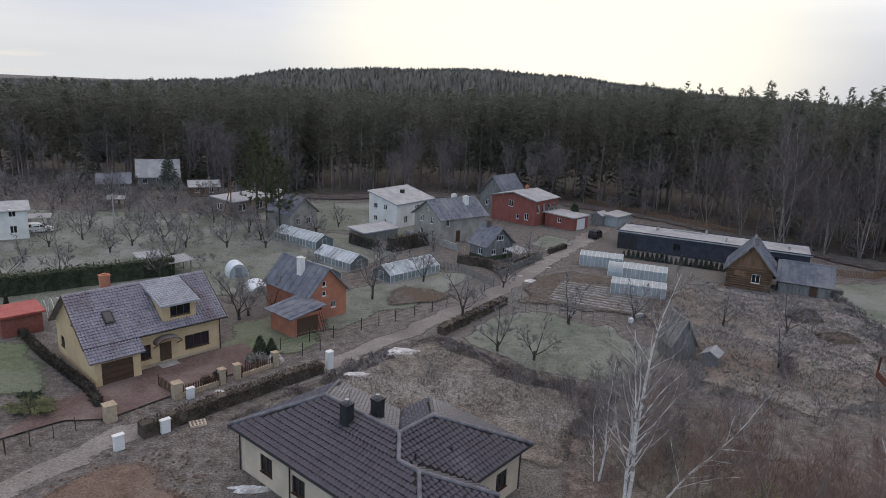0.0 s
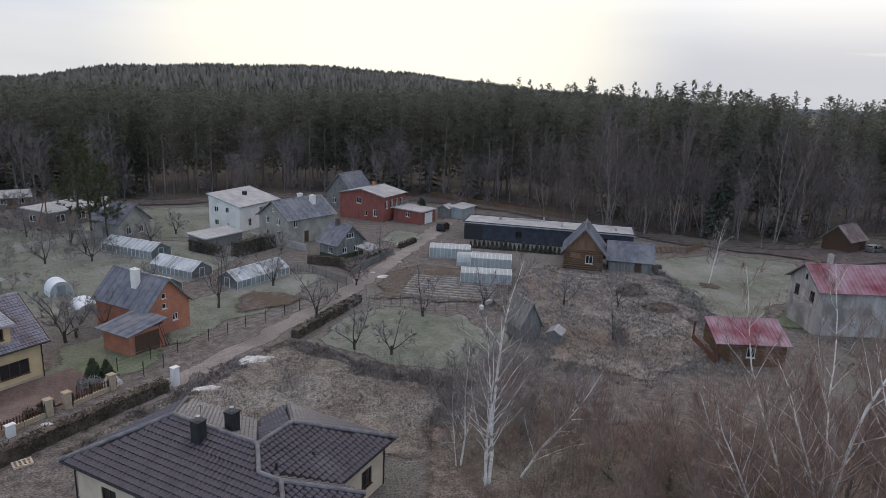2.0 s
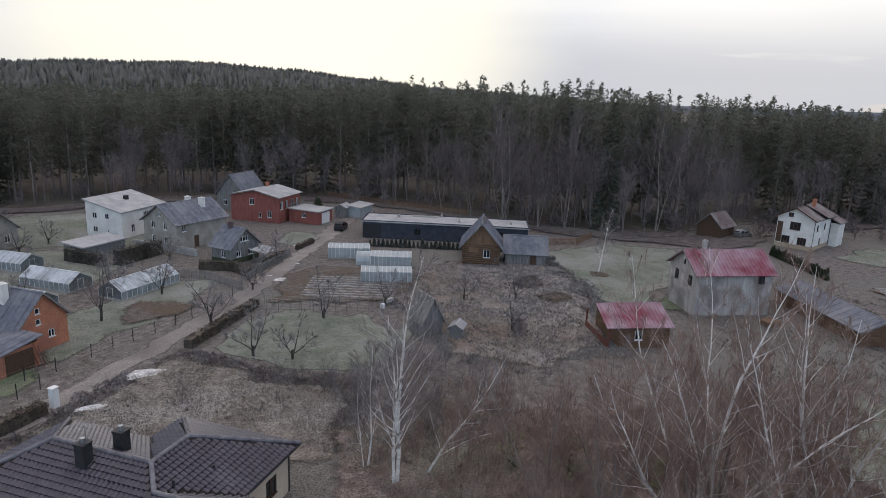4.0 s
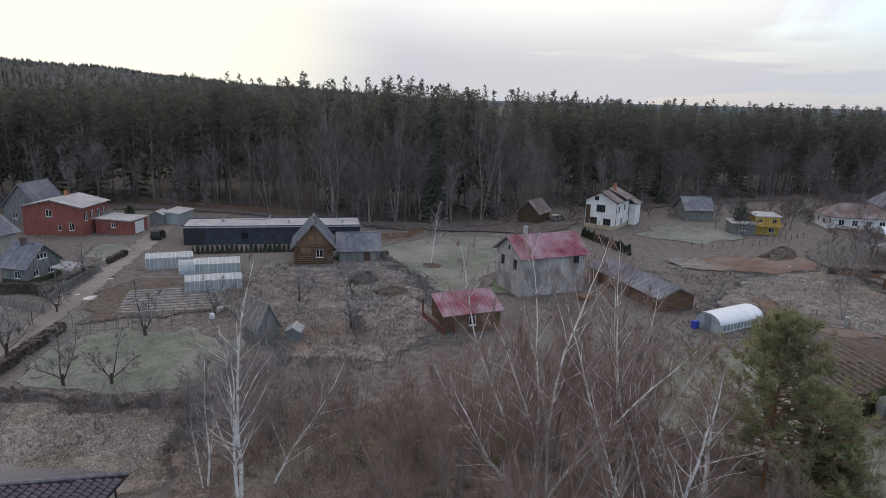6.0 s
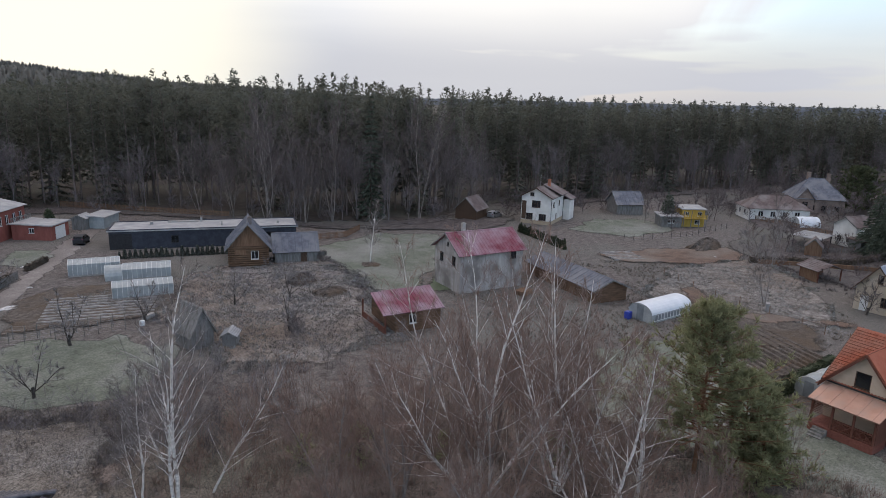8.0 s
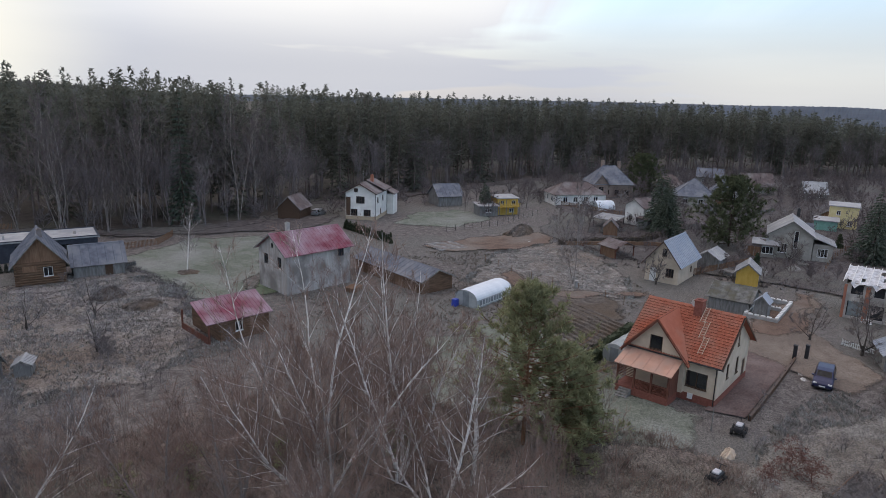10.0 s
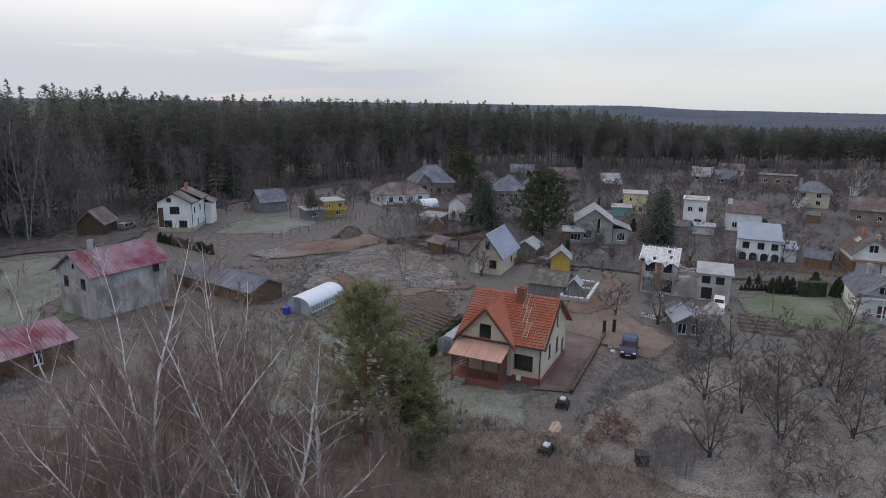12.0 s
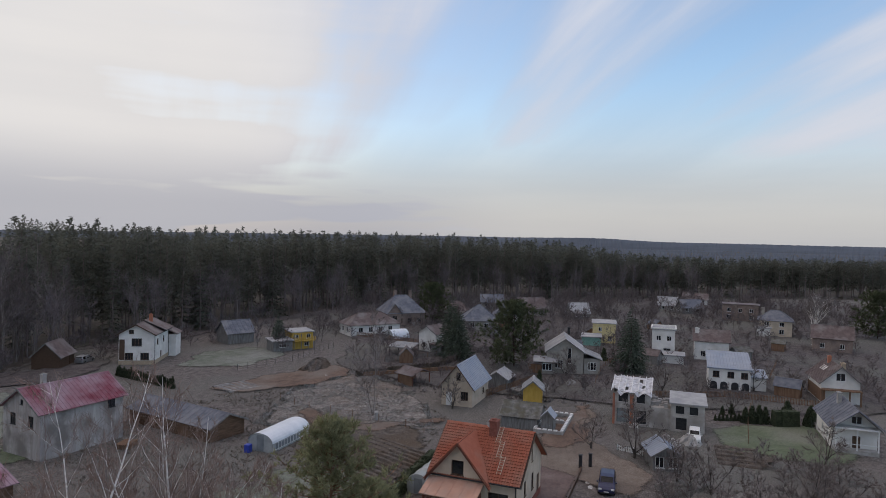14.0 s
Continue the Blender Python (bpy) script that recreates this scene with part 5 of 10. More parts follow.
    n = 14
    for i in range(n):
        t = 6.2832 * i / n
        g.v.append((0.1 + 0.4 * math.cos(t), -0.35, 7.9 + 0.4 * math.sin(t)))
    g.v.append((0.1, -0.2, 7.9))
    g.f += [(i, (i + 1) % n, n) for i in range(n)]
    g.f += [((i + 1) % n, i, n) for i in range(n)]
    part("dish", g, "frame_white", root)
    part("meter_box", Geo().box(1.7, -4.72, 0.3, 2.15, -4.6, 0.8), "frame_white", root)


orange_house()

h = gable_house("house", 131, 4.0, 4, 9.0, 6.9, 4.5, 6.9, "grey rendered modern house with tall stair window", "grey_wall", "white_roof", 0.5,
                windows=[("L", 0.8, 2.2, 0.7, 3.0, 0), ("L", -1.2, 1.2, 1.5, 1.6, 2), ("F", -2, 1.2, 1.4, 1.5, 2)], chimneys=[(1.5, -0.8, 7.0, 8.3, 0.5, 0.5, "dark")])
part("bay", Geo().box(-5.6, 1.9, 0, -4.2, 5.6, 2.6), "grey_wall", h)
roof_slope(h, "bay_roof", [(-6.1, 1.4, 2.6), (-4.0, 1.4, 3.4), (-4.0, 6.1, 3.4), (-6.1, 6.1, 2.6)], "white_roof", 0.1)
w = window_part(h, lambda u, z, d: (-5.602 + d * 0.3 - 0.03, 3.75 - u, z), 0.0, 0.9, 2.4, 1.3, "frame_white", 3)
part("side_wing", Geo().box(-3.9, -6.6, 0, 2.0, -3.6, 3.2), "grey_wall", h)
roof_slope(h, "side_wing_roof", [(-4.3, -7.1, 3.1), (2.4, -7.1, 3.1), (2.4, -3.4, 4.5), (-4.3, -3.4, 4.5)], "white_roof", 0.1, 0.6)
window_part(h, lambda u, z, d: (-3.93 + d * 0.3, -5.1 - u, z), 0.0, 1.0, 1.6, 1.5, "frame_white", 2)

h = gable_house("house", 120.9, -41.2, -4.2, 8.4, 5.6, 3.74, 6.26, "white house with brown roof, roof windows and timber base", "white_wall", "brown_roof", 0.5,
                windows=[("L", 0.0, 3.9, 1.4, 1.3, 1), ("B", 1.5, 1.0, 1.0, 1.2)], chimneys=[(1.5, 0.3, 5.6, 7.0, 0.6, 0.5, "brick"), (-3.4, -0.5, 5.8, 6.7, 0.7, 0.6, "stone")], ribs=0.5)
part("timber_base", Geo().box(-4.5, 2.3, 0.4, 4.25, 2.86, 2.4), "brown_boards", h)
for y in (-2.6, -1.0):
    part("porch_post", Geo().box(-5.6, y - 0.1, 0, -5.4, y + 0.1, 2.5), "brown_boards", h)
part("porch_beam", Geo().box(-5.7, -2.8, 2.5, -4.2, 2.8, 2.65), "brown_boards", h)
for k in range(3):
    x = -0.4 + k * 0.9
    g = Geo()
    s = 0.9
    g.add([(x - 0.3, 1.7, 4.85 + 0.12), (x + 0.3, 1.7, 4.85 + 0.12), (x + 0.3, 1.0, 5.48 + 0.12), (x - 0.3, 1.0, 5.48 + 0.12)], [(3, 2, 1, 0)])
    part("roof_window", g, "snow", h)
h = gable_house("house", 95.3, -34.1, -6.9, 9.2, 5.0, 3.27, 5.5, "white weekend house with grey roof and open front porch", "white_wall", "slate", 0.5,
                windows=[("L", 0.2, 3.5, 1.2, 1.0, 1), ("B", 2.0, 1.0, 0.8, 1.0), ("B", -1.0, 1.0, 0.8, 1.0)], doors=[("L", 0.2, 0.9, 2.0)], ribs=1.0, chimneys=[(0.5, 0.7, 4.9, 6.3, 0.6, 0.5, "concrete")])
part("porch_floor", Geo().box(-6.0, -2.4, 0, -4.62, 2.4, 0.5), "concrete", h)
for y in (-2.3, 0, 2.3):
    part("porch_post", Geo().box(-6.0, y - 0.07, 0.5, -5.86, y + 0.07, 3.1), "frame_white", h)
part("porch_beam", Geo().box(-6.05, -2.45, 3.1, -4.62, 2.45, 3.3), "frame_white", h)
part("porch_rail", Geo().box(-6.0, -2.3, 1.25, -5.92, 2.3, 1.32), "frame_white", h)
roof_slope(h, "porch_roof", [(-6.5, -2.9, 3.35), (-4.9, -2.9, 3.35), (-4.9, 0, 5.6), (-6.5, 0, 5.6)], "slate", 0.09, 1.0)
roof_slope(h, "porch_roof", [(-4.9, 2.9, 3.35), (-6.5, 2.9, 3.35), (-6.5, 0, 5.6), (-4.9, 0, 5.6)], "slate", 0.09, 1.0)

h = mono_house("house", 125.8, -25.5, -97.2, 6.8, 8.1, 4.66, 0.2, "white two-storey house with arcade and pale blue metal roof", "white_wall", "metal_roof",
               windows=[("F", -2.2, 2.3, 1.1, 1.1), ("F", 0.2, 2.3, 1.1, 1.1), ("F", 2.4, 2.3, 1.1, 1.1)], ribs=0.5, frame="frame_brown")
# Flat black arch shapes on the wall paint the shade under the arcade
for i, x in enumerate((-2.6, -0.9, 0.9, 2.6)):
    g = Geo()
    n = 6
    ring = [(x - 0.6, 0.0)] + [(x - 0.6 * math.cos(math.pi * k / n), 1.1 + 0.5 * math.sin(math.pi * k / n)) for k in range(n + 1)] + [(x + 0.6, 0.0)]
    g.add([(a, -4.07, b) for a, b in ring], [tuple(range(len(ring)))])
    part("arch", g, "dark", h)
part("side_wing", Geo().box(3.42, -3.0, 0, 6.0, 3, 2.6), "white_wall", h)
roof_slope(h, "side_roof", [(3.4, -3.3, 2.6), (6.3, -3.3, 2.6), (6.3, 3.3, 3.0), (3.4, 3.3, 3.0)], "metal_roof", 0.12, 0.5)

# shell of a house being rebuilt
def ruin():
    root = thing("unfinished_house", 97.5, -7.0, 0, -97, "half-built grey block house with torn white roof sheeting", "house")
    g = Geo()
    for side, (place, width) in faces_of(5.0, 6.0).items():
        holes = {"F": [(-1.2, 0.3, 1.7, 2.0), (1.3, 0.3, 1.3, 1.9), (-1.2, 3.2, 1.3, 1.3), (1.2, 3.2, 1.1, 1.4)], "L": [(0, 3.2, 1, 1.2)]}.get(side, [])
        wall_panel(g, place, width, {"F": lambda u: 4.7 + 0.25 * math.sin(u * 3), "R": lambda u: 4.6 + 0.7 * math.sin(u * 1.7)}.get(side, lambda u: 5.2), holes, 0.3)
    part("wall", g, "block_wall", root)
    part("brick_pier", Geo().box(-0.25, -3.12, 0, 0.25, -3.005, 4.4), "brick", root)
    part("brick_pier", Geo().box(-2.62, -3.12, 0, -2.3, -3.005, 4.4), "brick", root)
    # Near-black sheets behind the openings stand in for the unlit rooms
    for u, z, w, h in ((-1.2, 0.3, 1.7, 2.0), (1.3, 0.3, 1.3, 1.9), (-1.2, 3.2, 1.3, 1.3), (1.2, 3.2, 1.1, 1.4)):
        part("back_panel", Geo().box(u - w / 2 - 0.05, -2.66, z - 0.05, u + w / 2 + 0.05, -2.62, z + h + 0.05), "dark", root)
    part("glazing", Geo().box(-1.95, -2.85, 0.35, -0.45, -2.82, 2.25), "green_glass", root)
    rng = random.Random(3)
    g = Geo()
    n, m = 12, 6
    for i in range(n + 1):
        for j in range(m + 1):
            g.v.append((-2.9 + 5.6 * i / n, -3.6 + 6.2 * j / m, 4.7 + 1.1 * j / m + rng.uniform(-0.12, 0.12) - (0.5 if j == 0 and rng.random() < 0.4 else 0)))
    for i in range(n):
        for j in range(m):
            if rng.random() < 0.85:
                a = i * (m + 1) + j
                g.f.append((a, a + m + 1, a + m + 2, a + 1))
    part("roof_sheeting", g, "sheeting", root, "torn whitish roof sheeting")
    for i in range(7):
        x = -2.8 + i * 0.9
        part("rafter", Geo().tube((x, -3.5, 4.85), (x, 2.6, 5.95), 0.06, 0.06, 4), "frame_white", root)
    # lower wing
    part("wing_wall", Geo().box(2.52, -3.0, 0, 5.2, 2.2, 2.9), "block_wall", root)
    g = Geo()
    wall_panel(g, lambda u, z, d: (7.4 + u, -3.4 + d, z), 4.4, lambda u: 3.9, [(-1.0, 2.4, 1.1, 1.1), (0.8, 2.4, 1.1, 1.1), (-0.8, 0.2, 1.4, 1.7)], 0.3)
    wall_panel(g, lambda u, z, d: (5.2 + d, -1.0 - u, z), 4.8, lambda u: 3.9, [], 0.3)
    wall_panel(g, lambda u, z, d: (9.6 - d, -1.0 + u, z), 4.8, lambda u: 3.9, [], 0.3)
    part("wing_wall", g, "block_wall", root)
    # one more dark sheet paints the shade inside the wing
    part("back_panel", Geo().box(5.3, -3.1, 0.1, 9.5, -3.08, 3.7), "dark", root)
    roof_slope(root, "wing_roof", [(5.0, -3.9, 4.0), (9.9, -3.9, 4.0), (9.9, 1.6, 4.5), (5.0, 1.6, 4.5)], "white_roof", 0.2)
    for k in range(40):
        a, b = rng.uniform(2.6, 5.0), rng.uniform(-2.6, 1.8)
        s = rng.uniform(0.1, 0.35)
        part("broken_block", Geo().box(a - s, b - s, 2.902, a + s, b + s, 2.9 + rng.uniform(0.1, 0.7)), "concrete", root)


ruin()

def hip_house(x, y, yaw, L, W, he, hr, ridge, label, wall, roof, windows=(), chimneys=(), gable=None, frame="frame_white"):
    """A house under a hipped roof; gable: (u, width, height) of a cross gable on the front."""
    root = thing("house", x, y, 0, yaw, label, "house")
    g = Geo()
    for side, (place, width) in faces_of(L, W).items():
        wall_panel(g, place, width, lambda u: he, [w[1:5] for w in windows if w[0] == side])
    part("wall", g, wall, root)
    for w in windows:
        window_part(root, faces_of(L, W)[w[0]][0], *w[1:5], frame_mat=frame, bars=1)
    X, Y, r = L / 2 + 0.5, W / 2 + 0.5, ridge / 2
    ze, zr = he - 0.1, hr
    for pts in ([(-X, -Y, ze), (X, -Y, ze), (r, 0, zr), (-r, 0, zr)], [(X, Y, ze), (-X, Y, ze), (-r, 0, zr), (r, 0, zr)],
                [(-X, Y, ze), (-X, -Y, ze), (-r, 0, zr), (-r, 0, zr)], [(X, -Y, ze), (X, Y, ze), (r, 0, zr), (r, 0, zr)]):
        roof_slope(root, "roof", pts, roof, 0.1)
    for p, q in (((-r, 0, zr), (r, 0, zr)), ((-r, 0, zr), (-X, -Y, ze)), ((r, 0, zr), (X, -Y, ze)), ((-r, 0, zr), (-X, Y, ze)), ((r, 0, zr), (X, Y, ze))):
        if (Vector(p) - Vector(q)).length > 0.1:
            part("ridge", Geo().tube((p[0], p[1], p[2] + 0.04), (q[0], q[1], q[2] + 0.04), 0.09, 0.09, 6), roof, root)
    if gable:
        u, w, h = gable
        yf = -W / 2 - 0.35
        gg = Geo()
        wall_panel(gg, lambda a, z, d: (u + a, yf + d, z), w, lambda a: he + h * (1 - abs(a) / (w / 2)), [(0, he * 0.45, 1.3, 1.3)])
        part("front_gable", gg, wall, root)
        window_part(root, lambda a, z, d: (u + a, yf + d, z), 0, he * 0.45, 1.3, 1.3, frame_mat=frame, bars=1)
        yb = yf + (h + 0.2) / max(0.2, (zr - ze) / Y) + 0.4
        for s in (1, -1):
            e = u + s * (w / 2 + 0.35)
            pts = [(e, yf - 0.35, he - 0.25), (e, yb, he - 0.25), (u, yb, he + h + 0.12), (u, yf - 0.35, he + h + 0.12)]
            roof_slope(root, "gable_roof", pts if s > 0 else [pts[1], pts[0], pts[3], pts[2]], roof, 0.08)
    for c in chimneys:
        chimney(root, *c)
    return root


# farther houses of the village
def far_house(x, y, yaw, L, W, he, hr, label, wall, roof, name="house", **kw):
    n = max(2, int(L / 3))
    wins = [("F", -L / 2 + L * (i + 0.5) / n, 1.0, 1.0, 1.2, 1) for i in range(n)] + [("L", -W / 5, 1.0, 0.9, 1.2, 1), ("L", W / 5, 1.0, 0.9, 1.2, 1), ("R", 0, 1.0, 1.0, 1.2, 1)]
    if he > 4.5:
        wins += [("F", -L / 2 + L * (i + 0.5) / n, 3.6, 1.0, 1.2, 1) for i in range(n)] + [("L", 0, 3.6, 1.0, 1.2, 1)]
    return gable_house(name, x, y, yaw, L, W, he, hr, label, wall, roof, 0.45, windows=wins, **kw)


W3 = [("F", -4.2, 0.9, 1.2, 1.3), ("F", -1.4, 0.9, 1.2, 1.3), ("F", 1.4, 0.9, 1.2, 1.3), ("F", 4.2, 0.9, 1.2, 1.3), ("L", -1.5, 0.9, 1.1, 1.3), ("L", 1.5, 0.9, 1.1, 1.3), ("R", 0, 0.9, 1.1, 1.3)]
W2 = [("F", -2.2, 0.9, 1.2, 1.3), ("F", 1.6, 0.9, 1.2, 1.3), ("L", 0, 0.9, 1.1, 1.3), ("R", 0, 0.9, 1.1, 1.3)]
hip_house(164, 56.5, -47, 14.0, 8.0, 2.9, 5.6, 6.5, "long white bungalow with brown hipped roof behind a fence", "white_wall", "brown_roof", W3)
hip_house(185, 54, -58, 12.0, 9.5, 3.8, 8.6, 3.5, "brown brick house with steep dark hipped roof and two chimneys", "brick_dull", "slate", W3,
          [(-1.8, 0.6, 6.8, 9.9, 0.8, 0.8, "brick_dull"), (2.8, 0.2, 6.4, 9.7, 0.8, 0.8, "brick_dull")], (-3.2, 4.0, 2.6), "frame_brown")
far_house(143.5, 34.0, -20, 5.0, 4.6, 4.4, 5.9, "narrow white two-storey house with brown roof", "white_wall", "brown_roof")
mono_house("porch", 139.2, 31.2, -20, 4.2, 2.4, 2.3, 0.12, "lean-to porch with brown roof before the narrow house", "grey_wood", "brown_roof", category="outbuilding")
hip_house(183, 30, -75, 10.0, 9.0, 2.9, 7.0, 0.6, "grey bungalow with dark pyramid roof", "grey_wall", "slate", W2)
hip_house(199, 23.6, -80, 8.5, 7.5, 2.8, 6.0, 1.5, "low grey house with slate hipped roof among trees", "grey_wall", "slate", W2)
hip_house(200, 40, -75, 9.5, 8.0, 2.8, 6.0, 1.5, "grey house with brown hipped roof near the wood", "grey_wall", "brown_roof", W2)
far_house(221, 18.5, -60, 9.0, 7.0, 3.0, 6.2, "grey house with mauve-brown roof at the edge of the wood", "grey_wall", "brown_roof")
far_house(219, 2.6, -70, 6.0, 5.0, 2.4, 5.2, "small grey house with torn frosted steep roof", "grey_wood", "white_roof")
far_house(236, 34, -80, 8, 7, 3, 5.4, "far grey house with slate roof", "grey_wall", "slate")
mono_house("house", 170.5, -4.6, -90, 5.6, 6, 5.2, 0.03, "pale yellow two-storey house with flat frosted roof", "cream_yellow", "white_roof", windows=[("F", -1, 3.2, 0.8, 1.0), ("R", 0, 2.6, 0.9, 1.0), ("F", 1.4, 0.8, 0.9, 1.1)])
mono_house("annex", 164.5, -1.4, -90, 4.5, 4.5, 2.4, 0.05, "low green-walled annex with frosted roof", "green_paint", "white_roof", category="outbuilding")
mono_house("house", 152.5, -17.2, -97, 4.8, 5.5, 6.6, 0.0, "white cubic two-storey house with flat roof", "white_wall", "white_roof", windows=[("F", -1.0, 4.2, 1.0, 1.1), ("F", 1.2, 4.2, 1.0, 1.1), ("F", 0.8, 0.8, 1.6, 1.8), ("L", 0, 4.0, 1.0, 1.2)], parapet=0.25)
mono_house("terrace_block", 146.5, -18.2, -97, 5.0, 4.5, 1.9, 0.02, "low white terrace block beside the cubic house", "white_wall", "white_roof", category="outbuilding")
far_house(154.5, -27.6, -97, 7.0, 6.5, 4.5, 6.5, "white house with brown gabled roof", "white_wall", "brown_roof", chimneys=[(-3.0, -1.0, 4.8, 6.8, 0.9, 0.7, "white_wall")])
hip_house(201, -53, -104, 8.4, 7.5, 4.6, 7.2, 2.5, "cream two-storey house with grey hipped roof", "cream_wall", "slate", W2 + [("F", -2.2, 3.0, 1.2, 1.2), ("F", 1.6, 3.0, 1.2, 1.2)], [(-3.2, 0.5, 5.5, 7.6, 0.8, 0.7, "grey_wall")])
mono_house("porch", 197, -49, -104, 3.4, 3.0, 2.6, 0.05, "white open porch of the cream house", "white_wall", "white_roof", category="outbuilding")
far_house(290, -45, -98, 9.5, 6, 2.4, 4.6, "long low white house with dark roof", "white_wall", "brown_roof")
far_house(256, -30, -98, 6.5, 5.5, 2.6, 5.4, "grey house with frosted roof far off", "grey_wall", "white_roof")
far_house(250, -37, -80, 7.0, 5.5, 2.6, 5.2, "weathered house with slate roof far off", "grey_wood", "slate")
mono_house("house", 235, -51, -103, 11.0, 6.5, 5.6, 0.0, "brown terraced house with flat roof", "brick_dull", "brown_roof", windows=[("F", -3.4, 3.2, 1.2, 1.2), ("F", 0, 3.2, 1.2, 1.2), ("F", 3.4, 3.2, 1.2, 1.2), ("F", -3.4, 0.8, 1.4, 1.4), ("F", 3.4, 0.8, 1.4, 1.4)])
far_house(176.5, -59.5, -106, 8.4, 6.5, 3.6, 6.2, "brown house with dark roof behind the big bare tree", "brick_dull", "brown_roof")
far_house(-70.3, 100, 35, 8, 7.5, 4.6, 5.4, "white two-storey house with frosted flat roof", "white_wall", "white_roof")
far_house(-69, 156, 24, 9, 6, 2.8, 6.2, "old timber house with torn frosted roof at the wood", "grey_wood", "white_roof")
far_house(-74.5, 145.5, 24, 6.4, 4.5, 2.2, 4.0, "low grey shed house with slate roof", "grey_wood", "slate")
far_house(-54, 145, 24, 6, 4.5, 2.4, 3.4, "small brown summer house with frosted roof", "brown_boards", "white_roof")
far_house(-27.5, 117, 140, 7, 6, 3.2, 5.8, "grey house with white chimney behind a pine", "grey_wall", "slate", chimneys=[(2.0, 1.2, 4.6, 6.6, 0.8, 0.7, "white_wall")])
far_house(14, 147, 50, 8, 7, 3.6, 7.6, "dark timber house with steep roof at the wood", "grey_wood", "slate")
gable_house("barn", 103, 98.5, 20, 6.0, 5.0, 2.4, 4.8, "dark brown barn beside the white house", "frame_brown", "brown_roof", 0.4, category="barn", doors=[("F", 0, 2.0, 2.0, "frame_brown")])
gable_house("shed", 78.8, -9.0, 9.2, 4.2, 3.0, 1.8, 2.7, "grey garden shed with glazed front and frosted roof", "grey_wood", "metal_roof", 0.35, ribs=0.5, category="shed",
            windows=[("L", -0.75, 0.3, 1.0, 1.3, 1), ("L", 0.75, 0.3, 1.0, 1.3, 1)])
h = gable_house("old_shed", 25.4, 63.6, 97, 3.2, 2.5, 1.9, 4.3, "steep weathered old shed with grey board roof", "grey_wood", "grey_wood", 0.3, ribs=0.9, category="shed", doors=[("L", 0, 1.2, 1.8, "grey_wood")])
gable_house("hutch", 28.3, 61.3, 52, 1.8, 1.4, 1.2, 1.6, "low grey timber hutch with pale plank roof", "grey_wood", "white_roof", 0.2, ribs=0.3, category="shed")
gable_house("shed", 33.2, 132.5, 50, 3, 2.5, 2.1, 2.7, "small frosted garden shed by the track", "grey_wood", "white_roof", 0.2, category="shed")
mono_house("shed", 37.0, 133.0, 48, 6.0, 3.0, 2.2, 0.08, "grey sheet-metal shed by the track", "poly", "white_roof", category="shed")
mono_house("outbuilding", -11.5, 109.5, 46, 7.5, 4.0, 2.0, 0.08, "low frosted outbuilding with boxes on its roof", "grey_wood", "white_roof", category="outbuilding")
gable_house("shed", 91.5, 8.3, -96, 5.0, 6.0, 1.6, 2.9, "old shed with mossy grey sheet roof", "grey_wood", "moss_roof", 0.3, ribs=0.9, category="shed")
gable_house("hut", 88.5, 4.6, -7, 2.0, 1.6, 2.1, 2.9, "small pale grey privy with metal roof", "grey_wood", "metal_roof", 0.2, category="shed", doors=[("L", 0, 0.8, 1.8, "grey_wood")])
h = thing("carport", 137.1, 39.1, 0, -0.2, "open carport with flat frosted roof on steel posts", "carport")
roof_slope(h, "roof", [(-3.7, -2.6, 2.1), (3.7, -2.6, 2.1), (3.7, 2.6, 2.3), (-3.7, 2.6, 2.3)], "white_roof", 0.14, 0.6)
for x in (-3.4, 3.4):
    for y in (-2.3, 2.3):
        part("post", Geo().tube((x, y, 0), (x, y, 2.05), 0.08, 0.08, 6), "dark", h)



# ---- trees ----
class Plant:
    """Builds trunk, limbs and leaf clumps as arrays."""

    def __init__(self, seed):
        self.r = random.Random(seed)
        self.wood, self.leaf = Geo(), Geo()

    def limb(self, pts, r0, r1, sides=5, geo=None):
        g = geo or self.wood
        k, n = len(g.v), len(pts)
        for i, p in enumerate(pts):
            d = (pts[min(i + 1, n - 1)] - pts[max(i - 1, 0)]).normalized()
            a = d.orthogonal().normalized()
            b = d.cross(a)
            r = r0 + (r1 - r0) * i / (n - 1)
            for s in range(sides):
                t = 2 * math.pi * s / sides
                g.v.append(tuple(p + (a * math.cos(t) + b * math.sin(t)) * r))
        for i in range(n - 1):
            for s in range(sides):
                j = (s + 1) % sides
                g.f.append((k + i * sides + s, k + i * sides + j, k + (i + 1) * sides + j, k + (i + 1) * sides + s))

    def blade(self, p, d, length, width, geo=None):
        g = geo or self.leaf
        s = d.cross(Vector((self.r.uniform(-1, 1), self.r.uniform(-1, 1), self.r.uniform(-1, 1)))).normalized() * width
        g.add([tuple(p - s), tuple(p + s), tuple(p + d * length)], [(0, 1, 2)])

    def rnd(self):
        r = self.r
        return Vector((r.gauss(0, 1), r.gauss(0, 1), r.gauss(0, 1))).normalized()


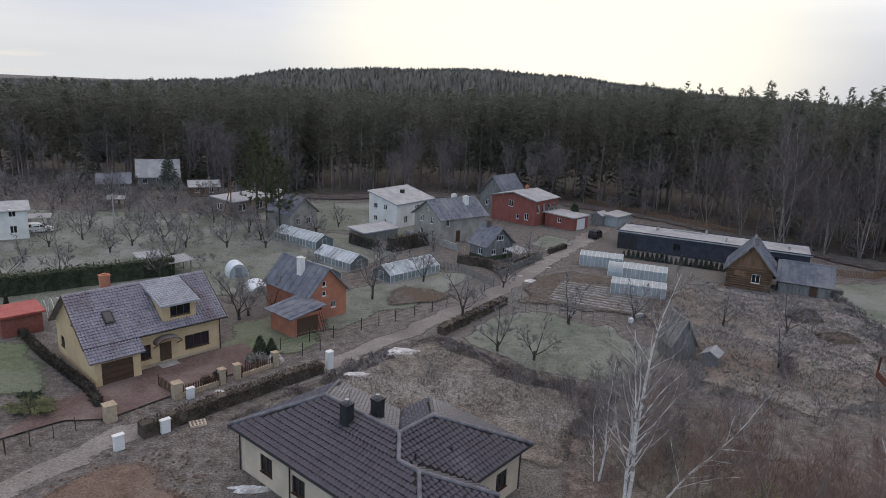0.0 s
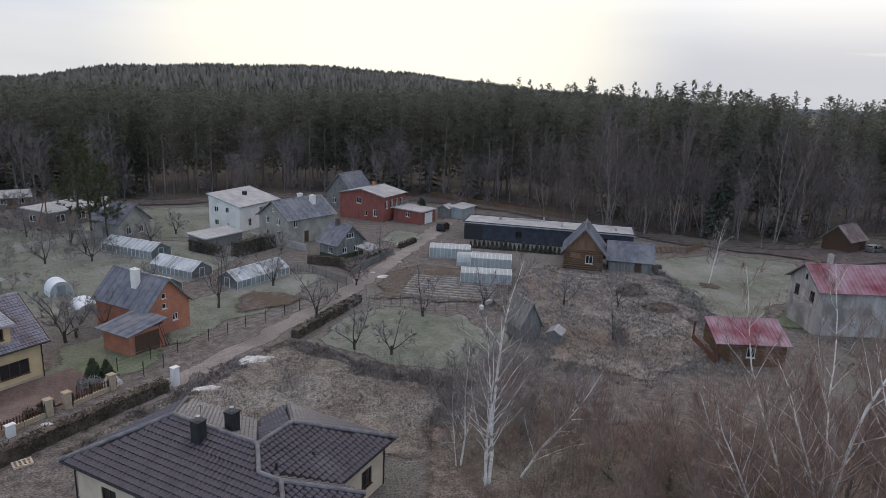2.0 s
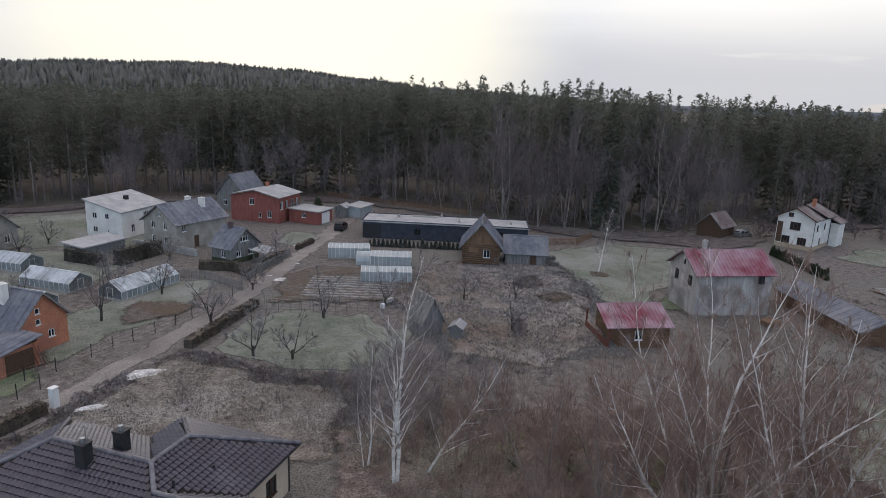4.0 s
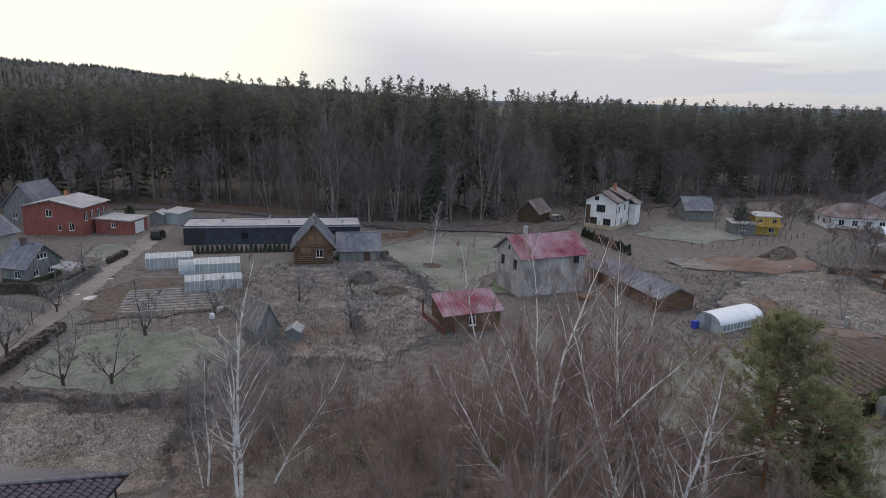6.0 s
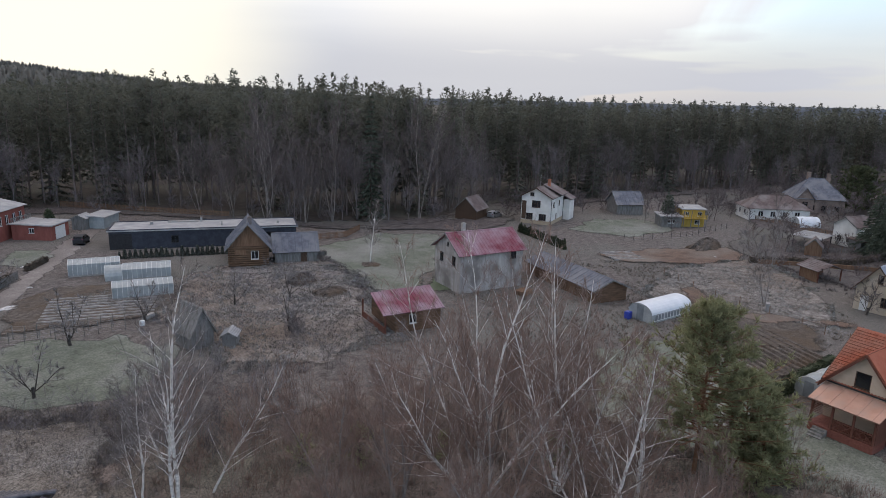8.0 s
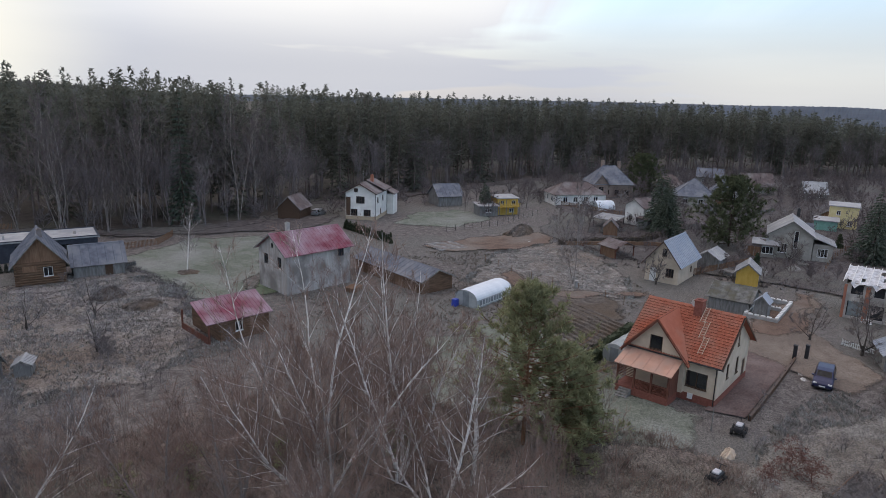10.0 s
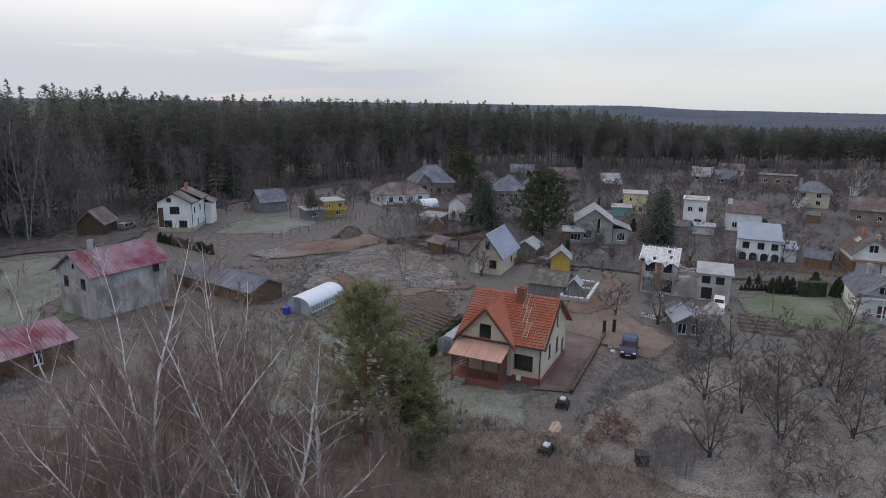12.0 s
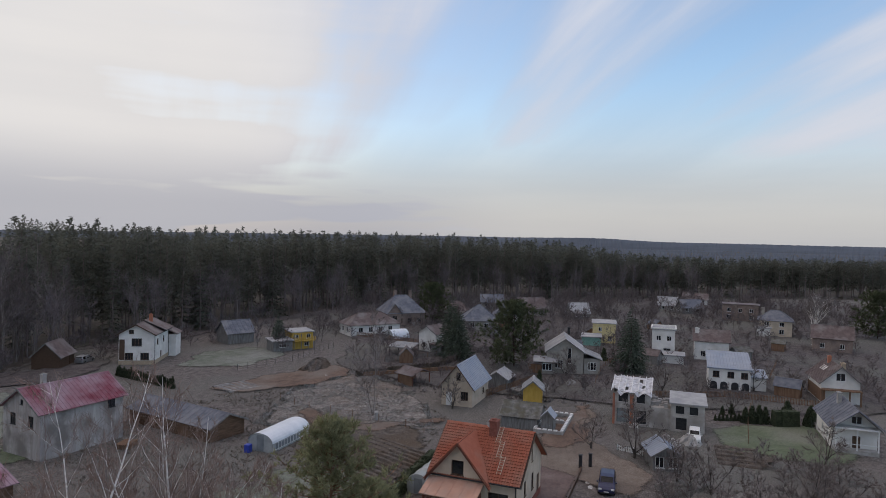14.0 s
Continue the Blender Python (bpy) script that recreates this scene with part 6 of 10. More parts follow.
def joined(templates, places, name):
    """One mesh of many copies: templates are (verts, faces of one size 3 array[, normals]); places are (template, x, y, z, turn, scale, height scale)."""
    vs, fs, ns, base = [], [], [], 0
    for k, x, y, z, a, s, h in places:
        v, f = templates[k][:2]
        c, d = math.cos(a) * s, math.sin(a) * s
        w = np.empty_like(v)
        w[:, 0] = v[:, 0] * c - v[:, 1] * d + x
        w[:, 1] = v[:, 0] * d + v[:, 1] * c + y
        w[:, 2] = v[:, 2] * h + z
        if len(templates[k]) > 2:
            m = templates[k][2]
            e, g = math.cos(a), math.sin(a)
            ns.append(np.stack([m[:, 0] * e - m[:, 1] * g, m[:, 0] * g + m[:, 1] * e, m[:, 2]], axis=1))
        vs.append(w)
        fs.append(f + base)
        base += len(v)
    v, f = np.concatenate(vs), np.concatenate(fs)
    me = bpy.data.meshes.new(name)
    me.vertices.add(len(v))
    me.vertices.foreach_set("co", v.astype(np.float32).ravel())
    me.loops.add(len(f) * 3)
    me.loops.foreach_set("vertex_index", f.astype(np.int32).ravel())
    me.polygons.add(len(f))
    me.polygons.foreach_set("loop_start", np.arange(0, len(f) * 3, 3, dtype=np.int32))
    me.update(calc_edges=True)
    if ns:
        rounded(me, np.concatenate(ns))
    return me


def rounded(me, normals):
    """Leaves shade by the form of their clump, not each by its own tilt."""
    me.polygons.foreach_set("use_smooth", np.ones(len(me.polygons), dtype=bool))
    me.normals_split_custom_set_from_vertices(normals.astype(np.float32))


def faced(v, f, n):
    """Turns each triangle to the side that its clump faces."""
    g = np.cross(v[f[:, 1]] - v[f[:, 0]], v[f[:, 2]] - v[f[:, 0]])
    back = (g * n[f[:, 0]]).sum(axis=1) < 0
    f = f.copy()
    f[back] = f[back][:, ::-1]
    return v, f, n


def arrays(geo):
    tri = []
    for f in geo.f:
        for i in range(1, len(f) - 1):
            tri.append((f[0], f[i], f[i + 1]))
    return np.array(geo.v), np.array(tri)


def pine_template(seed, h=25, crown=0.55, limbs=26, pad=15):
    """A forest pine: bare trunk, flat needle pads on limbs that thin out to an uneven top."""
    p = Plant(seed)
    r = p.r
    ns = []
    lean = Vector((r.uniform(-0.5, 0.5), r.uniform(-0.5, 0.5), 0))
    trunk = [Vector((0, 0, -0.3)) + lean * (i / 6) ** 2 + Vector((0, 0, h * i / 6)) for i in range(7)]
    p.limb(trunk, 0.2, 0.04, 5)
    for i in range(limbs):
        f = (i + r.random()) / limbs
        t = 1 - crown + crown * f
        c = lean * t * t + Vector((0, 0, h * t))
        reach = (0.35 + 2.9 * (1 - f) ** 0.75 * min(1.0, 0.45 + 2.2 * f)) * r.uniform(0.5, 1.25)
        a = i * 2.4 + r.uniform(-0.5, 0.5)
        d = Vector((math.cos(a), math.sin(a), r.uniform(-0.12, 0.2) + 0.5 * f))
        tip = c + d * reach
        p.blade(c, tip - c, 1.0, 0.05, p.wood)
        for u in ((0.5, 1.0) if f < 0.45 else (0.15, 0.55, 0.95)):
            q = c.lerp(tip, u)
            R = 0.5 + 0.3 * reach
            for k in range(pad):
                o = Vector((r.gauss(0, 0.6) * R, r.gauss(0, 0.6) * R, r.gauss(0, 0.3) * R))
                w = (p.rnd() * Vector((1, 1, 0.6)).length * 0.6 + Vector((o.x, o.y, 0.35)) * 0.8).normalized()
                p.blade(q + o, w, r.uniform(0.35, 0.7) * (1.2 - 0.4 * f), r.uniform(0.08, 0.15) * (1.2 - 0.4 * f))
                n = Vector((math.cos(a), math.sin(a), 0)) * 0.6 + Vector((0, 0, 0.75)) + o * (0.35 / R) + p.rnd() * 0.2
                ns += [n.normalized()] * 3
    for i in range(8):
        t = r.uniform(0.2, 1 - crown)
        a = r.uniform(0, 6.3)
        c = lean * t * t + Vector((0, 0, h * t))
        p.limb([c, c + Vector((math.cos(a), math.sin(a), r.uniform(-0.3, 0.2))) * r.uniform(0.5, 1.6)], 0.03, 0.008, 3)
    v, f = arrays(p.leaf)
    p.foliage = faced(v, f, np.array(ns))
    return p


def spruce_template(seed, h=24, spread=3.2, layers=22, per=9):
    p = Plant(seed)
    r = p.r
    p.limb([Vector((0, 0, -0.3)), Vector((0, 0, h * 0.5)), Vector((0, 0, h))], 0.22, 0.02, 6)
    for i in range(layers):
        t = 0.06 + 0.93 * i / layers
        R = spread * (1 - t) ** 0.85 + 0.15
        for k in range(per if t < 0.8 else 5):
            a = k * 6.283 / per + i * 0.7 + r.uniform(-0.25, 0.25)
            R2 = R * r.uniform(0.75, 1.15)
            c = Vector((0, 0, h * t))
            d = Vector((math.cos(a), math.sin(a), -0.28))
            for j in range(8):
                q = c + d * R2 * (0.15 + 0.85 * j / 8)
                w = (d + p.rnd() * 0.6 + Vector((0, 0, -0.25))).normalized()
                p.blade(q, w, 0.35 + R2 * 0.14, 0.10 + R2 * 0.035)
    return p


def bare_template(seed, h=10.0, trunk_h=0.25, spread=0.5, levels=4, kids=4, r0=0.12, droop=0.0, twig=0.012, twigs=5, upright=0.5, first=3):
    """A leafless tree: a trunk that divides into limbs, branches and fine twigs. Twigs go to .leaf."""
    p = Plant(seed)
    r = p.r

    def sliver(a, b, w):
        d = b - a
        s = d.cross(p.rnd()).normalized() * w
        p.leaf.add([tuple(a - s), tuple(a + s), tuple(b)], [(0, 1, 2)])

    def grow(base, d, length, rad, level):
        pts = [base]
        q, w = base, d.copy()
        n = (5 if level == 0 else (4 if level == 1 else (3 if level == 2 else 2))) if r0 >= 0.14 else (3 if level == 0 else 2)
        for i in range(n):
            w = (w + p.rnd() * (0.18 if level else 0.08) + Vector((0, 0, upright * 0.12 if level < 3 else -droop))).normalized()
            q = q + w * length / n
            pts.append(q)
        if level >= 3 or level >= levels:
            k = max(rad, twig)
            sliver(pts[0], pts[0].lerp(pts[1], 1.25), k)
            sliver(pts[1], pts[-1], k * 0.75)
            if level >= levels:
                return
        else:
            p.limb(pts, rad, rad * 0.45, (7 if level == 0 else (5 if level == 1 else 3)) if r0 >= 0.14 else 3)
        m = kids if level else kids + first
        for i in range(m):
            t = (trunk_h + (1 - trunk_h) * (i + r.random()) / m) if level == 0 else r.uniform(0.25, 1.0)
            k = min(int(t * n), n - 1)
            c = pts[k].lerp(pts[k + 1], t * n - k)
            a = i * 2.4 + r.uniform(-0.5, 0.5)
            side = w.orthogonal().normalized()
            side.rotate(Matrix.Rotation(a, 3, w))
            e = (w * (1 - spread) + side * spread * r.uniform(0.7, 1.3)).normalized()
            grow(c, e, length * r.uniform(0.42, 0.68) * (1.15 - 0.4 * t), max(rad * 0.5 * (1.1 - 0.5 * t), twig), level + 1)
        if level >= levels - 2 and level > 0:
            for i in range(twigs):
                c = pts[r.randrange(1, len(pts))]
                e = (w + p.rnd() * 0.9 + Vector((0, 0, -droop * 2))).normalized()
                ln = length * r.uniform(0.3, 0.6)
                sliver(c, c + e * ln + Vector((0, 0, -droop * ln)), twig * 0.9)

    grow(Vector((0, 0, -0.15)), Vector((r.uniform(-0.06, 0.06), r.uniform(-0.06, 0.06), 1)).normalized(), h * 0.72, r0, 0)
    return p


def in_poly(x, y, poly):
    k = False
    for (x0, y0), (x1, y1) in zip(poly, poly[1:] + poly[:1]):
        if (y0 > y) != (y1 > y) and x < (x1 - x0) * (y - y0) / (y1 - y0) + x0:
            k = not k
    return k


# the edge of the wood, from the far side of the orchards round to the far side of the village
EDGE = [(-330, 120), (-170, 150), (-98, 153), (-67, 159), (-40, 154), (-25, 156), (-8, 166), (10, 168), (32, 162), (48, 150), (56, 140), (64, 128), (72, 116), (84, 108),
        (96, 104), (112, 108), (126, 107), (146, 102), (170, 98), (196, 94), (218, 86), (242, 72), (262, 52), (283, 24), (300, -8), (322, -50), (345, -100), (366, -190)]
WOOD = EDGE + [(450, -280), (900, -500), (1200, 0), (1000, 900), (0, 1400), (-900, 1000), (-700, 250)]
patch("forest_floor", [(x * 0.985, y * 0.985) for x, y in EDGE] + [(2300, -1500), (2600, 0), (1900, 1900), (0, 2600), (-1600, 1600), (-1500, 500)], "forest_floor",
      "dark needle-covered forest floor", "ground", amount=1.0, soft=0)


def coned(p):
    """The blades of a spruce, shaded as one cone."""
    v, f = arrays(p.leaf)
    n = np.stack([v[:, 0], v[:, 1], np.full(len(v), 0.9)], axis=1)
    n += np.random.default_rng(len(v)).normal(0, 0.35, n.shape)
    return faced(v, f, n / np.linalg.norm(n, axis=1)[:, None])


def forest():
    rng = random.Random(5)
    pines = [pine_template(s, 24 + s % 3, 0.58 + 0.07 * (s % 4)) for s in range(7)]
    spr = [spruce_template(s, 23, 2.8 + 0.3 * (s % 3), 18, 8) for s in range(3)]
    wood = [arrays(p.wood) for p in pines] + [arrays(p.wood) for p in spr]
    leaf = [p.foliage for p in pines] + [coned(p) for p in spr]
    near, far = [], []
    # distance to the edge
    seg = [(Vector((*a, 0)), Vector((*b, 0))) for a, b in zip(EDGE, EDGE[1:])]

    def depth(x, y):
        q, best = Vector((x, y, 0)), 1e9
        for a, b in seg:
            d = b - a
            t = min(1, max(0, (q - a).dot(d) / d.length_squared))
            best = min(best, (a + d * t - q).length)
        return best

    step = 3.9
    for i in range(int(720 / step)):
        for j in range(int(420 / step)):
            px, py = -345 + i * step + rng.uniform(-1.9, 1.9), -205 + j * step + rng.uniform(-1.9, 1.9)
            az = math.degrees(math.atan2(-px, py))
            if not (-116 < az < 39) or not in_poly(px, py, WOOD):
                continue
            ds = depth(px, py)
            if ds > 14 or (ds < 3 and rng.random() < 0.45) or (-50 < az < -21 and ds < 9 and rng.random() < 0.8):
                continue
            k = rng.randrange(7) if rng.random() < 0.88 else 7 + rng.randrange(3)
            s = rng.uniform(0.84, 1.06)
            near.append((k, px, py, 0, rng.uniform(0, 6.3), s * rng.uniform(1.05, 1.4), s * tall(px, py)))
    # the wood behind, thinner in detail
    rims = sorted((math.degrees(math.atan2(-x, y)), math.hypot(x, y)) for x, y in EDGE)
    for i in range(2700):
        az = rng.uniform(-118, 40)
        rim = float(np.interp(az, [k[0] for k in rims], [k[1] for k in rims]))
        r = rim + 9 + 330 * rng.random() ** 1.9
        px, py = -r * math.sin(math.radians(az)), r * math.cos(math.radians(az))
        if not in_poly(px, py, WOOD):
            continue
        if depth(px, py) > 10:
            s = rng.uniform(0.85, 1.12)
            far.append((rng.randrange(3), px, py, 0, rng.uniform(0, 6.3), s * (1.15 + r / 600), s * tall(px, py)))
    return near, wood, leaf, far


CANOPY = ((60, -1.1), (34, -1.05), (26, -0.6), (20, -0.45), (4, -0.4), (-10, 0.35), (-19, 0.8), (-30, 1.15), (-36, 1.0), (-45, 0.6), (-55, 0.15), (-70, 0.2), (-84, -0.0),
          (-88, -0.3), (-92, -0.75), (-96, -1.3), (-106, -1.1), (-125, -0.9))


def tall(x, y):
    """How high the wood stands against its usual 25 m: it sinks towards both far ends, where the land falls."""
    a, r = math.degrees(math.atan2(-x, y)), math.hypot(x, y)
    e = float(np.interp(-a, [-k[0] for k in CANOPY], [k[1] for k in CANOPY]))
    return min(1.15, max(0.42, (26.1 + r * math.tan(math.radians(e))) / 27.0))


near, wood, leaf, far = forest()
ob = new("pine_wood_trunks", joined(wood, near, "pine_wood_trunks"))
ob.data.materials.append(M["wood_trunks"])
tagged(ob, "slim reddish-brown pine trunks at the edge of the wood", "forest", kind="stuff")
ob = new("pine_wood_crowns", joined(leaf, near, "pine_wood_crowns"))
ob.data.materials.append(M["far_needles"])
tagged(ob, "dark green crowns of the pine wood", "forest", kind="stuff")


def far_tree(seed, h=24, n=70, low=0.3):
    """A distant crown: ragged layers of broad blades round a stem."""
    p = Plant(seed)
    r = p.r
    ns = []
    for i in range(n):
        t = low + (1 - low) * r.random() ** 0.8
        f = (t - low) / (1 - low)
        R = 3.2 * (1 - f) ** 0.7 * min(1.0, 0.5 + 2 * f) * r.uniform(0.3, 1.0)
        a = r.uniform(0, 6.283)
        q = Vector((R * math.cos(a), R * math.sin(a), h * t))
        p.blade(q, (p.rnd() + Vector((0, 0, 0.5))).normalized(), r.uniform(0.5, 1.0) * (1.4 - 0.6 * f), r.uniform(0.14, 0.26) * (1.4 - 0.6 * f))
        ns += [(Vector((math.cos(a), math.sin(a), 0.7)) + p.rnd() * 0.35).normalized()] * 3
    v, f = arrays(p.leaf)
    return faced(v, f, np.array(ns))


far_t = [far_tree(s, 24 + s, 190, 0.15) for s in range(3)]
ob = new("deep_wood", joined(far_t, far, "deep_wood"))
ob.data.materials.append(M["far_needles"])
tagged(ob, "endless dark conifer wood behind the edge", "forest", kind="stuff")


# ---- far hills under wood ----
def hill(name, label, r0, r1, profile, az0, az1, n_trees, seed, material):
    """A long rise: its crest seen from the village goes by `profile` in degrees over the level; slopes planted with spiky tree tops."""
    r = random.Random(seed)

    def crest(az):
        for (a, e), (b, f) in zip(profile, profile[1:]):
            if b <= az <= a:
                t = (a - az) / (a - b)
                t = t * t * (3 - 2 * t)
                return e + (f - e) * t
        return profile[0][1] if az > profile[0][0] else profile[-1][1]

    g = Geo()
    n, m = (700, 24) if n_trees else (1300, 8)
    rm = (r0 + r1) / 2
    for i in range(n + 1):
        az = az0 + (az1 - az0) * i / n
        top = 26 + rm * math.tan(math.radians(crest(az))) - 8
        for j in range(m + 1):
            t = j / m
            rr = r0 + (r1 - r0) * t
            z = max(0.0, top) * math.sin(math.pi * t) ** 1.2 - 0.5 + r.uniform(0, 7 if n_trees else 2.5)
            g.v.append((-rr * math.sin(math.radians(az)), rr * math.cos(math.radians(az)), z))
    for i in range(n):
        for j in range(m):
            a = i * (m + 1) + j
            g.f.append((a, a + 1, a + m + 2, a + m + 1))
    base = solid(name, g, material, label=label, category="hill", kind="structure")
    if not n_trees:
        return
    places = []
    for i in range(n_trees):
        az = r.uniform(az0, az1)
        t = min(0.54, max(0.4, r.gauss(0.49, 0.025)))
        rr = r0 + (r1 - r0) * t
        top = 26 + rm * math.tan(math.radians(crest(az))) - 8
        z = max(0.0, top) * math.sin(math.pi * t) ** 1.2 - 1
        s = r.uniform(0.6, 1.0)
        places.append((r.randrange(4), -rr * math.sin(math.radians(az)), rr * math.cos(math.radians(az)), z, r.uniform(0, 6.3), s * 1.2 * (rm / 1000) ** 0.5, s * (0.5 if rm < 2000 else 0.28)))
    ob = new(name + "_trees", joined(hill_t, places, name + "_trees"))
    ob.data.materials.append(M[material])
    tagged(ob, "conifer tops on the far hill", "forest", kind="stuff")


def far_spire(seed):
    """A far conifer: three ragged skirts of boughs one over another."""
    p, g = Plant(seed), Geo()
    h = p.r.uniform(20, 27)
    for k in range(3):
        z0, z1, R = h * 0.26 * k, h * (0.5 + 0.25 * k), 4.2 * (1 - 0.28 * k)
        g.add([(R * p.r.uniform(0.7, 1.2) * math.cos(i * 1.257), R * p.r.uniform(0.7, 1.2) * math.sin(i * 1.257), z0 * p.r.uniform(0.8, 1.1)) for i in range(5)] + [(0, 0, z1)], [(i, (i + 1) % 5, 5) for i in range(5)])
    return arrays(g)


hill_t = [far_spire(40 + s) for s in range(4)]
hill("hill", "long wooded hill beyond the forest", 760, 1300, [(60, -0.6), (34, -0.7), (27, -0.5), (20, -0.1), (12, 1.15), (4.5, 1.55), (-3, 1.8), (-10, 1.6), (-16, 1.05), (-24, 0.5), (-40, -0.2)], 42, -40, 3200, 21, "hill_wood")
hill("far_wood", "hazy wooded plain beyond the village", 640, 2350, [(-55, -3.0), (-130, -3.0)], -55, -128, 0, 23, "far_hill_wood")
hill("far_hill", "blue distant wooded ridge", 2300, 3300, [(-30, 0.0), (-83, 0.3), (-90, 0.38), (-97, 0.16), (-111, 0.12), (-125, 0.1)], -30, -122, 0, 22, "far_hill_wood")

# ---- ground covers of the plots ----
patch("lawn_orchard", [(-75, 70), (-50, 62), (-36, 70), (-24, 76), (-10, 90), (-6, 100), (-14, 112), (-30, 118), (-50, 126), (-80, 122), (-95, 100)], "lawn", "frosted lawn under the orchard trees")
patch("lawn_upper", [(-30, 118), (-14, 112), (-6, 103), (4, 112), (10, 124), (-2, 138), (-20, 146), (-44, 140), (-50, 126)], "lawn", "frosted grass round the upper houses")
patch("lawn_track", [(19, 104), (26, 116), (20, 122), (14, 112)], "lawn", "frosted grass strip beside the upper track")
patch("lawn_roadside", [(-11.5, 64), (-3, 73), (4, 83), (7, 90), (-1, 92), (-10, 84), (-18, 74)], "lawn", "frosted lawn beside the track")
patch("lawn_plot", [(2.5, 65), (7, 73), (13, 76), (21, 70), (24, 63), (16, 55), (9, 57)], "lawn", "pale green lawn of an open plot", soft=1.0)
patch("lawn_back", [(57, 95), (75, 98), (86, 90), (78, 78), (66, 70), (56, 62), (51, 66), (54, 78)], "lawn", "frosted lawn behind the tall block house")
patch("lawn_by_pine", [(44, 30), (56, 36), (66, 34), (68, 22), (60, 14), (52, 8), (46, 10), (44, 20)], "lawn", "frosted lawn round the pine")
patch("lawn_front", [(57, 13), (55.5, 5), (49, 5), (44, 8), (46, 13), (53, 16)], "lawn", "frosted lawn before the orange-roofed house")
patch("lawn_white_house", [(110, 78), (124, 82), (134, 76), (137, 66), (128, 62), (112, 64)], "lawn", "frosted lawn before the white house")
patch("lawn_green", [(-46, 60), (-40.5, 60), (-33, 52.5), (-31.3, 49.0), (-33, 47.2), (-42, 44), (-75, 44), (-75, 60)], "green", "green lawn beside the yellow house")
patch("lawn_strip", [(-22, 58), (-14.8, 57), (-9.8, 62), (-17, 71), (-23, 66)], "green", "green lawn between the houses")
patch("lawn_far_right", [(97, -16), (103, -32), (92, -38), (82, -30), (84, -17)], "green", "green lawn beyond the vegetable beds")
patch("lawn_small", [(58, 66), (66, 70), (64, 60), (54, 62)], "green", "greener patch of grass")
patch("weeds_field", [(22, 86), (38, 92), (56, 90), (54, 76), (50, 66), (44, 54), (34, 50), (24, 56), (27, 68)], "rough_grass", "frost-white tussocks of rough grass")
patch("rough_field", [(80, 44), (100, 48), (118, 42), (110, 32), (98, 24), (86, 20), (78, 34)], "rough_grass", "frost-white rough grass field")
patch("weeds_front", [(-16, 48), (-8, 56), (0, 66), (6, 58), (14, 52), (10, 40), (-4, 46), (-12, 44)], "dry", "dry frosted grass round the dark-roofed house")
patch("dirt_mound", [(-24.5, 36.5), (-22, 40.6), (-18.5, 39.8), (-16.5, 37.5), (-14, 35), (-14, 28), (-26, 28)], "dirt", "bare brown earth beside the track")
patch("yard_paving", [(-30.5, 47.5), (-28, 50.5), (-25.8, 54.0), (-23.5, 57), (-19.5, 61), (-15.5, 57), (-19.4, 52.4), (-25.0, 45), (-28, 44.5), (-31.5, 41)], "paving", "reddish block paving of the yard", "paving", amount=0.05, soft=0)
patch("drive_paving", [(56.6, 6.2), (57.0, 3.0), (75, 0.2), (76, 4.8), (66, 5.6)], "paving", "red block paving of the drive", "paving", amount=0.05, soft=0)
patch("sandy_yard", [(75, 8), (84, 6), (100, 2), (104, -2), (98, -3), (88, 0), (82, -5), (74, -9), (66, -6), (70, 0)], "yard_earth", "sandy brown yard and track")
patch("dirt_yard", [(89.1, 5.7), (102.5, 1.5), (106.4, -1.9), (91.8, -1.4), (79.2, 1.4), (79.2, 5.2)], "dirt", "bare reddish earth beside the foundation")
patch("sandy_path", [(38, 92), (48, 86), (50, 80), (44, 82), (36, 90)], "road", "trodden sandy path")
patch("soil_plot", [(13, 91), (21, 96), (25, 92), (35, 87), (30, 77), (22, 74), (9, 78)], "soil", "frozen vegetable plot with frosted rows")
patch("soil_garden", [(-8, 80), (-3, 85), (4, 80), (0, 75), (-7, 74)], "soil", "dug garden bed beside the track")
patch("soil_field", [(81, 36), (86, 22), (76, 18), (69, 24), (70, 34)], "soil", "ploughed dark field strip")
patch("soil_beds", [(80, -17), (88, -17.5), (87, -24), (79, -23)], "soil", "dark vegetable beds of a garden")
patch("dirt_site", [(95, 62), (104, 60), (122, 50), (118, 42), (104, 44), (94, 54)], "dirt", "brown levelled earth of a building site")
patch("dirt_track", [(92, 43), (80, 38), (73, 39), (72, 36), (76, 33), (86, 19.5), (92, 18), (84, 32)], "dirt", "brown field track")
patch("wood_margin", [(55, 128), (84, 105), (100, 100), (110, 108), (126, 110), (122, 98), (104, 88), (92, 86), (84, 94), (70, 104)], "gardens", "brown leaf litter at the wood's edge")
patch("wood_verge", [(x * 0.99, y * 0.99) for x, y in EDGE[2:21]] + [(x * 0.935, y * 0.935) for x, y in EDGE[20:1:-1]], "gardens", "brown litter along the wood's foot", soft=1.5)
patch("thicket_ground", [(10, 46), (20, 50), (27, 44), (37, 42), (45, 34), (44, 20), (50, 6), (46, -12), (30, -20), (10, -10), (2, 20), (8, 38)], "thicket", "brown dead grass and leaf litter under the birches")
patch("weeds_right", [(44, 4), (56, 1), (64, -5), (72, -12), (74, -26), (60, -36), (40, -24)], "dry", "dry frosted weeds of an orchard")
patch("village_ground", [(120, 50), (150, 56), (200, 88), (245, 82), (268, 56), (282, 26), (297, -12), (314, -60), (326, -120), (200, -125), (125, -70), (108, -40), (104, -8), (106, 20), (112, 36)], "gardens", "brown winter gardens of the village")


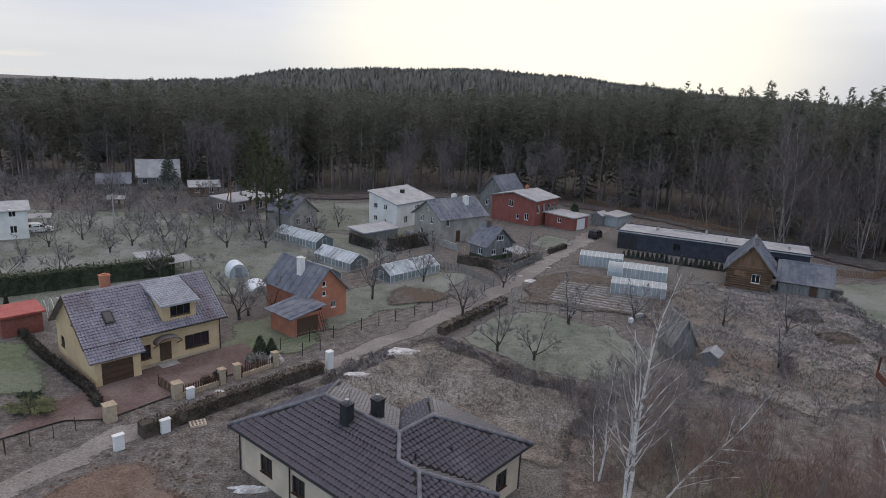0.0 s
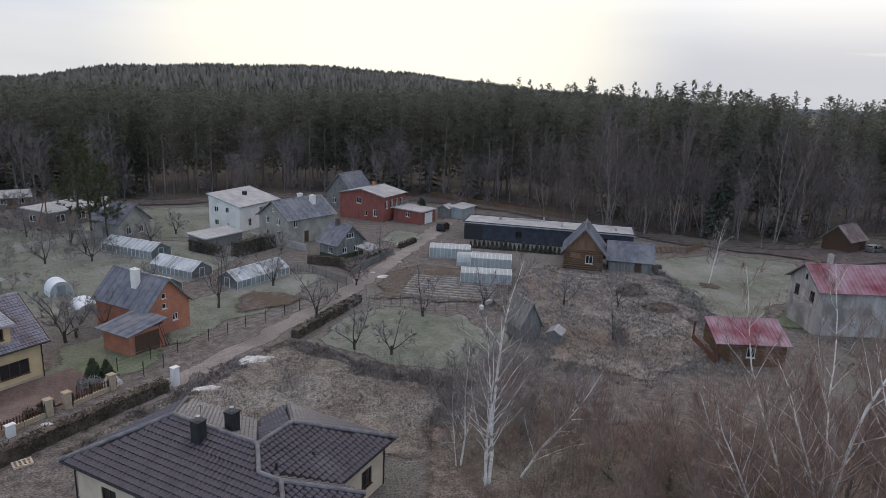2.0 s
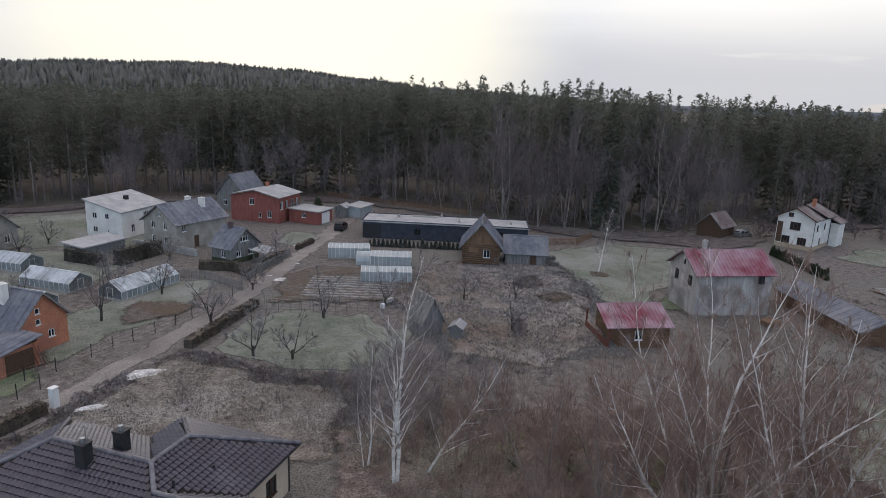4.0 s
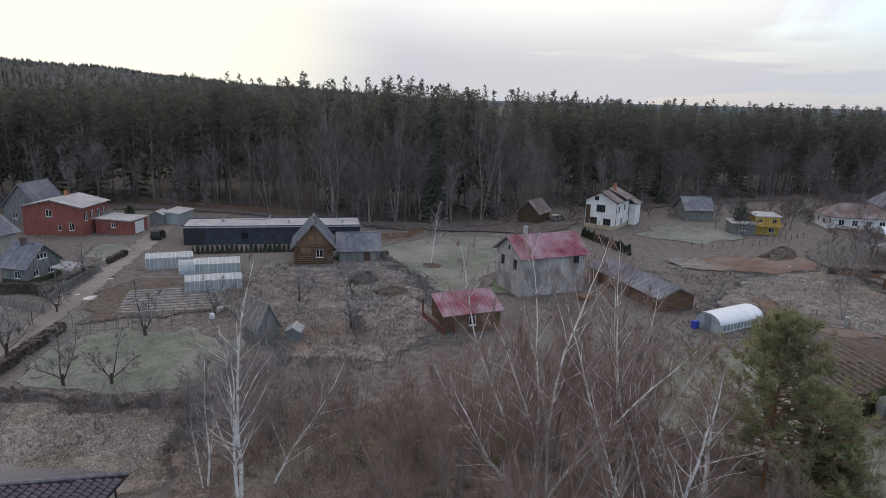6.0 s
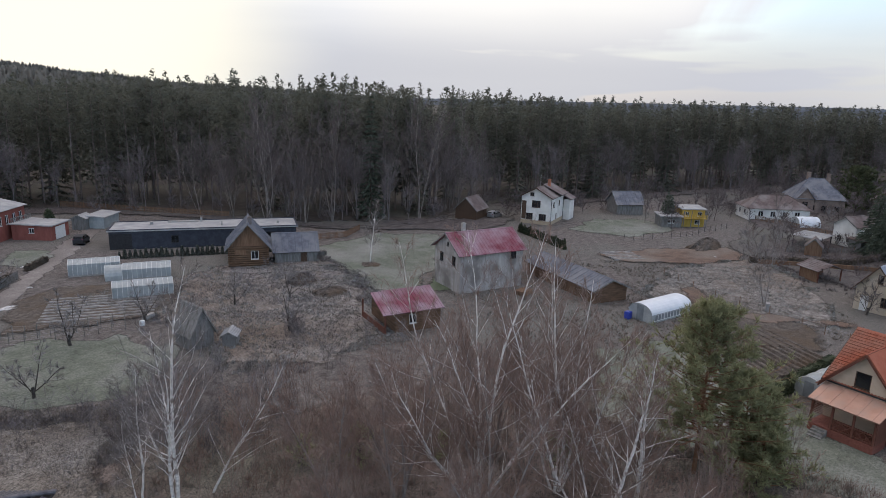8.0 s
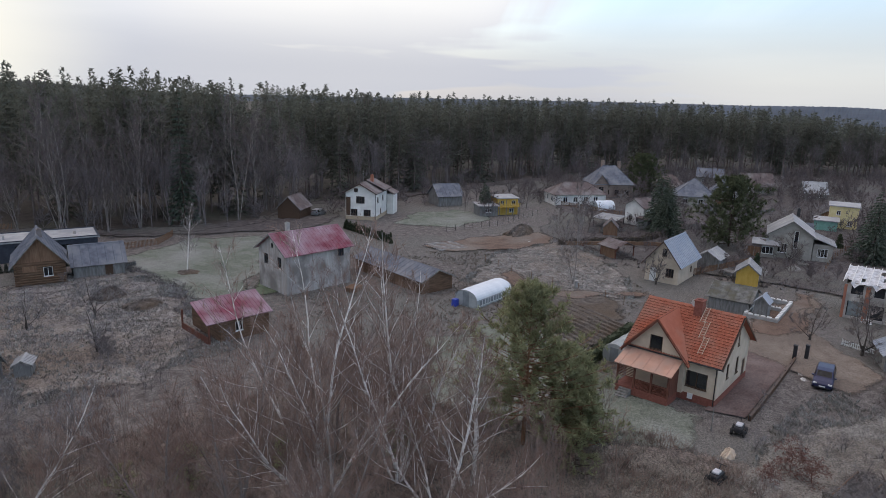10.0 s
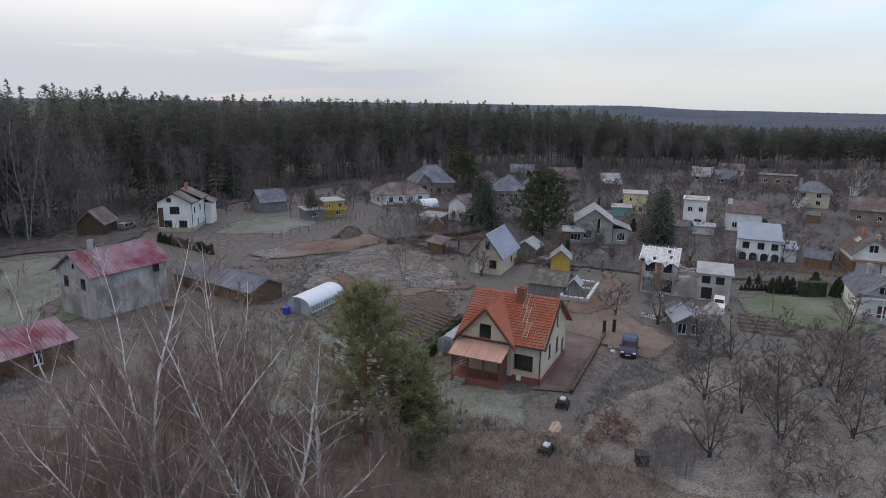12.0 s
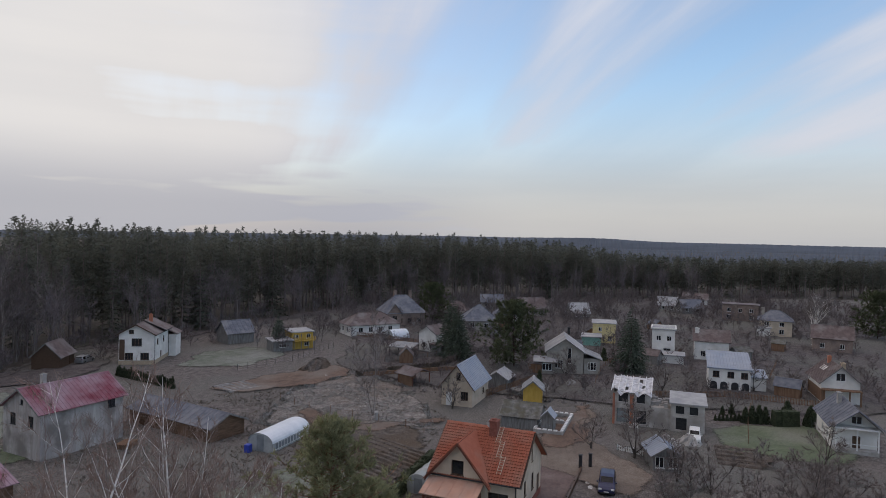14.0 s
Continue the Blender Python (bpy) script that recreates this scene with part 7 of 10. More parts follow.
# ---- the dark-roofed house under the camera ----
def dark_house():
    root = thing("house", -7.2, 39.8, 0, -40.4, "cream bungalow with dark glazed tile hipped roof", "house")
    ze, zr = 3.4, 5.6
    g = Geo()
    u0, u1, v0, v1 = -4.0, 10.9, -4.0, 4.3
    place = {"F": (lambda u, z, d: ((u0 + u1) / 2 + u, v0 + d, z), u1 - u0), "B": (lambda u, z, d: ((u0 + u1) / 2 - u, v1 - d, z), u1 - u0),
             "L": (lambda u, z, d: (u0 + d, (v0 + v1) / 2 - u, z), v1 - v0), "R": (lambda u, z, d: (u1 - d, (v0 + v1) / 2 + u, z), v1 - v0)}
    wins = [("F", -4.6, 0.9, 1.3, 1.3), ("F", -1.2, 0.9, 1.3, 1.3), ("F", 3.0, 0.9, 1.6, 1.3), ("L", 0.8, 0.9, 1.2, 1.3)]
    for side, (p, w) in place.items():
        wall_panel(g, p, w, lambda u: ze - 0.02, [q[1:5] for q in wins if q[0] == side])
    wall_panel(g, lambda u, z, d: (10.9 - d, 5.6 + u, z), 3.9, lambda u: ze - 0.02, [(0, 0.9, 1.2, 1.3)])
    wall_panel(g, lambda u, z, d: (3.1 + d, 5.6 - u, z), 3.9, lambda u: ze - 0.02, [])
    wall_panel(g, lambda u, z, d: (6.95 - u, 7.55 - d, z), 7.7, lambda u: ze - 0.02, [(0, 0.0, 2.0, 2.2)])
    part("wall", g, "cream_wall", root)
    part("terrace_door", Geo().box(5.98, 7.4, 0, 7.92, 7.46, 2.2), "glass", root)
    for q in wins:
        window_part(root, place[q[0]][0], *q[1:5], frame_mat="frame_brown", bars=1)
    window_part(root, lambda u, z, d: (10.9 - d, 5.6 + u, z), 0, 0.9, 1.2, 1.3, "frame_brown", 1)
    T = dict(material="dark_tile", tw=0.33, tl=0.38)
    A, B, C = (0, 0, zr), (6.95, 0, zr), (6.95, 3.1, zr)
    W, F, U = 5.0, 4.65, 11.5
    zj = 4.94
    J, J2 = (8.32, -1.4, zj), (9.9, -1.4, zj)
    S = 13.2
    # front, in two bands
    tile_slope(root, [(-4.5, -F, ze), (S, -F, ze), J2, (-1.355, -1.4, zj)], **T)
    tile_slope(root, [(-1.355, -1.4, zj), J, B, A], **T)
    tile_slope(root, [(-4.5, W, ze), (-4.5, -F, ze), A, A], **T)
    tile_slope(root, [(2.3, W, ze), (-4.5, W, ze), A, B], **T)
    # side, in two bands
    tile_slope(root, [(U, 1.9, ze), (U, 8.1, ze), (8.315, 4.6, zj), J], **T)
    tile_slope(root, [J, (8.315, 4.6, zj), C, B], **T)
    tile_slope(root, [(U, 8.1, ze), (2.3, 8.1, ze), C, C], **T)
    tile_slope(root, [(2.3, 8.1, ze), (2.3, W, ze), B, C], **T)
    # low side wing with its hipped end
    tile_slope(root, [(S, 1.9, ze), (U, 1.9, ze), J, J2], **T)
    tile_slope(root, [(S, -F, ze), (S, 1.9, ze), J2, J2], **T)
    part("side_wing", Geo().box(10.9, -4.0, 0, 12.6, 1.3, ze - 0.02), "cream_wall", root)
    for p, q in ((A, B), (B, C), (A, (-4.5, -F, ze)), (A, (-4.5, W, ze)), (C, (U, 8.1, ze)), (C, (2.3, 8.1, ze)), (B, J), (J, J2), (J2, (S, -F, ze)), (J2, (S, 1.9, ze))):
        p, q = Vector(p) + Vector((0, 0, 0.05)), Vector(q) + Vector((0, 0, 0.05))
        n = max(1, int((q - p).length / 0.4))
        g = Geo()
        for i in range(n):
            g.tube(tuple(p.lerp(q, i / n)), tuple(p.lerp(q, (i + 1.12) / n)), 0.15, 0.13, 8, False)
        part("ridge_tiles", g, "ridge_grey", root)
    loop = [(-4.5, -F), (S, -F), (S, 1.9), (U, 1.9), (U, 8.1), (2.3, 8.1), (2.3, W), (-4.5, W)]
    for (x0, y0), (x1, y1) in zip(loop, loop[1:] + loop[:1]):
        part("gutter", Geo().tube((x0, y0, ze - 0.08), (x1, y1, ze - 0.08), 0.075, 0.075, 8), "dark", root)
        d = Vector((x1 - x0, y1 - y0, 0)).normalized()
        nrm = Vector((-d.y, d.x, 0))
        a, b = Vector((x0, y0, 0)), Vector((x1, y1, 0))
        s = Geo()
        s.add([tuple(v) for v in (a + Vector((0, 0, ze - 0.14)), b + Vector((0, 0, ze - 0.14)), b + nrm * 0.6 + Vector((0, 0, ze - 0.12)), a + nrm * 0.6 + Vector((0, 0, ze - 0.12)))], [(0, 3, 2, 1)])
        part("soffit", s, "dark", root)
    for x, y in ((-4.05, -4.1), (-4.05, 4.4), (1.5, -4.1), (3.0, 7.65), (10.95, 7.6), (12.65, 1.35)):
        part("downpipe", Geo().tube((x, y, 0), (x, y, ze - 0.1), 0.05, 0.05, 8), "dark", root)
    for x, y in ((3.2, -0.9), (4.0, 1.0)):
        z = zr - abs(y) * 2.2 / W
        g = Geo().box(x - 0.32, y - 0.32, z - 0.5, x + 0.32, y + 0.32, z + 1.25)
        g.box(x - 0.36, y - 0.36, z + 1.25, x + 0.36, y + 0.36, z + 1.33)
        c = part("chimney", g, "dark", root)
        part("chimney_pot", Geo().tube((x, y, z + 1.33), (x, y, z + 1.6), 0.16, 0.14, 10), "steel", c)
    # aerial on the chimney
    a = part("aerial", Geo().tube((3.45, -0.9, 5.0), (3.45, -0.9, 7.6), 0.03, 0.025, 6), "steel", root)
    g = Geo().tube((2.9, -1.3, 7.4), (4.0, -0.5, 7.7), 0.015, 0.015, 4)
    for k in range(7):
        t = k / 6
        x, y, z = 2.9 + 1.1 * t, -1.3 + 0.8 * t, 7.4 + 0.3 * t
        g.tube((x - 0.22, y + 0.3, z), (x + 0.22, y - 0.3, z), 0.01, 0.01, 4)
    part("aerial_rods", g, "steel", a)
    part("roof_vent", Geo().tube((9.3, 2.2, 4.0), (9.3, 2.2, 4.75), 0.09, 0.09, 8), "dark", root)
    part("roof_vent", Geo().tube((8.7, -0.4, 4.5), (8.7, -0.4, 5.2), 0.07, 0.07, 8), "dark", root)


dark_house()


# ---- greenhouses ----
def glasshouse(x, y, yaw, L, W, he, hr, label, glass="green_glass", bay=0.8):
    """A gabled glasshouse: frame bars, panes between them, door at one end."""
    root = thing("greenhouse", x, y, 0, yaw, label, "greenhouse", "greenhouses")
    part("base", Geo().box(-L / 2, -W / 2, 0, L / 2, -W / 2 + 0.08, 0.25).box(-L / 2, W / 2 - 0.08, 0, L / 2, W / 2, 0.25).box(-L / 2, -W / 2 + 0.08, 0, -L / 2 + 0.08, W / 2 - 0.08, 0.25).box(L / 2 - 0.08, -W / 2 + 0.08, 0, L / 2, W / 2 - 0.08, 0.25), "concrete", root)
    n = max(2, round(L / bay))
    for i in range(n):
        x0, x1 = -L / 2 + L * i / n + 0.03, -L / 2 + L * (i + 1) / n - 0.03
        j = random.uniform(-0.02, 0.02)
        for s in (1, -1):
            g = Geo()
            o = Geo()
            y0, y1 = s * W / 2, 0.0
            for a, b, c, d in (((x0, y0 + j), (x1, y0 - j), 0.25, he),):
                p = [(a[0], y0, 0.25), (b[0], y0, 0.25), (b[0], y0, he - 0.03), (a[0], y0, he - 0.03)]
                q = [(u, v - s * 0.015, w) for u, v, w in p]
                g.add(p + q, [(0, 1, 2, 3), (7, 6, 5, 4), (0, 4, 5, 1), (2, 6, 7, 3)])
            part("pane", g, glass, root)
            p = [(x0, y0, he + j), (x1, y0, he + j), (x1, 0.0, hr + j), (x0, 0.0, hr + j)]
            q = [(u, v, w - 0.02) for u, v, w in p]
            g = Geo().add(p + q, [(0, 1, 2, 3), (7, 6, 5, 4), (0, 4, 5, 1), (1, 5, 6, 2), (2, 6, 7, 3), (3, 7, 4, 0)])
            part("pane", g, "frost_glass" if glass == "green_glass" else glass, root)
    fr = Geo()
    for i in range(n + 1):
        xx = -L / 2 + L * i / n
        fr.tube((xx, -W / 2, 0.2), (xx, -W / 2, he), 0.03, 0.03, 4).tube((xx, W / 2, 0.2), (xx, W / 2, he), 0.03, 0.03, 4)
        fr.tube((xx, -W / 2, he + 0.02), (xx, 0, hr + 0.02), 0.03, 0.03, 4).tube((xx, W / 2, he + 0.02), (xx, 0, hr + 0.02), 0.03, 0.03, 4)
    fr.tube((-L / 2, 0, hr + 0.03), (L / 2, 0, hr + 0.03), 0.04, 0.04, 4)
    part("frame", fr, "frame_white", root)
    for s in (-1, 1):
        g = Geo()
        xx = s * (L / 2 - 0.02)
        g.add([(xx, -W / 2, 0.25), (xx, W / 2, 0.25), (xx, W / 2, he), (xx, 0, hr), (xx, -W / 2, he)], [(0, 1, 2, 3, 4), (4, 3, 2, 1, 0)])
        part("end_glazing", g, glass, root)
        part("door_frame", Geo().tube((s * L / 2, -0.45, 0.1), (s * L / 2, -0.45, he + 0.3), 0.03, 0.03, 4).tube((s * L / 2, 0.45, 0.1), (s * L / 2, 0.45, he + 0.3), 0.03, 0.03, 4)
             .tube((s * L / 2, -0.45, he + 0.3), (s * L / 2, 0.45, he + 0.3), 0.03, 0.03, 4), "frame_white", root)
    return root


def tunnel(x, y, yaw, L, R, h, label, windows=0, film="poly", name="polytunnel"):
    """An arched tunnel with ribs, film between them and end walls."""
    root = thing(name, x, y, 0, yaw, label, "greenhouse", "tunnels")
    n, m = max(3, int(L / 0.9)), 12
    e = 0.5 if windows else 1.0
    arc = [(-R * math.copysign(abs(math.cos(math.pi * k / m)) ** e, math.cos(math.pi * k / m)), h * math.sin(math.pi * k / m) ** 0.8) for k in range(m + 1)]
    g = Geo()
    for i in range(n + 1):
        sag = 0.0 if i % 2 == 0 else (0.006 if windows else 0.025)
        for yy, z in arc:
            g.v.append((-L / 2 + L * i / n, yy * (1 - sag), z * (1 - sag)))
    for i in range(n):
        for k in range(m):
            a = i * (m + 1) + k
            g.f.append((a, a + 1, a + m + 2, a + m + 1))
    part("film", g, film, root)
    for i in range(0, 0 if windows else n + 1, 2):
        xx = -L / 2 + L * i / n
        r = Geo()
        for (y0, z0), (y1, z1) in zip(arc, arc[1:]):
            r.tube((xx, y0 * 1.01, z0 * 1.01), (xx, y1 * 1.01, z1 * 1.01), 0.025, 0.025, 4, False)
        part("rib", r, "frame_white", root)
    for s in (-1, 1):
        e = Geo()
        e.v = [(s * L / 2, yy, z) for yy, z in arc]
        e.f = [tuple(range(len(arc)))]
        part("end_wall", e, "end_film", root)
        part("door", Geo().box(s * (L / 2 + 0.02) - 0.02, -0.45, 0.05, s * (L / 2 + 0.02) + 0.02, 0.45, h * 0.78), "poly_dark", root)
    for k in range(windows):
        xx = -L / 2 + L * (k + 0.7) / (windows + 0.4)
        yy = -R * 1.0
        part("window", Geo().box(xx - 0.3, yy - 0.06, h * 0.28, xx + 0.3, yy + 0.02, h * 0.62), "poly_dark", root)
    return root


def walled_tunnel():
    """Upright film walls with a row of narrow windows under a white arched roof."""
    L, R, hw, h = 7.8, 1.7, 1.1, 2.2
    root = thing("polytunnel", 73.9, 37.0, 0, -8, "large arched polytunnel with white roof and side windows", "greenhouse", "tunnels")
    g = Geo()
    n, m = 9, 12
    for i in range(n + 1):
        sag = 0.0 if i % 2 == 0 else 0.02
        for k in range(m + 1):
            a = math.pi * k / m
            g.v.append((-L / 2 - 0.1 + (L + 0.2) * i / n, -(R + 0.08) * math.cos(a), hw + (h - hw) * math.sin(a) * (1 - sag)))
    for i in range(n):
        for k in range(m):
            a = i * (m + 1) + k
            g.f.append((a, a + m + 1, a + m + 2, a + 1))
    part("film", g, "white_film", root)
    for s in (-1, 1):
        part("side_wall", Geo().box(-L / 2, s * R - 0.04, 0, L / 2, s * R + 0.04, hw), "end_film", root)
        arc = [(R * math.cos(math.pi * k / 10), hw + (h - hw - 0.06) * math.sin(math.pi * k / 10)) for k in range(11)]
        e = Geo()
        pts = [(R, 0)] + arc + [(-R, 0)]
        e.add([(s * (L / 2 + 0.05), y, z) for y, z in pts] + [(s * (L / 2 - 0.02), y, z) for y, z in pts], [tuple(range(13)), tuple(range(25, 12, -1))])
        part("end_wall", e, "end_film", root)
        part("door", Geo().box(s * (L / 2 + 0.06) - 0.02, -0.5, 0.05, s * (L / 2 + 0.06) + 0.02, 0.5, 2.0), "poly_dark", root)
    for k in range(8):
        x = -L / 2 + 0.9 + k * 0.62
        w = part("window", Geo().box(x - 0.2, -R - 0.07, 0.3, x + 0.2, -R - 0.045, 0.95), "poly_dark", root)
        part("window_frame", Geo().box(x + 0.21, -R - 0.09, 0.25, x + 0.29, -R - 0.045, 1.0), "frame_white", w)
    part("sill", Geo().box(-L / 2, -R - 0.1, 0.24, L / 2 - 0.6, -R - 0.045, 0.3), "frame_white", root)


glasshouse(-22.7, 104.6, 142.6, 10.4, 3.8, 1.3, 2.3, "long glass greenhouse with frosted panes")
glasshouse(-4.5, 88.2, 46.4, 9.5, 3.8, 1.2, 2.35, "glass greenhouse with frosted roof beside a lawn")
glasshouse(-14.5, 92.5, 140, 8.0, 3.6, 1.2, 2.3, "glass greenhouse with frosted panes between bare trees")
glasshouse(-17.5, 85.0, 140, 9.0, 3.2, 1.3, 2.3, "narrow frosted greenhouse behind the brick house")
glasshouse(25.7, 98.6, -18.1, 6.5, 3.0, 1.75, 2.2, "low film greenhouse with frosted roof", "poly", 0.6)
glasshouse(30.9, 92.8, -21, 6.2, 3.4, 1.5, 2.0, "low film greenhouse with frosted roof", "poly", 0.6)
glasshouse(27.3, 84.0, -17.9, 7.1, 2.6, 1.6, 2.1, "striped film greenhouse with frosted roof", "poly", 0.6)
tunnel(27.4, 94.0, -20, 3.2, 1.5, 1.9, "short pale blue arched greenhouse")
walled_tunnel()
tunnel(66.0, 15.6, -10, 6.5, 1.5, 2.0, "clear arched greenhouse beside the hedge")
tunnel(-27.5, 84.5, 120, 3.0, 1.3, 1.9, "small white arched greenhouse among fruit trees", 0, "white_film")
tunnel(-23.0, 79.0, 120, 3.6, 1.2, 0.9, "low collapsed white film tunnel", 0, "white_film")
tunnel(158, 47, -40, 5, 2.0, 2.4, "white film tunnel by the village fence", 0, "white_film")


def hoop_frame():
    root = thing("hoop_frame", -42.6, 66.0, 0, 45, "bare white hoops of an uncovered tunnel", "greenhouse")
    for i in range(7):
        g = Geo()
        rings = [[(i * 0.7 - 2 + 0.03 * math.cos(b), -(1.3 + 0.03 * math.sin(b)) * math.cos(a), (1.9 + 0.03 * math.sin(b)) * math.sin(a)) for b in (0, 1.571, 3.142, 4.712)]
                 for a in [math.pi * k / 14 for k in range(15)]]
        g.add([q for ring in rings for q in ring], [(4 * k + m, 4 * k + (m + 1) % 4, 4 * k + 4 + (m + 1) % 4, 4 * k + 4 + m) for k in range(14) for m in range(4)])
        part("hoop", g, "frame_white", root)


hoop_frame()


# ---- hedges ----
def hedge(pts, width, height, label, material="hedge", name="hedge", blade=0.22, density=110, seed=1, droop=0.0):
    """A clipped hedge: a core with many small leaf blades standing out of it."""
    p = Plant(seed)
    r = p.r
    core = Geo()
    for (x0, y0), (x1, y1) in zip(pts, pts[1:]):
        d = Vector((x1 - x0, y1 - y0, 0))
        ln = d.length
        d.normalize()
        s = Vector((-d.y, d.x, 0))
        n = max(2, int(ln / 0.8))
        for i in range(n):
            a = Vector((x0, y0, 0)) + d * ln * i / n
            b = Vector((x0, y0, 0)) + d * ln * (i + 1) / n
            w, h = width * 0.4 * r.uniform(0.85, 1.1), height * 0.88 * r.uniform(0.92, 1.06)
            core.add([tuple(v) for v in (a - s * w, b - s * w, b + s * w, a + s * w, a - s * w * 0.75 + Vector((0, 0, h)), b - s * w * 0.75 + Vector((0, 0, h)), b + s * w * 0.75 + Vector((0, 0, h)), a + s * w * 0.75 + Vector((0, 0, h)))],
                     [(4, 5, 6, 7), (0, 1, 5, 4), (1, 2, 6, 5), (2, 3, 7, 6), (3, 0, 4, 7)])
        for i in range(int(ln * density)):
            q = Vector((x0, y0, 0)) + d * r.uniform(0, ln)
            z = r.uniform(0.0, 1.0) ** 0.7 * height
            side = r.choice((-1, 1)) * width * 0.42 * (1 - 0.2 * z / height) if r.random() < 0.68 else r.uniform(-0.4, 0.4) * width
            if abs(side) < width * 0.3:
                z = height * 0.85
            q = q + s * side + Vector((0, 0, z))
            e = (p.rnd() + s * (1 if side > 0 else -1) * 0.6 + Vector((0, 0, 0.6 - droop))).normalized()
            p.blade(q, e, r.uniform(0.6, 1.3) * blade, blade * 0.3)
    root = solid(name, core, material, label=label, category="hedge")
    part("leaves", p.leaf, material, root)
    return root


hedge([(-21.4, 42.8), (-16.9, 48.1), (-10.4, 55.3)], 1.2, 1.15, "clipped brown leafless hedge along the track", "hedge_brown", density=160, seed=2)
hedge([(-62, 64), (-49.6, 73), (-37.7, 82.5), (-35.5, 83.5)], 2.0, 2.6, "tall dark green conifer hedge behind the yellow house", seed=3, density=140, blade=0.3)
hedge([(-42.5, 61.6), (-36, 55.4), (-29.0, 49.6), (-26.5, 46.8)], 0.6, 0.75, "low brown-green hedge beside the yellow house", "hedge_dark", seed=4, density=190, blade=0.26)
hedge([(0.6, 66.0), (4.5, 71.6), (8.6, 77.6)], 1.3, 1.0, "ragged brown hedge along the track", "hedge_brown", seed=5, density=150)
hedge([(-8, 101.5), (-2.5, 107.5)], 2.2, 2.4, "dark purple-brown clipped hedge by the outbuilding", "hedge_dark", seed=6, density=160)
hedge([(-9.5, 101), (-15, 106)], 1.2, 2.0, "dark hedge beside the outbuilding", "hedge_dark", seed=16, density=120)
hedge([(3.0, 96.5), (7.5, 94.5), (9.6, 90.5)], 1.2, 1.5, "brown leafless hedge round the cottage", "hedge_brown", seed=7)
hedge([(10.5, 93), (16.0, 101.5)], 1.0, 1.0, "brown roadside hedge by the cottage", "hedge_brown", seed=8)
hedge([(59.7, 18.0), (66, 17.6), (72.5, 16.8)], 1.0, 1.5, "dark green clipped thuja hedge", seed=9, density=170)
hedge([(100.2, -26.6), (101.2, -30.0)], 2.0, 2.5, "dark overgrown hedge beside the lawn", "hedge", seed=11, density=140)
hedge([(112, 41), (124, 29), (135, 26)], 1.0, 1.3, "brown hedge before the carport", "hedge_brown", seed=12)
hedge([(18.5, 105), (22, 109.5)], 0.9, 0.9, "low hedge by the red garage", "hedge_brown", seed=13)


# ---- conical shrubs ----
def cone_shrub(name, places, label, h=1.7, r=0.4, material="hedge", group="", seed=1, category="shrub"):
    p = Plant(seed)
    for i in range(420):
        t = p.r.random() ** 1.3
        a = p.r.uniform(0, 6.283)
        R = r * (1 - t) ** 0.8
        q = Vector((R * math.cos(a), R * math.sin(a), t * h))
        p.blade(q * 1.0, (Vector((math.cos(a), math.sin(a), 1.0)) + p.rnd() * 0.5).normalized(), h * 0.13, h * 0.03)
    core = Geo()
    n = 8
    for z, k in ((0, 0.8), (h * 0.35, 0.72), (h * 0.8, 0.3), (h * 0.97, 0.03)):
        for i in range(n):
            a = 6.283 * i / n
            core.v.append((r * k * math.cos(a), r * k * math.sin(a), z))
    for j in range(3):
        for i in range(n):
            core.f.append((j * n + i, j * n + (i + 1) % n, (j + 1) * n + (i + 1) % n, (j + 1) * n + i))
    first = None
    for x, y, s in places:
        if first is None:
            first = solid(name, core, material, x, y, 0, 0, label, category, group)
            first.scale = (s, s, s)
            part("foliage", p.leaf, material, first)
        else:
            c = copy_thing(first, pose(x, y, 0, 0, 0, random.uniform(0, 360)))
            c.scale = (s, s, s)


rng = random.Random(8)
cone_shrub("thuja", [(99.8 - 5.6 * i / 23, 81.8 - 15.2 * i / 23, rng.uniform(0.85, 1.15)) for i in range(24)], "dark columnar thuja in a clipped row", 1.7, 0.30, "hedge", "row of thujas")
cone_shrub("young_spruce", [(31 + 27 * i / 39, 105.4 - 12.2 * i / 39 - 0.4, rng.uniform(0.7, 1.15)) for i in range(40)], "young frosted conifer in a row by the long house", 1.5, 0.36, "frost_conifer", "row of young conifers", 2)
cone_shrub("dark_thuja", [(-17.0, 58.6, 0.85), (-16.0, 59.0, 0.7), (27.5, 131.2, 1.9), (105, -33, 1.0), (106, -30, 1.1)], "rounded dark evergreen shrub", 2.2, 0.85, "hedge", "", 3)
cone_shrub("garden_thuja", [(100.8 + 0.8 * i / 6, -18.9 - 3.4 * i / 6, rng.uniform(0.38, 0.5)) for i in range(7)] + [(100.8, -23.0, 1.0), (100.9, -23.9, 1.1), (101.1, -24.9, 1.15), (101.3, -25.8, 1.05), (101.4, -31.5, 1.15), (104.6, -20.6, 0.6), (105.2, -22.0, 0.7), (118, 8, 1.0), (143, -4, 1.3), (150, -14, 1.0)], "dark green conical thuja in a village garden", 2.2, 0.6, "hedge", "garden thujas", 5)
cone_shrub("small_cypress", [(-60, 76, 1.0), (-58.4, 77, 1.1), (-57, 78, 0.9), (-49.5, 66, 0.8), (-48.5, 66.8, 0.9), (-47.5, 67.4, 0.9)], "small slim dark cypress on a lawn", 1.8, 0.35, "hedge_dark", "small cypresses", 4)


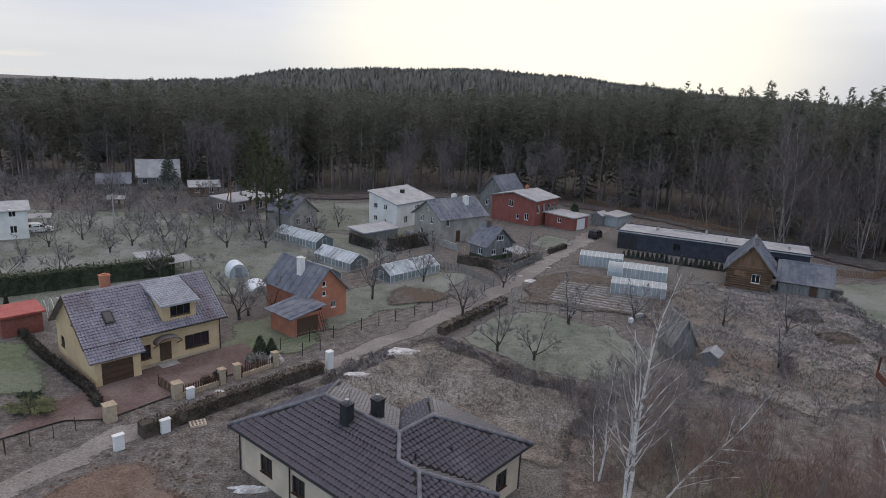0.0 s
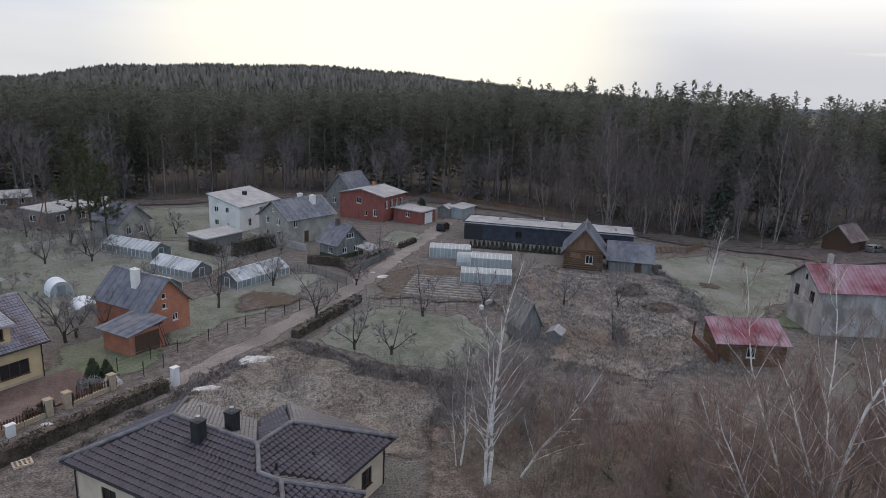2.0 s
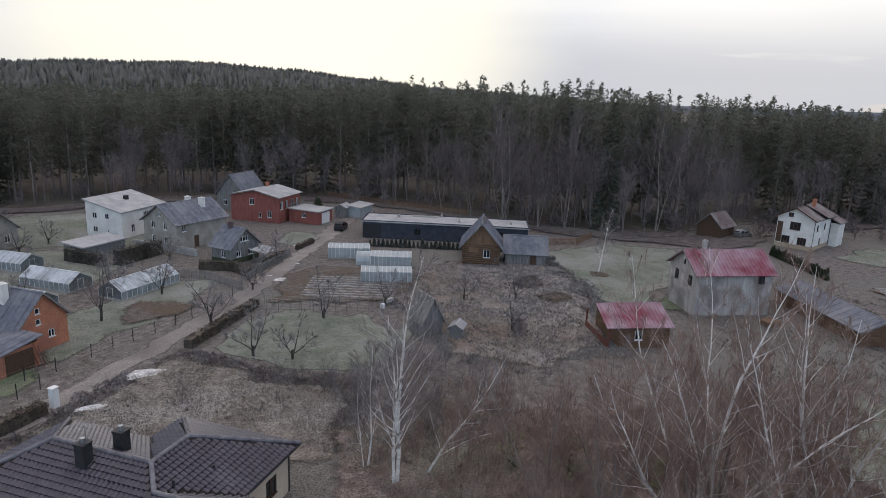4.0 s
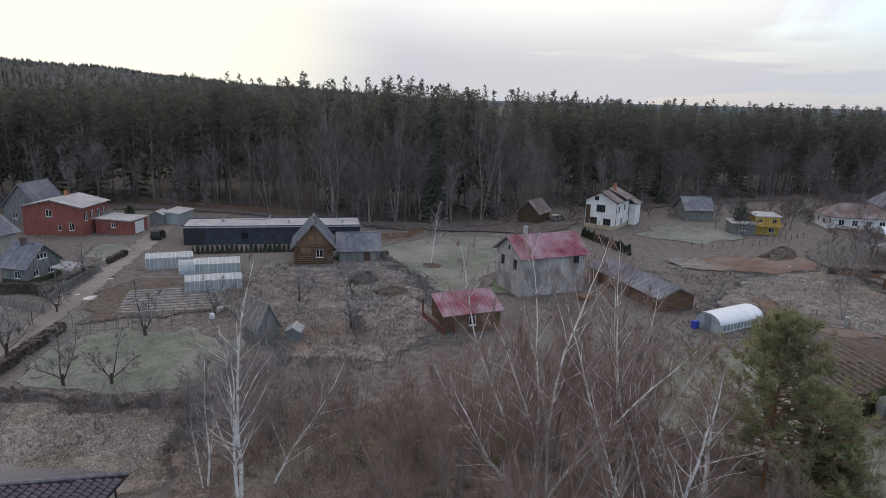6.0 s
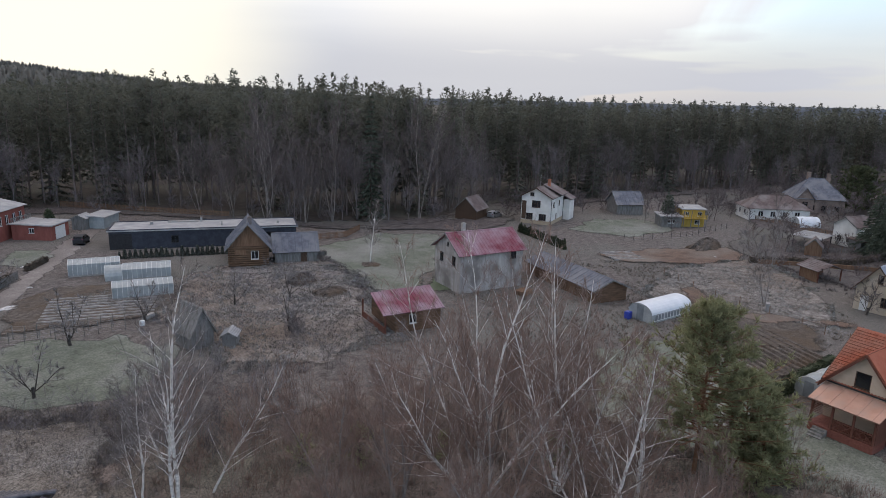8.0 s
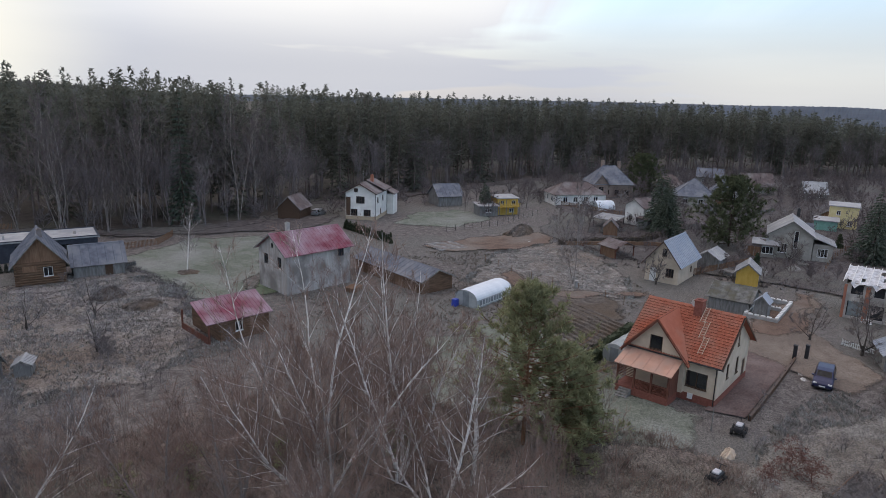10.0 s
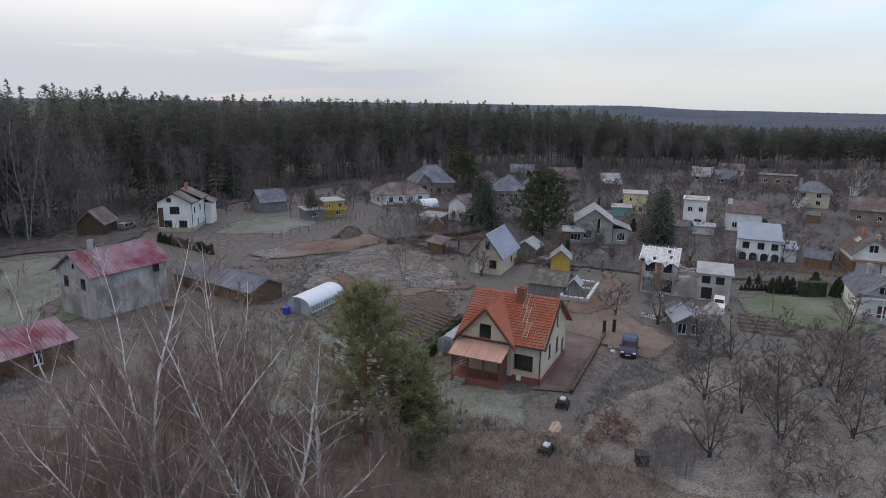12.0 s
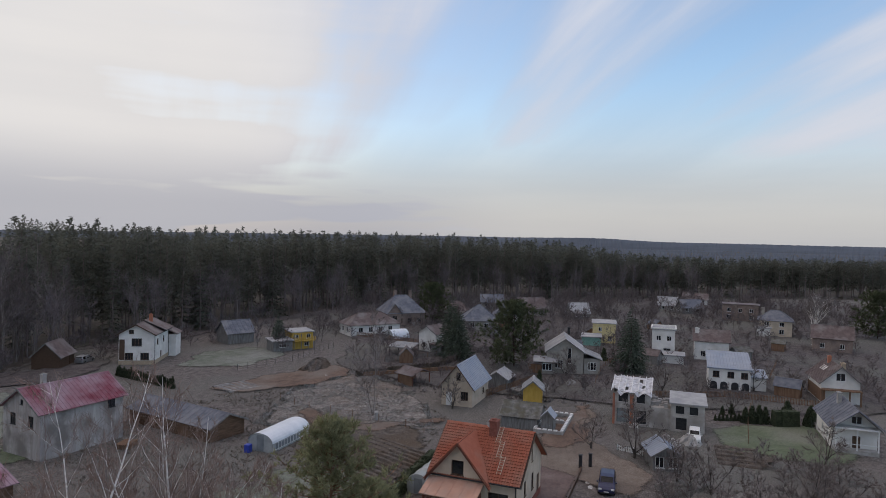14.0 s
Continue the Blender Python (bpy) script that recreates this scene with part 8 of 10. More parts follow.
# ---- bare trees ----
def tree(name, plant, x, y, label, trunk_mat, twig_mat, yaw=0.0, s=1.0, category="tree", group=""):
    root = thing(name, x, y, 0, yaw, label, category, group)
    part("trunk", plant.wood, trunk_mat, root)
    part("crown", plant.leaf, twig_mat, root)
    root.scale = (s, s, s)
    return root


def plant_row(firsts, places, seed=1, s0=0.8, s1=1.2):
    """Copies of the first trees at the places given."""
    r = random.Random(seed)
    for i, (x, y) in enumerate(places):
        f = firsts[r.randrange(len(firsts))]
        c = copy_thing(f, pose(x, y, 0, 0, 0, r.uniform(0, 360)))
        k = r.uniform(s0, s1)
        c.scale = (k, k, k)


def birch(seed, h, stems, lean, boughs=16, subs=6, twigs=7, twig=0.007, r0=0.14, open_=0.5, droop=0.15, spray=1.0, hang=0, white=True):
    """White stems that fan out from one foot; boughs leave them at a narrow angle and curve upwards, side branches and fine twigs fill the crown; `hang` adds long hanging twigs."""
    p = Plant(seed)
    r = p.r

    def path(a, d, length, n, kink, rise):
        pts, q, w = [a], a, d.normalized()
        for i in range(n):
            w = (w + p.rnd() * kink + Vector((0, 0, rise))).normalized()
            q = q + w * length / n
            pts.append(q)
        return pts

    def at(pts, t):
        k = min(int(t * (len(pts) - 1)), len(pts) - 2)
        return pts[k].lerp(pts[k + 1], t * (len(pts) - 1) - k), (pts[k + 1] - pts[k]).normalized()

    for s in range(stems):
        a = 6.283 * s / stems + r.uniform(-0.4, 0.4)
        out = Vector((math.cos(a), math.sin(a), 0))
        L = h * (1.0 if s == 0 else r.uniform(0.7, 0.98))
        k = 0.25 if s == 0 and stems > 1 else r.uniform(0.5, 1.45)
        R = r0 * (1.0 if s == 0 else r.uniform(0.55, 0.85))
        stem = path(out * (0.15 if stems > 1 else 0) + Vector((0, 0, -0.2)), Vector((0, 0, 1)) + out * lean * 2.0 * k, L, 12, 0.11, 0.035)
        p.limb(stem, R, 0.012, 6)
        for i in range(boughs):
            t = 0.18 + 0.8 * (i + r.random()) / boughs
            c, w = at(stem, t)
            b = i * 2.4 + r.uniform(-0.6, 0.6)
            side = w.orthogonal().normalized()
            side.rotate(Matrix.Rotation(b, 3, w))
            ln = L * (0.36 * (1.02 - t) + 0.05) * r.uniform(0.55, 1.3)
            bough = path(c, w * (1 - open_) + side * open_ * r.uniform(0.7, 1.2), ln, 5, 0.19, 0.07)
            p.limb(bough, max(0.010, R * 0.36 * (1.1 - t)), 0.005, 4)
            for j in range(subs):
                u = 0.15 + 0.85 * (j + r.random()) / subs
                c2, w2 = at(bough, u)
                sub = path(c2, w2 + p.rnd() * 0.6 + Vector((0, 0, 0.12)), ln * r.uniform(0.22, 0.5) * (1.15 - 0.5 * u) * spray, 3, 0.16, 0.05)
                p.limb(sub, max(twig * 0.9, 0.008), 0.003, 3, p.wood if white and j % 3 == 0 and R > 0.06 and ln > 1.5 else p.leaf)
                for m in range(twigs):
                    c3, w3 = at(sub, r.random())
                    e = (w3 * 0.8 + p.rnd() * 0.55 + Vector((0, 0, 0.1 - droop))).normalized()
                    tl = (0.25 + ln * r.uniform(0.08, 0.24)) * spray
                    p.blade(c3, e, tl, twig * 0.7)
                for m in range(hang):
                    c3, w3 = at(sub, r.uniform(0.3, 1.0))
                    e = (Vector((0, 0, -1)) + p.rnd() * 0.28 + w3 * 0.25).normalized()
                    p.blade(c3, e, r.uniform(0.5, 1.3), twig * 0.6)
    return p


def old_fruit_tree(seed, h=4.6, trunk=0.9, twig=0.025):
    """A short trunk that splits into crooked spreading limbs full of fine twigs."""
    p = birch(seed, h, 4, 0.5, 9, 4, 6, twig, 0.075, 0.66, 0.04, 1.6)
    for g in (p.wood, p.leaf):
        g.v = [(x, y, z + trunk) for x, y, z in g.v]
    p.limb([Vector((0, 0, -0.1)), Vector((0.05, 0.03, trunk * 0.6)), Vector((0, 0, trunk + 0.15))], 0.16, 0.13, 8)
    return p


fruit = []
for i, (x, y) in enumerate([(-36.9, 81.8), (-38.7, 90.5), (-33.6, 99.1), (-56.9, 99.9), (-48.6, 80.0)]):
    p = old_fruit_tree(20 + i)
    fruit.append(tree("fruit_tree", p, x, y, "leafless old fruit tree with frosted twigs on a lawn", "apple_bark", "frost_twigs", 40 * i, 1.0, "tree", "orchard trees"))
plant_row(fruit, [(-39.7, 97.9), (-27.8, 100.2), (-51.7, 108.7), (-49.0, 93.0), (-54.0, 76.8), (-2.0, 85.3), (-21.9, 67.8), (15.5, 71.0), (3.2, 72.5), (-21.3, 69.2), (34.3, 72.7)], 2)
plant_row(fruit, [(-57.2, 85.6), (-58.9, 94.4), (-60.5, 108.8), (-60.9, 123.9), (-54.0, 119.8), (-48.4, 112.0), (-42.0, 117.0), (-39.6, 121.7), (-33.4, 109.9), (-29.9, 105.2), (-44.5, 101.0), (-47.9, 97.6), (-24.6, 108.3)], 3, 0.75, 1.1)
plant_row(fruit, [(-77.5, 129.9), (-86.0, 119.2), (-83.0, 109.4), (-73.8, 142.4), (-92.0, 134.4), (-56.0, 134.0), (-66.2, 130.5), (-80.1, 139.5), (-98, 125), (-105, 118), (-90, 108), (-44, 136)], 4, 0.9, 1.3)
brown_fruit = []
for i, (x, y) in enumerate([(70.2, -13.0), (57.0, -12.0), (64.0, -16.5)]):
    brown_fruit.append(tree("fruit_tree", old_fruit_tree(30 + i, 4.8, 0.8, 0.03), x, y, "old leafless fruit tree with dense brown twigs", "apple_bark", "orchard_twigs", 50 * i, 1.0, "tree", "orchard trees"))
plant_row(brown_fruit, [(73.4, -10.1), (59.0, -9.1), (58.9, -15.1), (65.4, -20.3), (62.1, -20.9), (48.4, -8.3), (84.3, -28.2), (80.3, -6.1), (62.9, -25.0), (82.1, -1.0), (92.2, -6.9), (68.7, -24.5), (52.0, -14), (55, -20)], 5, 0.85, 1.25)
plant_row(brown_fruit, [(95.8, 19.5), (105.3, -21.9), (122.0, -29.0), (110.6, -17.4), (117.2, -13.2), (124.0, 3.5), (136.0, -6.5), (158, -30), (166, 52), (172, 44), (137, 46), (189, -17)], 6, 0.8, 1.2)
plant_row(fruit, [(-19, 71), (-17, 84.5), (-8, 88), (9, 84.5), (14, 97.5), (-1, 103), (-22, 112), (-19, 118), (-26, 121), (24, 74), (6.5, 62), (10, 60.1), (35, 60.8), (41, 71), (-24.5, 73.5)], 7, 0.75, 1.1)
p = old_fruit_tree(41, 5.6, 1.8, 0.018)
tree("fruit_tree", p, -8.1, 76.8, "tall dark leafless pear tree beside the track", "apple_bark", "twigs", 0, 1.0, "tree", "orchard trees")

# grey frosted shrubs and saplings at the wood's foot, haze put into the tone
rng = random.Random(17)
bush = [bare_template(60 + i, 3.4, 0.05, 0.5, 3, 3, 0.03, 0.0, 0.04, 7, 0.7, 4) for i in range(4)]
sapl = [bare_template(70 + i, 12.0, 0.2, 0.36, 3, 4, 0.09, 0.0, 0.03, 6, 0.9, 6) for i in range(4)]


def both(p):
    g = Geo()
    g.add(p.wood.v, p.wood.f)
    g.add(p.leaf.v, p.leaf.f)
    return arrays(g)


bush_a, sapl_a = [both(p) for p in bush], [both(p) for p in sapl]


def along(edge, step, spread):
    out = []
    for (x0, y0), (x1, y1) in zip(edge, edge[1:]):
        n = max(1, int(math.hypot(x1 - x0, y1 - y0) / step))
        for i in range(n):
            t = rng.random()
            out.append((x0 + (x1 - x0) * t + rng.gauss(0, spread), y0 + (y1 - y0) * t + rng.gauss(0, spread)))
    return out


def stuff(name, templates, places, material, label, category):
    ob = new(name, joined(templates, places, name))
    ob.data.materials.append(M[material])
    return tagged(ob, label, category, kind="stuff")


margin = [(k, x, y, 0, rng.uniform(0, 6.3), s, s * rng.uniform(0.8, 1.3)) for x, y in along(EDGE[1:-1], 3.8, 3.0) for k, s in [(rng.randrange(4), rng.uniform(0.8, 1.5))]]
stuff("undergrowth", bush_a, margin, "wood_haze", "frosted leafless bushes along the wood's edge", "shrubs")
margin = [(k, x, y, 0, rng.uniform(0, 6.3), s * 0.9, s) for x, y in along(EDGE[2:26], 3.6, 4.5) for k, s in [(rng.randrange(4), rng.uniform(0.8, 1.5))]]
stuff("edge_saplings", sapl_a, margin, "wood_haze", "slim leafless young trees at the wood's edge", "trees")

# pale scrub behind the orchards and in the village gardens
scrub = [(rng.randrange(4), rng.uniform(-110, -45), rng.uniform(118, 146), 0, rng.uniform(0, 6.3), rng.uniform(0.9, 1.6), rng.uniform(0.9, 1.4)) for i in range(60)]
scrub += [(rng.randrange(4), x + rng.gauss(0, 2.5), y + rng.gauss(0, 2.5), 0, rng.uniform(0, 6.3), rng.uniform(0.8, 1.7), rng.uniform(0.8, 1.6))
          for x, y in [(rng.uniform(112, 255), rng.uniform(-85, 70)) for i in range(190)]]
thick = [both(bare_template(190 + i, 6.5, 0.1, 0.5, 2, 5, 0.1, 0.0, 0.09, 8, 0.6, 4)) for i in range(4)]
light = [both(bare_template(160 + i, 3.0, 0.05, 0.55, 3, 3, 0.03, 0.0, 0.05, 4, 0.6, 3)) for i in range(4)]
frosty = [both(bare_template(170 + i, 3.0, 0.05, 0.55, 3, 3, 0.03, 0.0, 0.028, 7, 0.6, 4)) for i in range(4)]
vill = [both(bare_template(180 + i, 8.0, 0.18, 0.5, 3, 4, 0.13, 0.0, 0.05, 8, 0.6, 5)) for i in range(4)]
ORCH = [(-100, 150), (-45, 146), (-30, 128), (-22, 116), (-12, 104), (-22, 84), (-36, 84), (-60, 92), (-74, 104), (-110, 118)]
orch = []
while len(orch) < 260:
    x, y = rng.uniform(-110, -10), rng.uniform(80, 150)
    if in_poly(x, y, ORCH) and (y - 80) / 70 > rng.random() - 0.25:
        orch.append((rng.randrange(4), x, y, 0, rng.uniform(0, 6.3), rng.uniform(0.35, 1.0), rng.uniform(0.35, 1.1) * (1 + (y - 80) / 100)))
stuff("orchard_scrub", frosty, orch, "frost_twigs", "frosted grey shrubs and saplings of old orchards", "shrubs")
more = [(rng.randrange(4), x, y, 0, rng.uniform(0, 6.3), rng.uniform(0.22, 0.6), rng.uniform(0.2, 0.55)) for x, y in [(rng.uniform(104, 270), rng.uniform(-95, 75)) for i in range(720)] if not in_poly(x, y, [(104, 84), (150, 84), (150, 40), (100, 36)])]
old = [(rng.randrange(4), rng.uniform(44, 84), rng.uniform(-36, -7), 0, rng.uniform(0, 6.3), rng.uniform(0.6, 1.3), rng.uniform(0.5, 1.1)) for i in range(130)]
stuff("orchard_bushes", light, old, "orchard_twigs", "brown leafless bushes under old fruit trees", "shrubs")
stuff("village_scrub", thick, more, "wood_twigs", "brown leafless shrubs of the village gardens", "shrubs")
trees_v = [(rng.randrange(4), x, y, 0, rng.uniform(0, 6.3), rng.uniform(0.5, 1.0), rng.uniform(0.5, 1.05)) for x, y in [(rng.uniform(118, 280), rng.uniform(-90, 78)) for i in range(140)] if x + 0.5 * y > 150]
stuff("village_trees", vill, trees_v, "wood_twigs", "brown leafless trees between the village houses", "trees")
BELT = [(176, 62), (206, 82), (242, 76), (262, 50), (276, 22), (290, -14), (306, -60), (312, -100), (240, -96), (214, -50), (206, 0), (188, 30)]
belt = []
while len(belt) < 330:
    x, y = rng.uniform(170, 315), rng.uniform(-100, 85)
    if in_poly(x, y, BELT):
        belt.append((rng.randrange(4), x, y, 0, rng.uniform(0, 6.3), rng.uniform(0.5, 1.0), rng.uniform(0.45, 1.1)))
belt += [(rng.randrange(4), rng.uniform(108, 190), rng.uniform(-60, 40), 0, rng.uniform(0, 6.3), rng.uniform(0.25, 0.55), rng.uniform(0.22, 0.5)) for i in range(150)]
belt += [(rng.randrange(4), x, y, 0, rng.uniform(0, 6.3), rng.uniform(0.4, 0.8), rng.uniform(0.3, 0.8)) for x, y in [(rng.uniform(108, 160), rng.uniform(84, 108)) for i in range(50)]]
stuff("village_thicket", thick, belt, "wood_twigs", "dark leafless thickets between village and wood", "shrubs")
stuff("garden_scrub", bush_a, scrub[:90], "twigs", "frosted leafless garden shrubs", "shrubs")

# ---- tall birches at the edge of the wood ----
tall_b = []
for i, (x, y, h_, st, ln_) in enumerate([(63.3, 117.7, 27.0, 4, 0.10), (74.5, 111.0, 25.0, 3, 0.07), (91.9, 103.5, 26.0, 2, 0.09)]):
    p = birch(80 + i, h_, st, ln_, 20, 6, 9, 0.034, 0.17, 0.42, 0.02, 1.1)
    tall_b.append(tree("forest_birch", p, x, y, "tall leafless birch with pale trunk at the wood's edge", "wood_birch", "wood_twigs", 60 * i, 1.0, "tree", "tall birches"))
plant_row(tall_b, [(69, 112.5), (60, 126), (98, 105), (104, 108), (66, 121), (87, 108), (75, 117), (94, 110), (57, 136), (112, 112), (81, 111), (101, 111), (118, 112), (71, 123), (108, 113)], 9, 0.62, 0.95)
sp = spruce_template(5, 27, 3.4, 26, 10)
r_ = thing("spruce", 82.5, 108.5, 0, 0, "tall dark spruce rising over the bare trees", "tree")
part("trunk", sp.wood, "bark", r_)
part("crown", sp.leaf, "spruce", r_)
for x, y, s, q in ((138.5, 28.8, 0.56, 1), (134.5, 26.5, 0.50, 2), (132.5, -8.9, 0.55, 3), (133.5, 67.5, 0.34, 4), (-64.0, 150, 0.40, 5)):
    sp = spruce_template(30 + q, 25, 8.0, 28, 17)
    r_ = thing("spruce", x, y, 0, q * 50, "dense blue-green spruce with frosted boughs in a garden", "tree", "garden spruces")
    part("trunk", sp.wood, "bark", r_)
    part("crown", sp.leaf, "spruce", r_)
    r_.scale = (s, s, s)


# ---- pines with full crowns ----
def full_pine(seed, h, crown0, reach, limbs=60, sprays=7, needle=0.22, width=0.022, clump=9, cone=0.0):
    """An open-grown pine: limbs that turn up at their ends, each with sprays of long needles; cone makes the top narrow."""
    p = Plant(seed)
    r = p.r
    ns = []
    bend = Vector((r.uniform(-0.4, 0.4), r.uniform(-0.4, 0.4), 0))
    p.limb([Vector((0, 0, -0.2)) + bend * math.sin(i / 8 * 2.5) + Vector((0, 0, h * i / 8)) for i in range(9)], h * 0.014, 0.03, 8)
    for i in range(limbs):
        t = crown0 + (1 - crown0) * (i + r.random()) / limbs
        c = bend * math.sin(t * 2.5) + Vector((0, 0, h * t))
        f = (t - crown0) / (1 - crown0)
        R = reach * (math.sin(math.pi * min(1, 0.38 + 0.6 * f)) ** 0.8) * (1 - cone * f) * r.uniform(0.45, 1.2)
        a = i * 2.4 + r.uniform(-0.5, 0.5)
        out = Vector((math.cos(a), math.sin(a), 0))
        d = out + Vector((0, 0, 0.1 + 0.55 * f))
        pts = [c, c + d * R * 0.5 + Vector((0, 0, -0.03 * R)), c + d * R + Vector((0, 0, 0.10 * R))]
        p.limb(pts, 0.05 * (1.3 - f), 0.013, 4)
        for k in range(sprays):
            q = pts[1].lerp(pts[2], r.random() ** 0.7) if r.random() < 0.75 else pts[0].lerp(pts[1], r.uniform(0.45, 1))
            side = (p.rnd() * 0.9 + d * 0.7 + Vector((0, 0, 0.35))).normalized()
            e = q + side * r.uniform(0.25, 0.75) * (0.5 + needle)
            p.limb([q, e], 0.014, 0.006, 3)
            for m in range(3):
                b = q.lerp(e, 0.4 + 0.3 * m) + p.rnd() * 0.08
                for n in range(clump):
                    w = (p.rnd() + side * 0.9 + Vector((0, 0, 0.3))).normalized()
                    p.blade(b, w, needle * r.uniform(0.7, 1.3), width)
                    ns += [(out * 0.55 + Vector((0, 0, 0.75)) + w * 0.45 + p.rnd() * 0.15).normalized()] * 3
    v, f = arrays(p.leaf)
    v, f, n = faced(v, f, np.array(ns))
    me = bpy.data.meshes.new("crown")
    me.from_pydata([tuple(k) for k in v.tolist()], [], f.tolist())
    me.update()
    rounded(me, n)
    p.leaf = me
    return p


for sd_, x_, y_, h_, c0_, re_, n_ in ((11, 42.2, 17.2, 12.6, 0.2, 6.6, 140), (15, 44.4, 15.4, 7.6, 0.3, 4.8, 60), (16, 43.6, 13.2, 4.8, 0.12, 3.4, 45)):
    p = full_pine(sd_, h_, c0_, re_, n_, 10, 0.42, 0.036, 6, 0.5)
    r_ = thing("pine", x_, y_, 0, sd_ * 20, "bushy olive-green Scots pine in the thicket", "tree", "thicket pines")
    part("trunk", p.wood, "pine_orange", r_)
    part("crown", p.leaf, "needles_near", r_)
p = full_pine(12, 4.2, 0.1, 1.7, 30, 6, 0.3, 0.02, 8)
for i, (x, y, s) in enumerate(((47.5, 14.0, 1.0), (44.0, 13.2, 0.85), (40.5, 12.5, 0.8), (35.2, 24.0, 0.8), (24.5, 33.5, 0.75), (21.5, 36.0, 0.6), (30.0, 30.0, 0.55))):
    if i == 0:
        yp = thing("young_pine", x, y, 0, 0, "low bushy young pine in the thicket", "tree", "young pines")
        part("trunk", p.wood, "bark", yp)
        part("crown", p.leaf, "needles_near", yp)
    else:
        c = copy_thing(yp, pose(x, y, 0, 0, 0, 70 * i))
        c.scale = (s, s, s)
p = full_pine(13, 12.5, 0.06, 7.2, 150, 8, 0.6, 0.06, 7)
for i, (x, y, s) in enumerate(((130.5, 14, 1.0), (203, -80, 1.0), (192, 46, 0.9))):
    if i == 0:
        gp = thing("garden_pine", x, y, 0, 0, "broad dark pine between the houses", "tree", "garden pines")
        part("trunk", p.wood, "bark", gp)
        part("crown", p.leaf, "needles", gp)
    else:
        c = copy_thing(gp, pose(x, y, 0, 0, 0, 80 * i))
        c.scale = (s, s, s)


p = full_pine(14, 15.0, 0.3, 3.8, 40, 7, 0.5, 0.05, 7)
for i, (x, y, s) in enumerate(((-30.5, 111.5, 1.0), (-27.8, 109.8, 0.85), (-36, 124, 1.1), (104, 122, 1.2))):
    if i == 0:
        gp = thing("open_pine", x, y, 0, 0, "slim open pine with dark green needles among gardens", "tree", "garden pines")
        part("trunk", p.wood, "bark", gp)
        part("crown", p.leaf, "needles", gp)
    else:
        c = copy_thing(gp, pose(x, y, 0, 0, 0, 80 * i))
        c.scale = (s, s, s)

# ---- birches of the thicket ----
B = (("birch", 21, 16.8, 3, 0.08, 12.9, 37.0, "white-stemmed leafless birch clump with fine twigs", "birch_bark", "twigs"),
     ("birch", 2, 9.5, 2, 0.10, 11.6, 39.4, "slender young white birch", "birch_bark", "twigs"),
     ("birch", 14, 11.0, 1, 0.20, 15.4, 37.4, "slender white birch leaning out over the brush", "birch_bark", "twigs"),
     ("birch", 3, 19.0, 8, 0.28, 27.8, 25.2, "large many-stemmed birch with reddish hanging twigs", "birch_bark", "twig_red"),
     ("birch", 4, 12.5, 4, 0.20, 23.5, 27.8, "many-stemmed birch with brown bark and reddish twigs", "wood_birch", "twig_red"),
     ("birch", 5, 18.0, 6, 0.26, 33.0, 22.5, "many-stemmed birch with reddish hanging twigs", "birch_bark", "twig_red"),
     ("birch", 6, 13.5, 4, 0.24, 30.5, 17.5, "leaning birch clump with reddish twigs", "birch_bark", "twig_red"),
     ("birch", 7, 16.0, 2, 0.18, 88.3, 29.6, "tall twisted dark birch in the field", "wood_birch", "twigs"),
     ("birch", 8, 10.5, 1, 0.02, 59.9, 79.0, "young birch on a round bed in the lawn", "birch_bark", "twigs"),
     ("birch", 10, 12.5, 4, 0.22, 25.0, 21.5, "many-stemmed birch with brown bark and reddish twigs", "wood_birch", "twig_red"),
     ("birch", 11, 15.0, 5, 0.24, 32.5, 28.0, "many-stemmed birch with brown bark and reddish twigs", "wood_birch", "twig_red"),
     ("birch", 12, 9.5, 3, 0.2, 20.5, 31.0, "slim birch clump with reddish twigs", "wood_birch", "twig_red"),
     ("birch", 13, 11.0, 4, 0.26, 35.0, 18.0, "leaning birch clump with reddish twigs", "birch_bark", "twig_red"),
     ("birch", 9, 12.5, 4, 0.2, 37.0, 26.5, "leafless brown-barked birch clump in the thicket", "wood_birch", "twig_red"))
for n_, s_, h_, st, ln, x, y, lab, bk, tw in B:
    red = tw == "twig_red"
    p = birch(s_, h_, st, ln, 20, 6, 8 if red else 10, (0.014 if red else 0.012) if x < 50 else 0.02, 0.15 if st > 2 or h_ > 16 else 0.085, 0.5, 0.1 if red else 0.04, 1.15, 3 if red else 1, not red)
    tree(n_, p, x, y, lab, bk, tw, -22 if st == 1 else 0, 1.0, "tree", "birches")
p = bare_template(90, 13.5, 0.2, 0.42, 4, 6, 0.3, 0.02, 0.03, 5, 0.8, 6)
tree("broad_tree", p, 196.2, -61, "big pale leafless tree with a rounded crown", "birch_bark", "twigs", 0, 1.0)

# thicket of saplings and brush below the birches
spots = [(rng.uniform(14, 48), rng.uniform(8, 52)) for i in range(190)]
THICK = [(12, 45), (20, 48), (27, 43), (36, 41), (44, 34), (45, 22), (50, 8), (44, -6), (28, 4), (16, 26), (10, 40)]
spots = [q for q in spots if in_poly(*q, THICK)]
bt = [both(bare_template(100 + i, 4.2, 0.08, 0.34, 3, 4, 0.03, 0.02, 0.010, 4, 0.9, 5)) for i in range(5)]
stuff("birch_thicket", bt, [(rng.randrange(5), x, y, 0, rng.uniform(0, 6.3), rng.uniform(0.6, 1.3), rng.uniform(0.8, 2.0)) for x, y in spots], "twig_red", "reddish thicket of birch saplings", "shrubs")
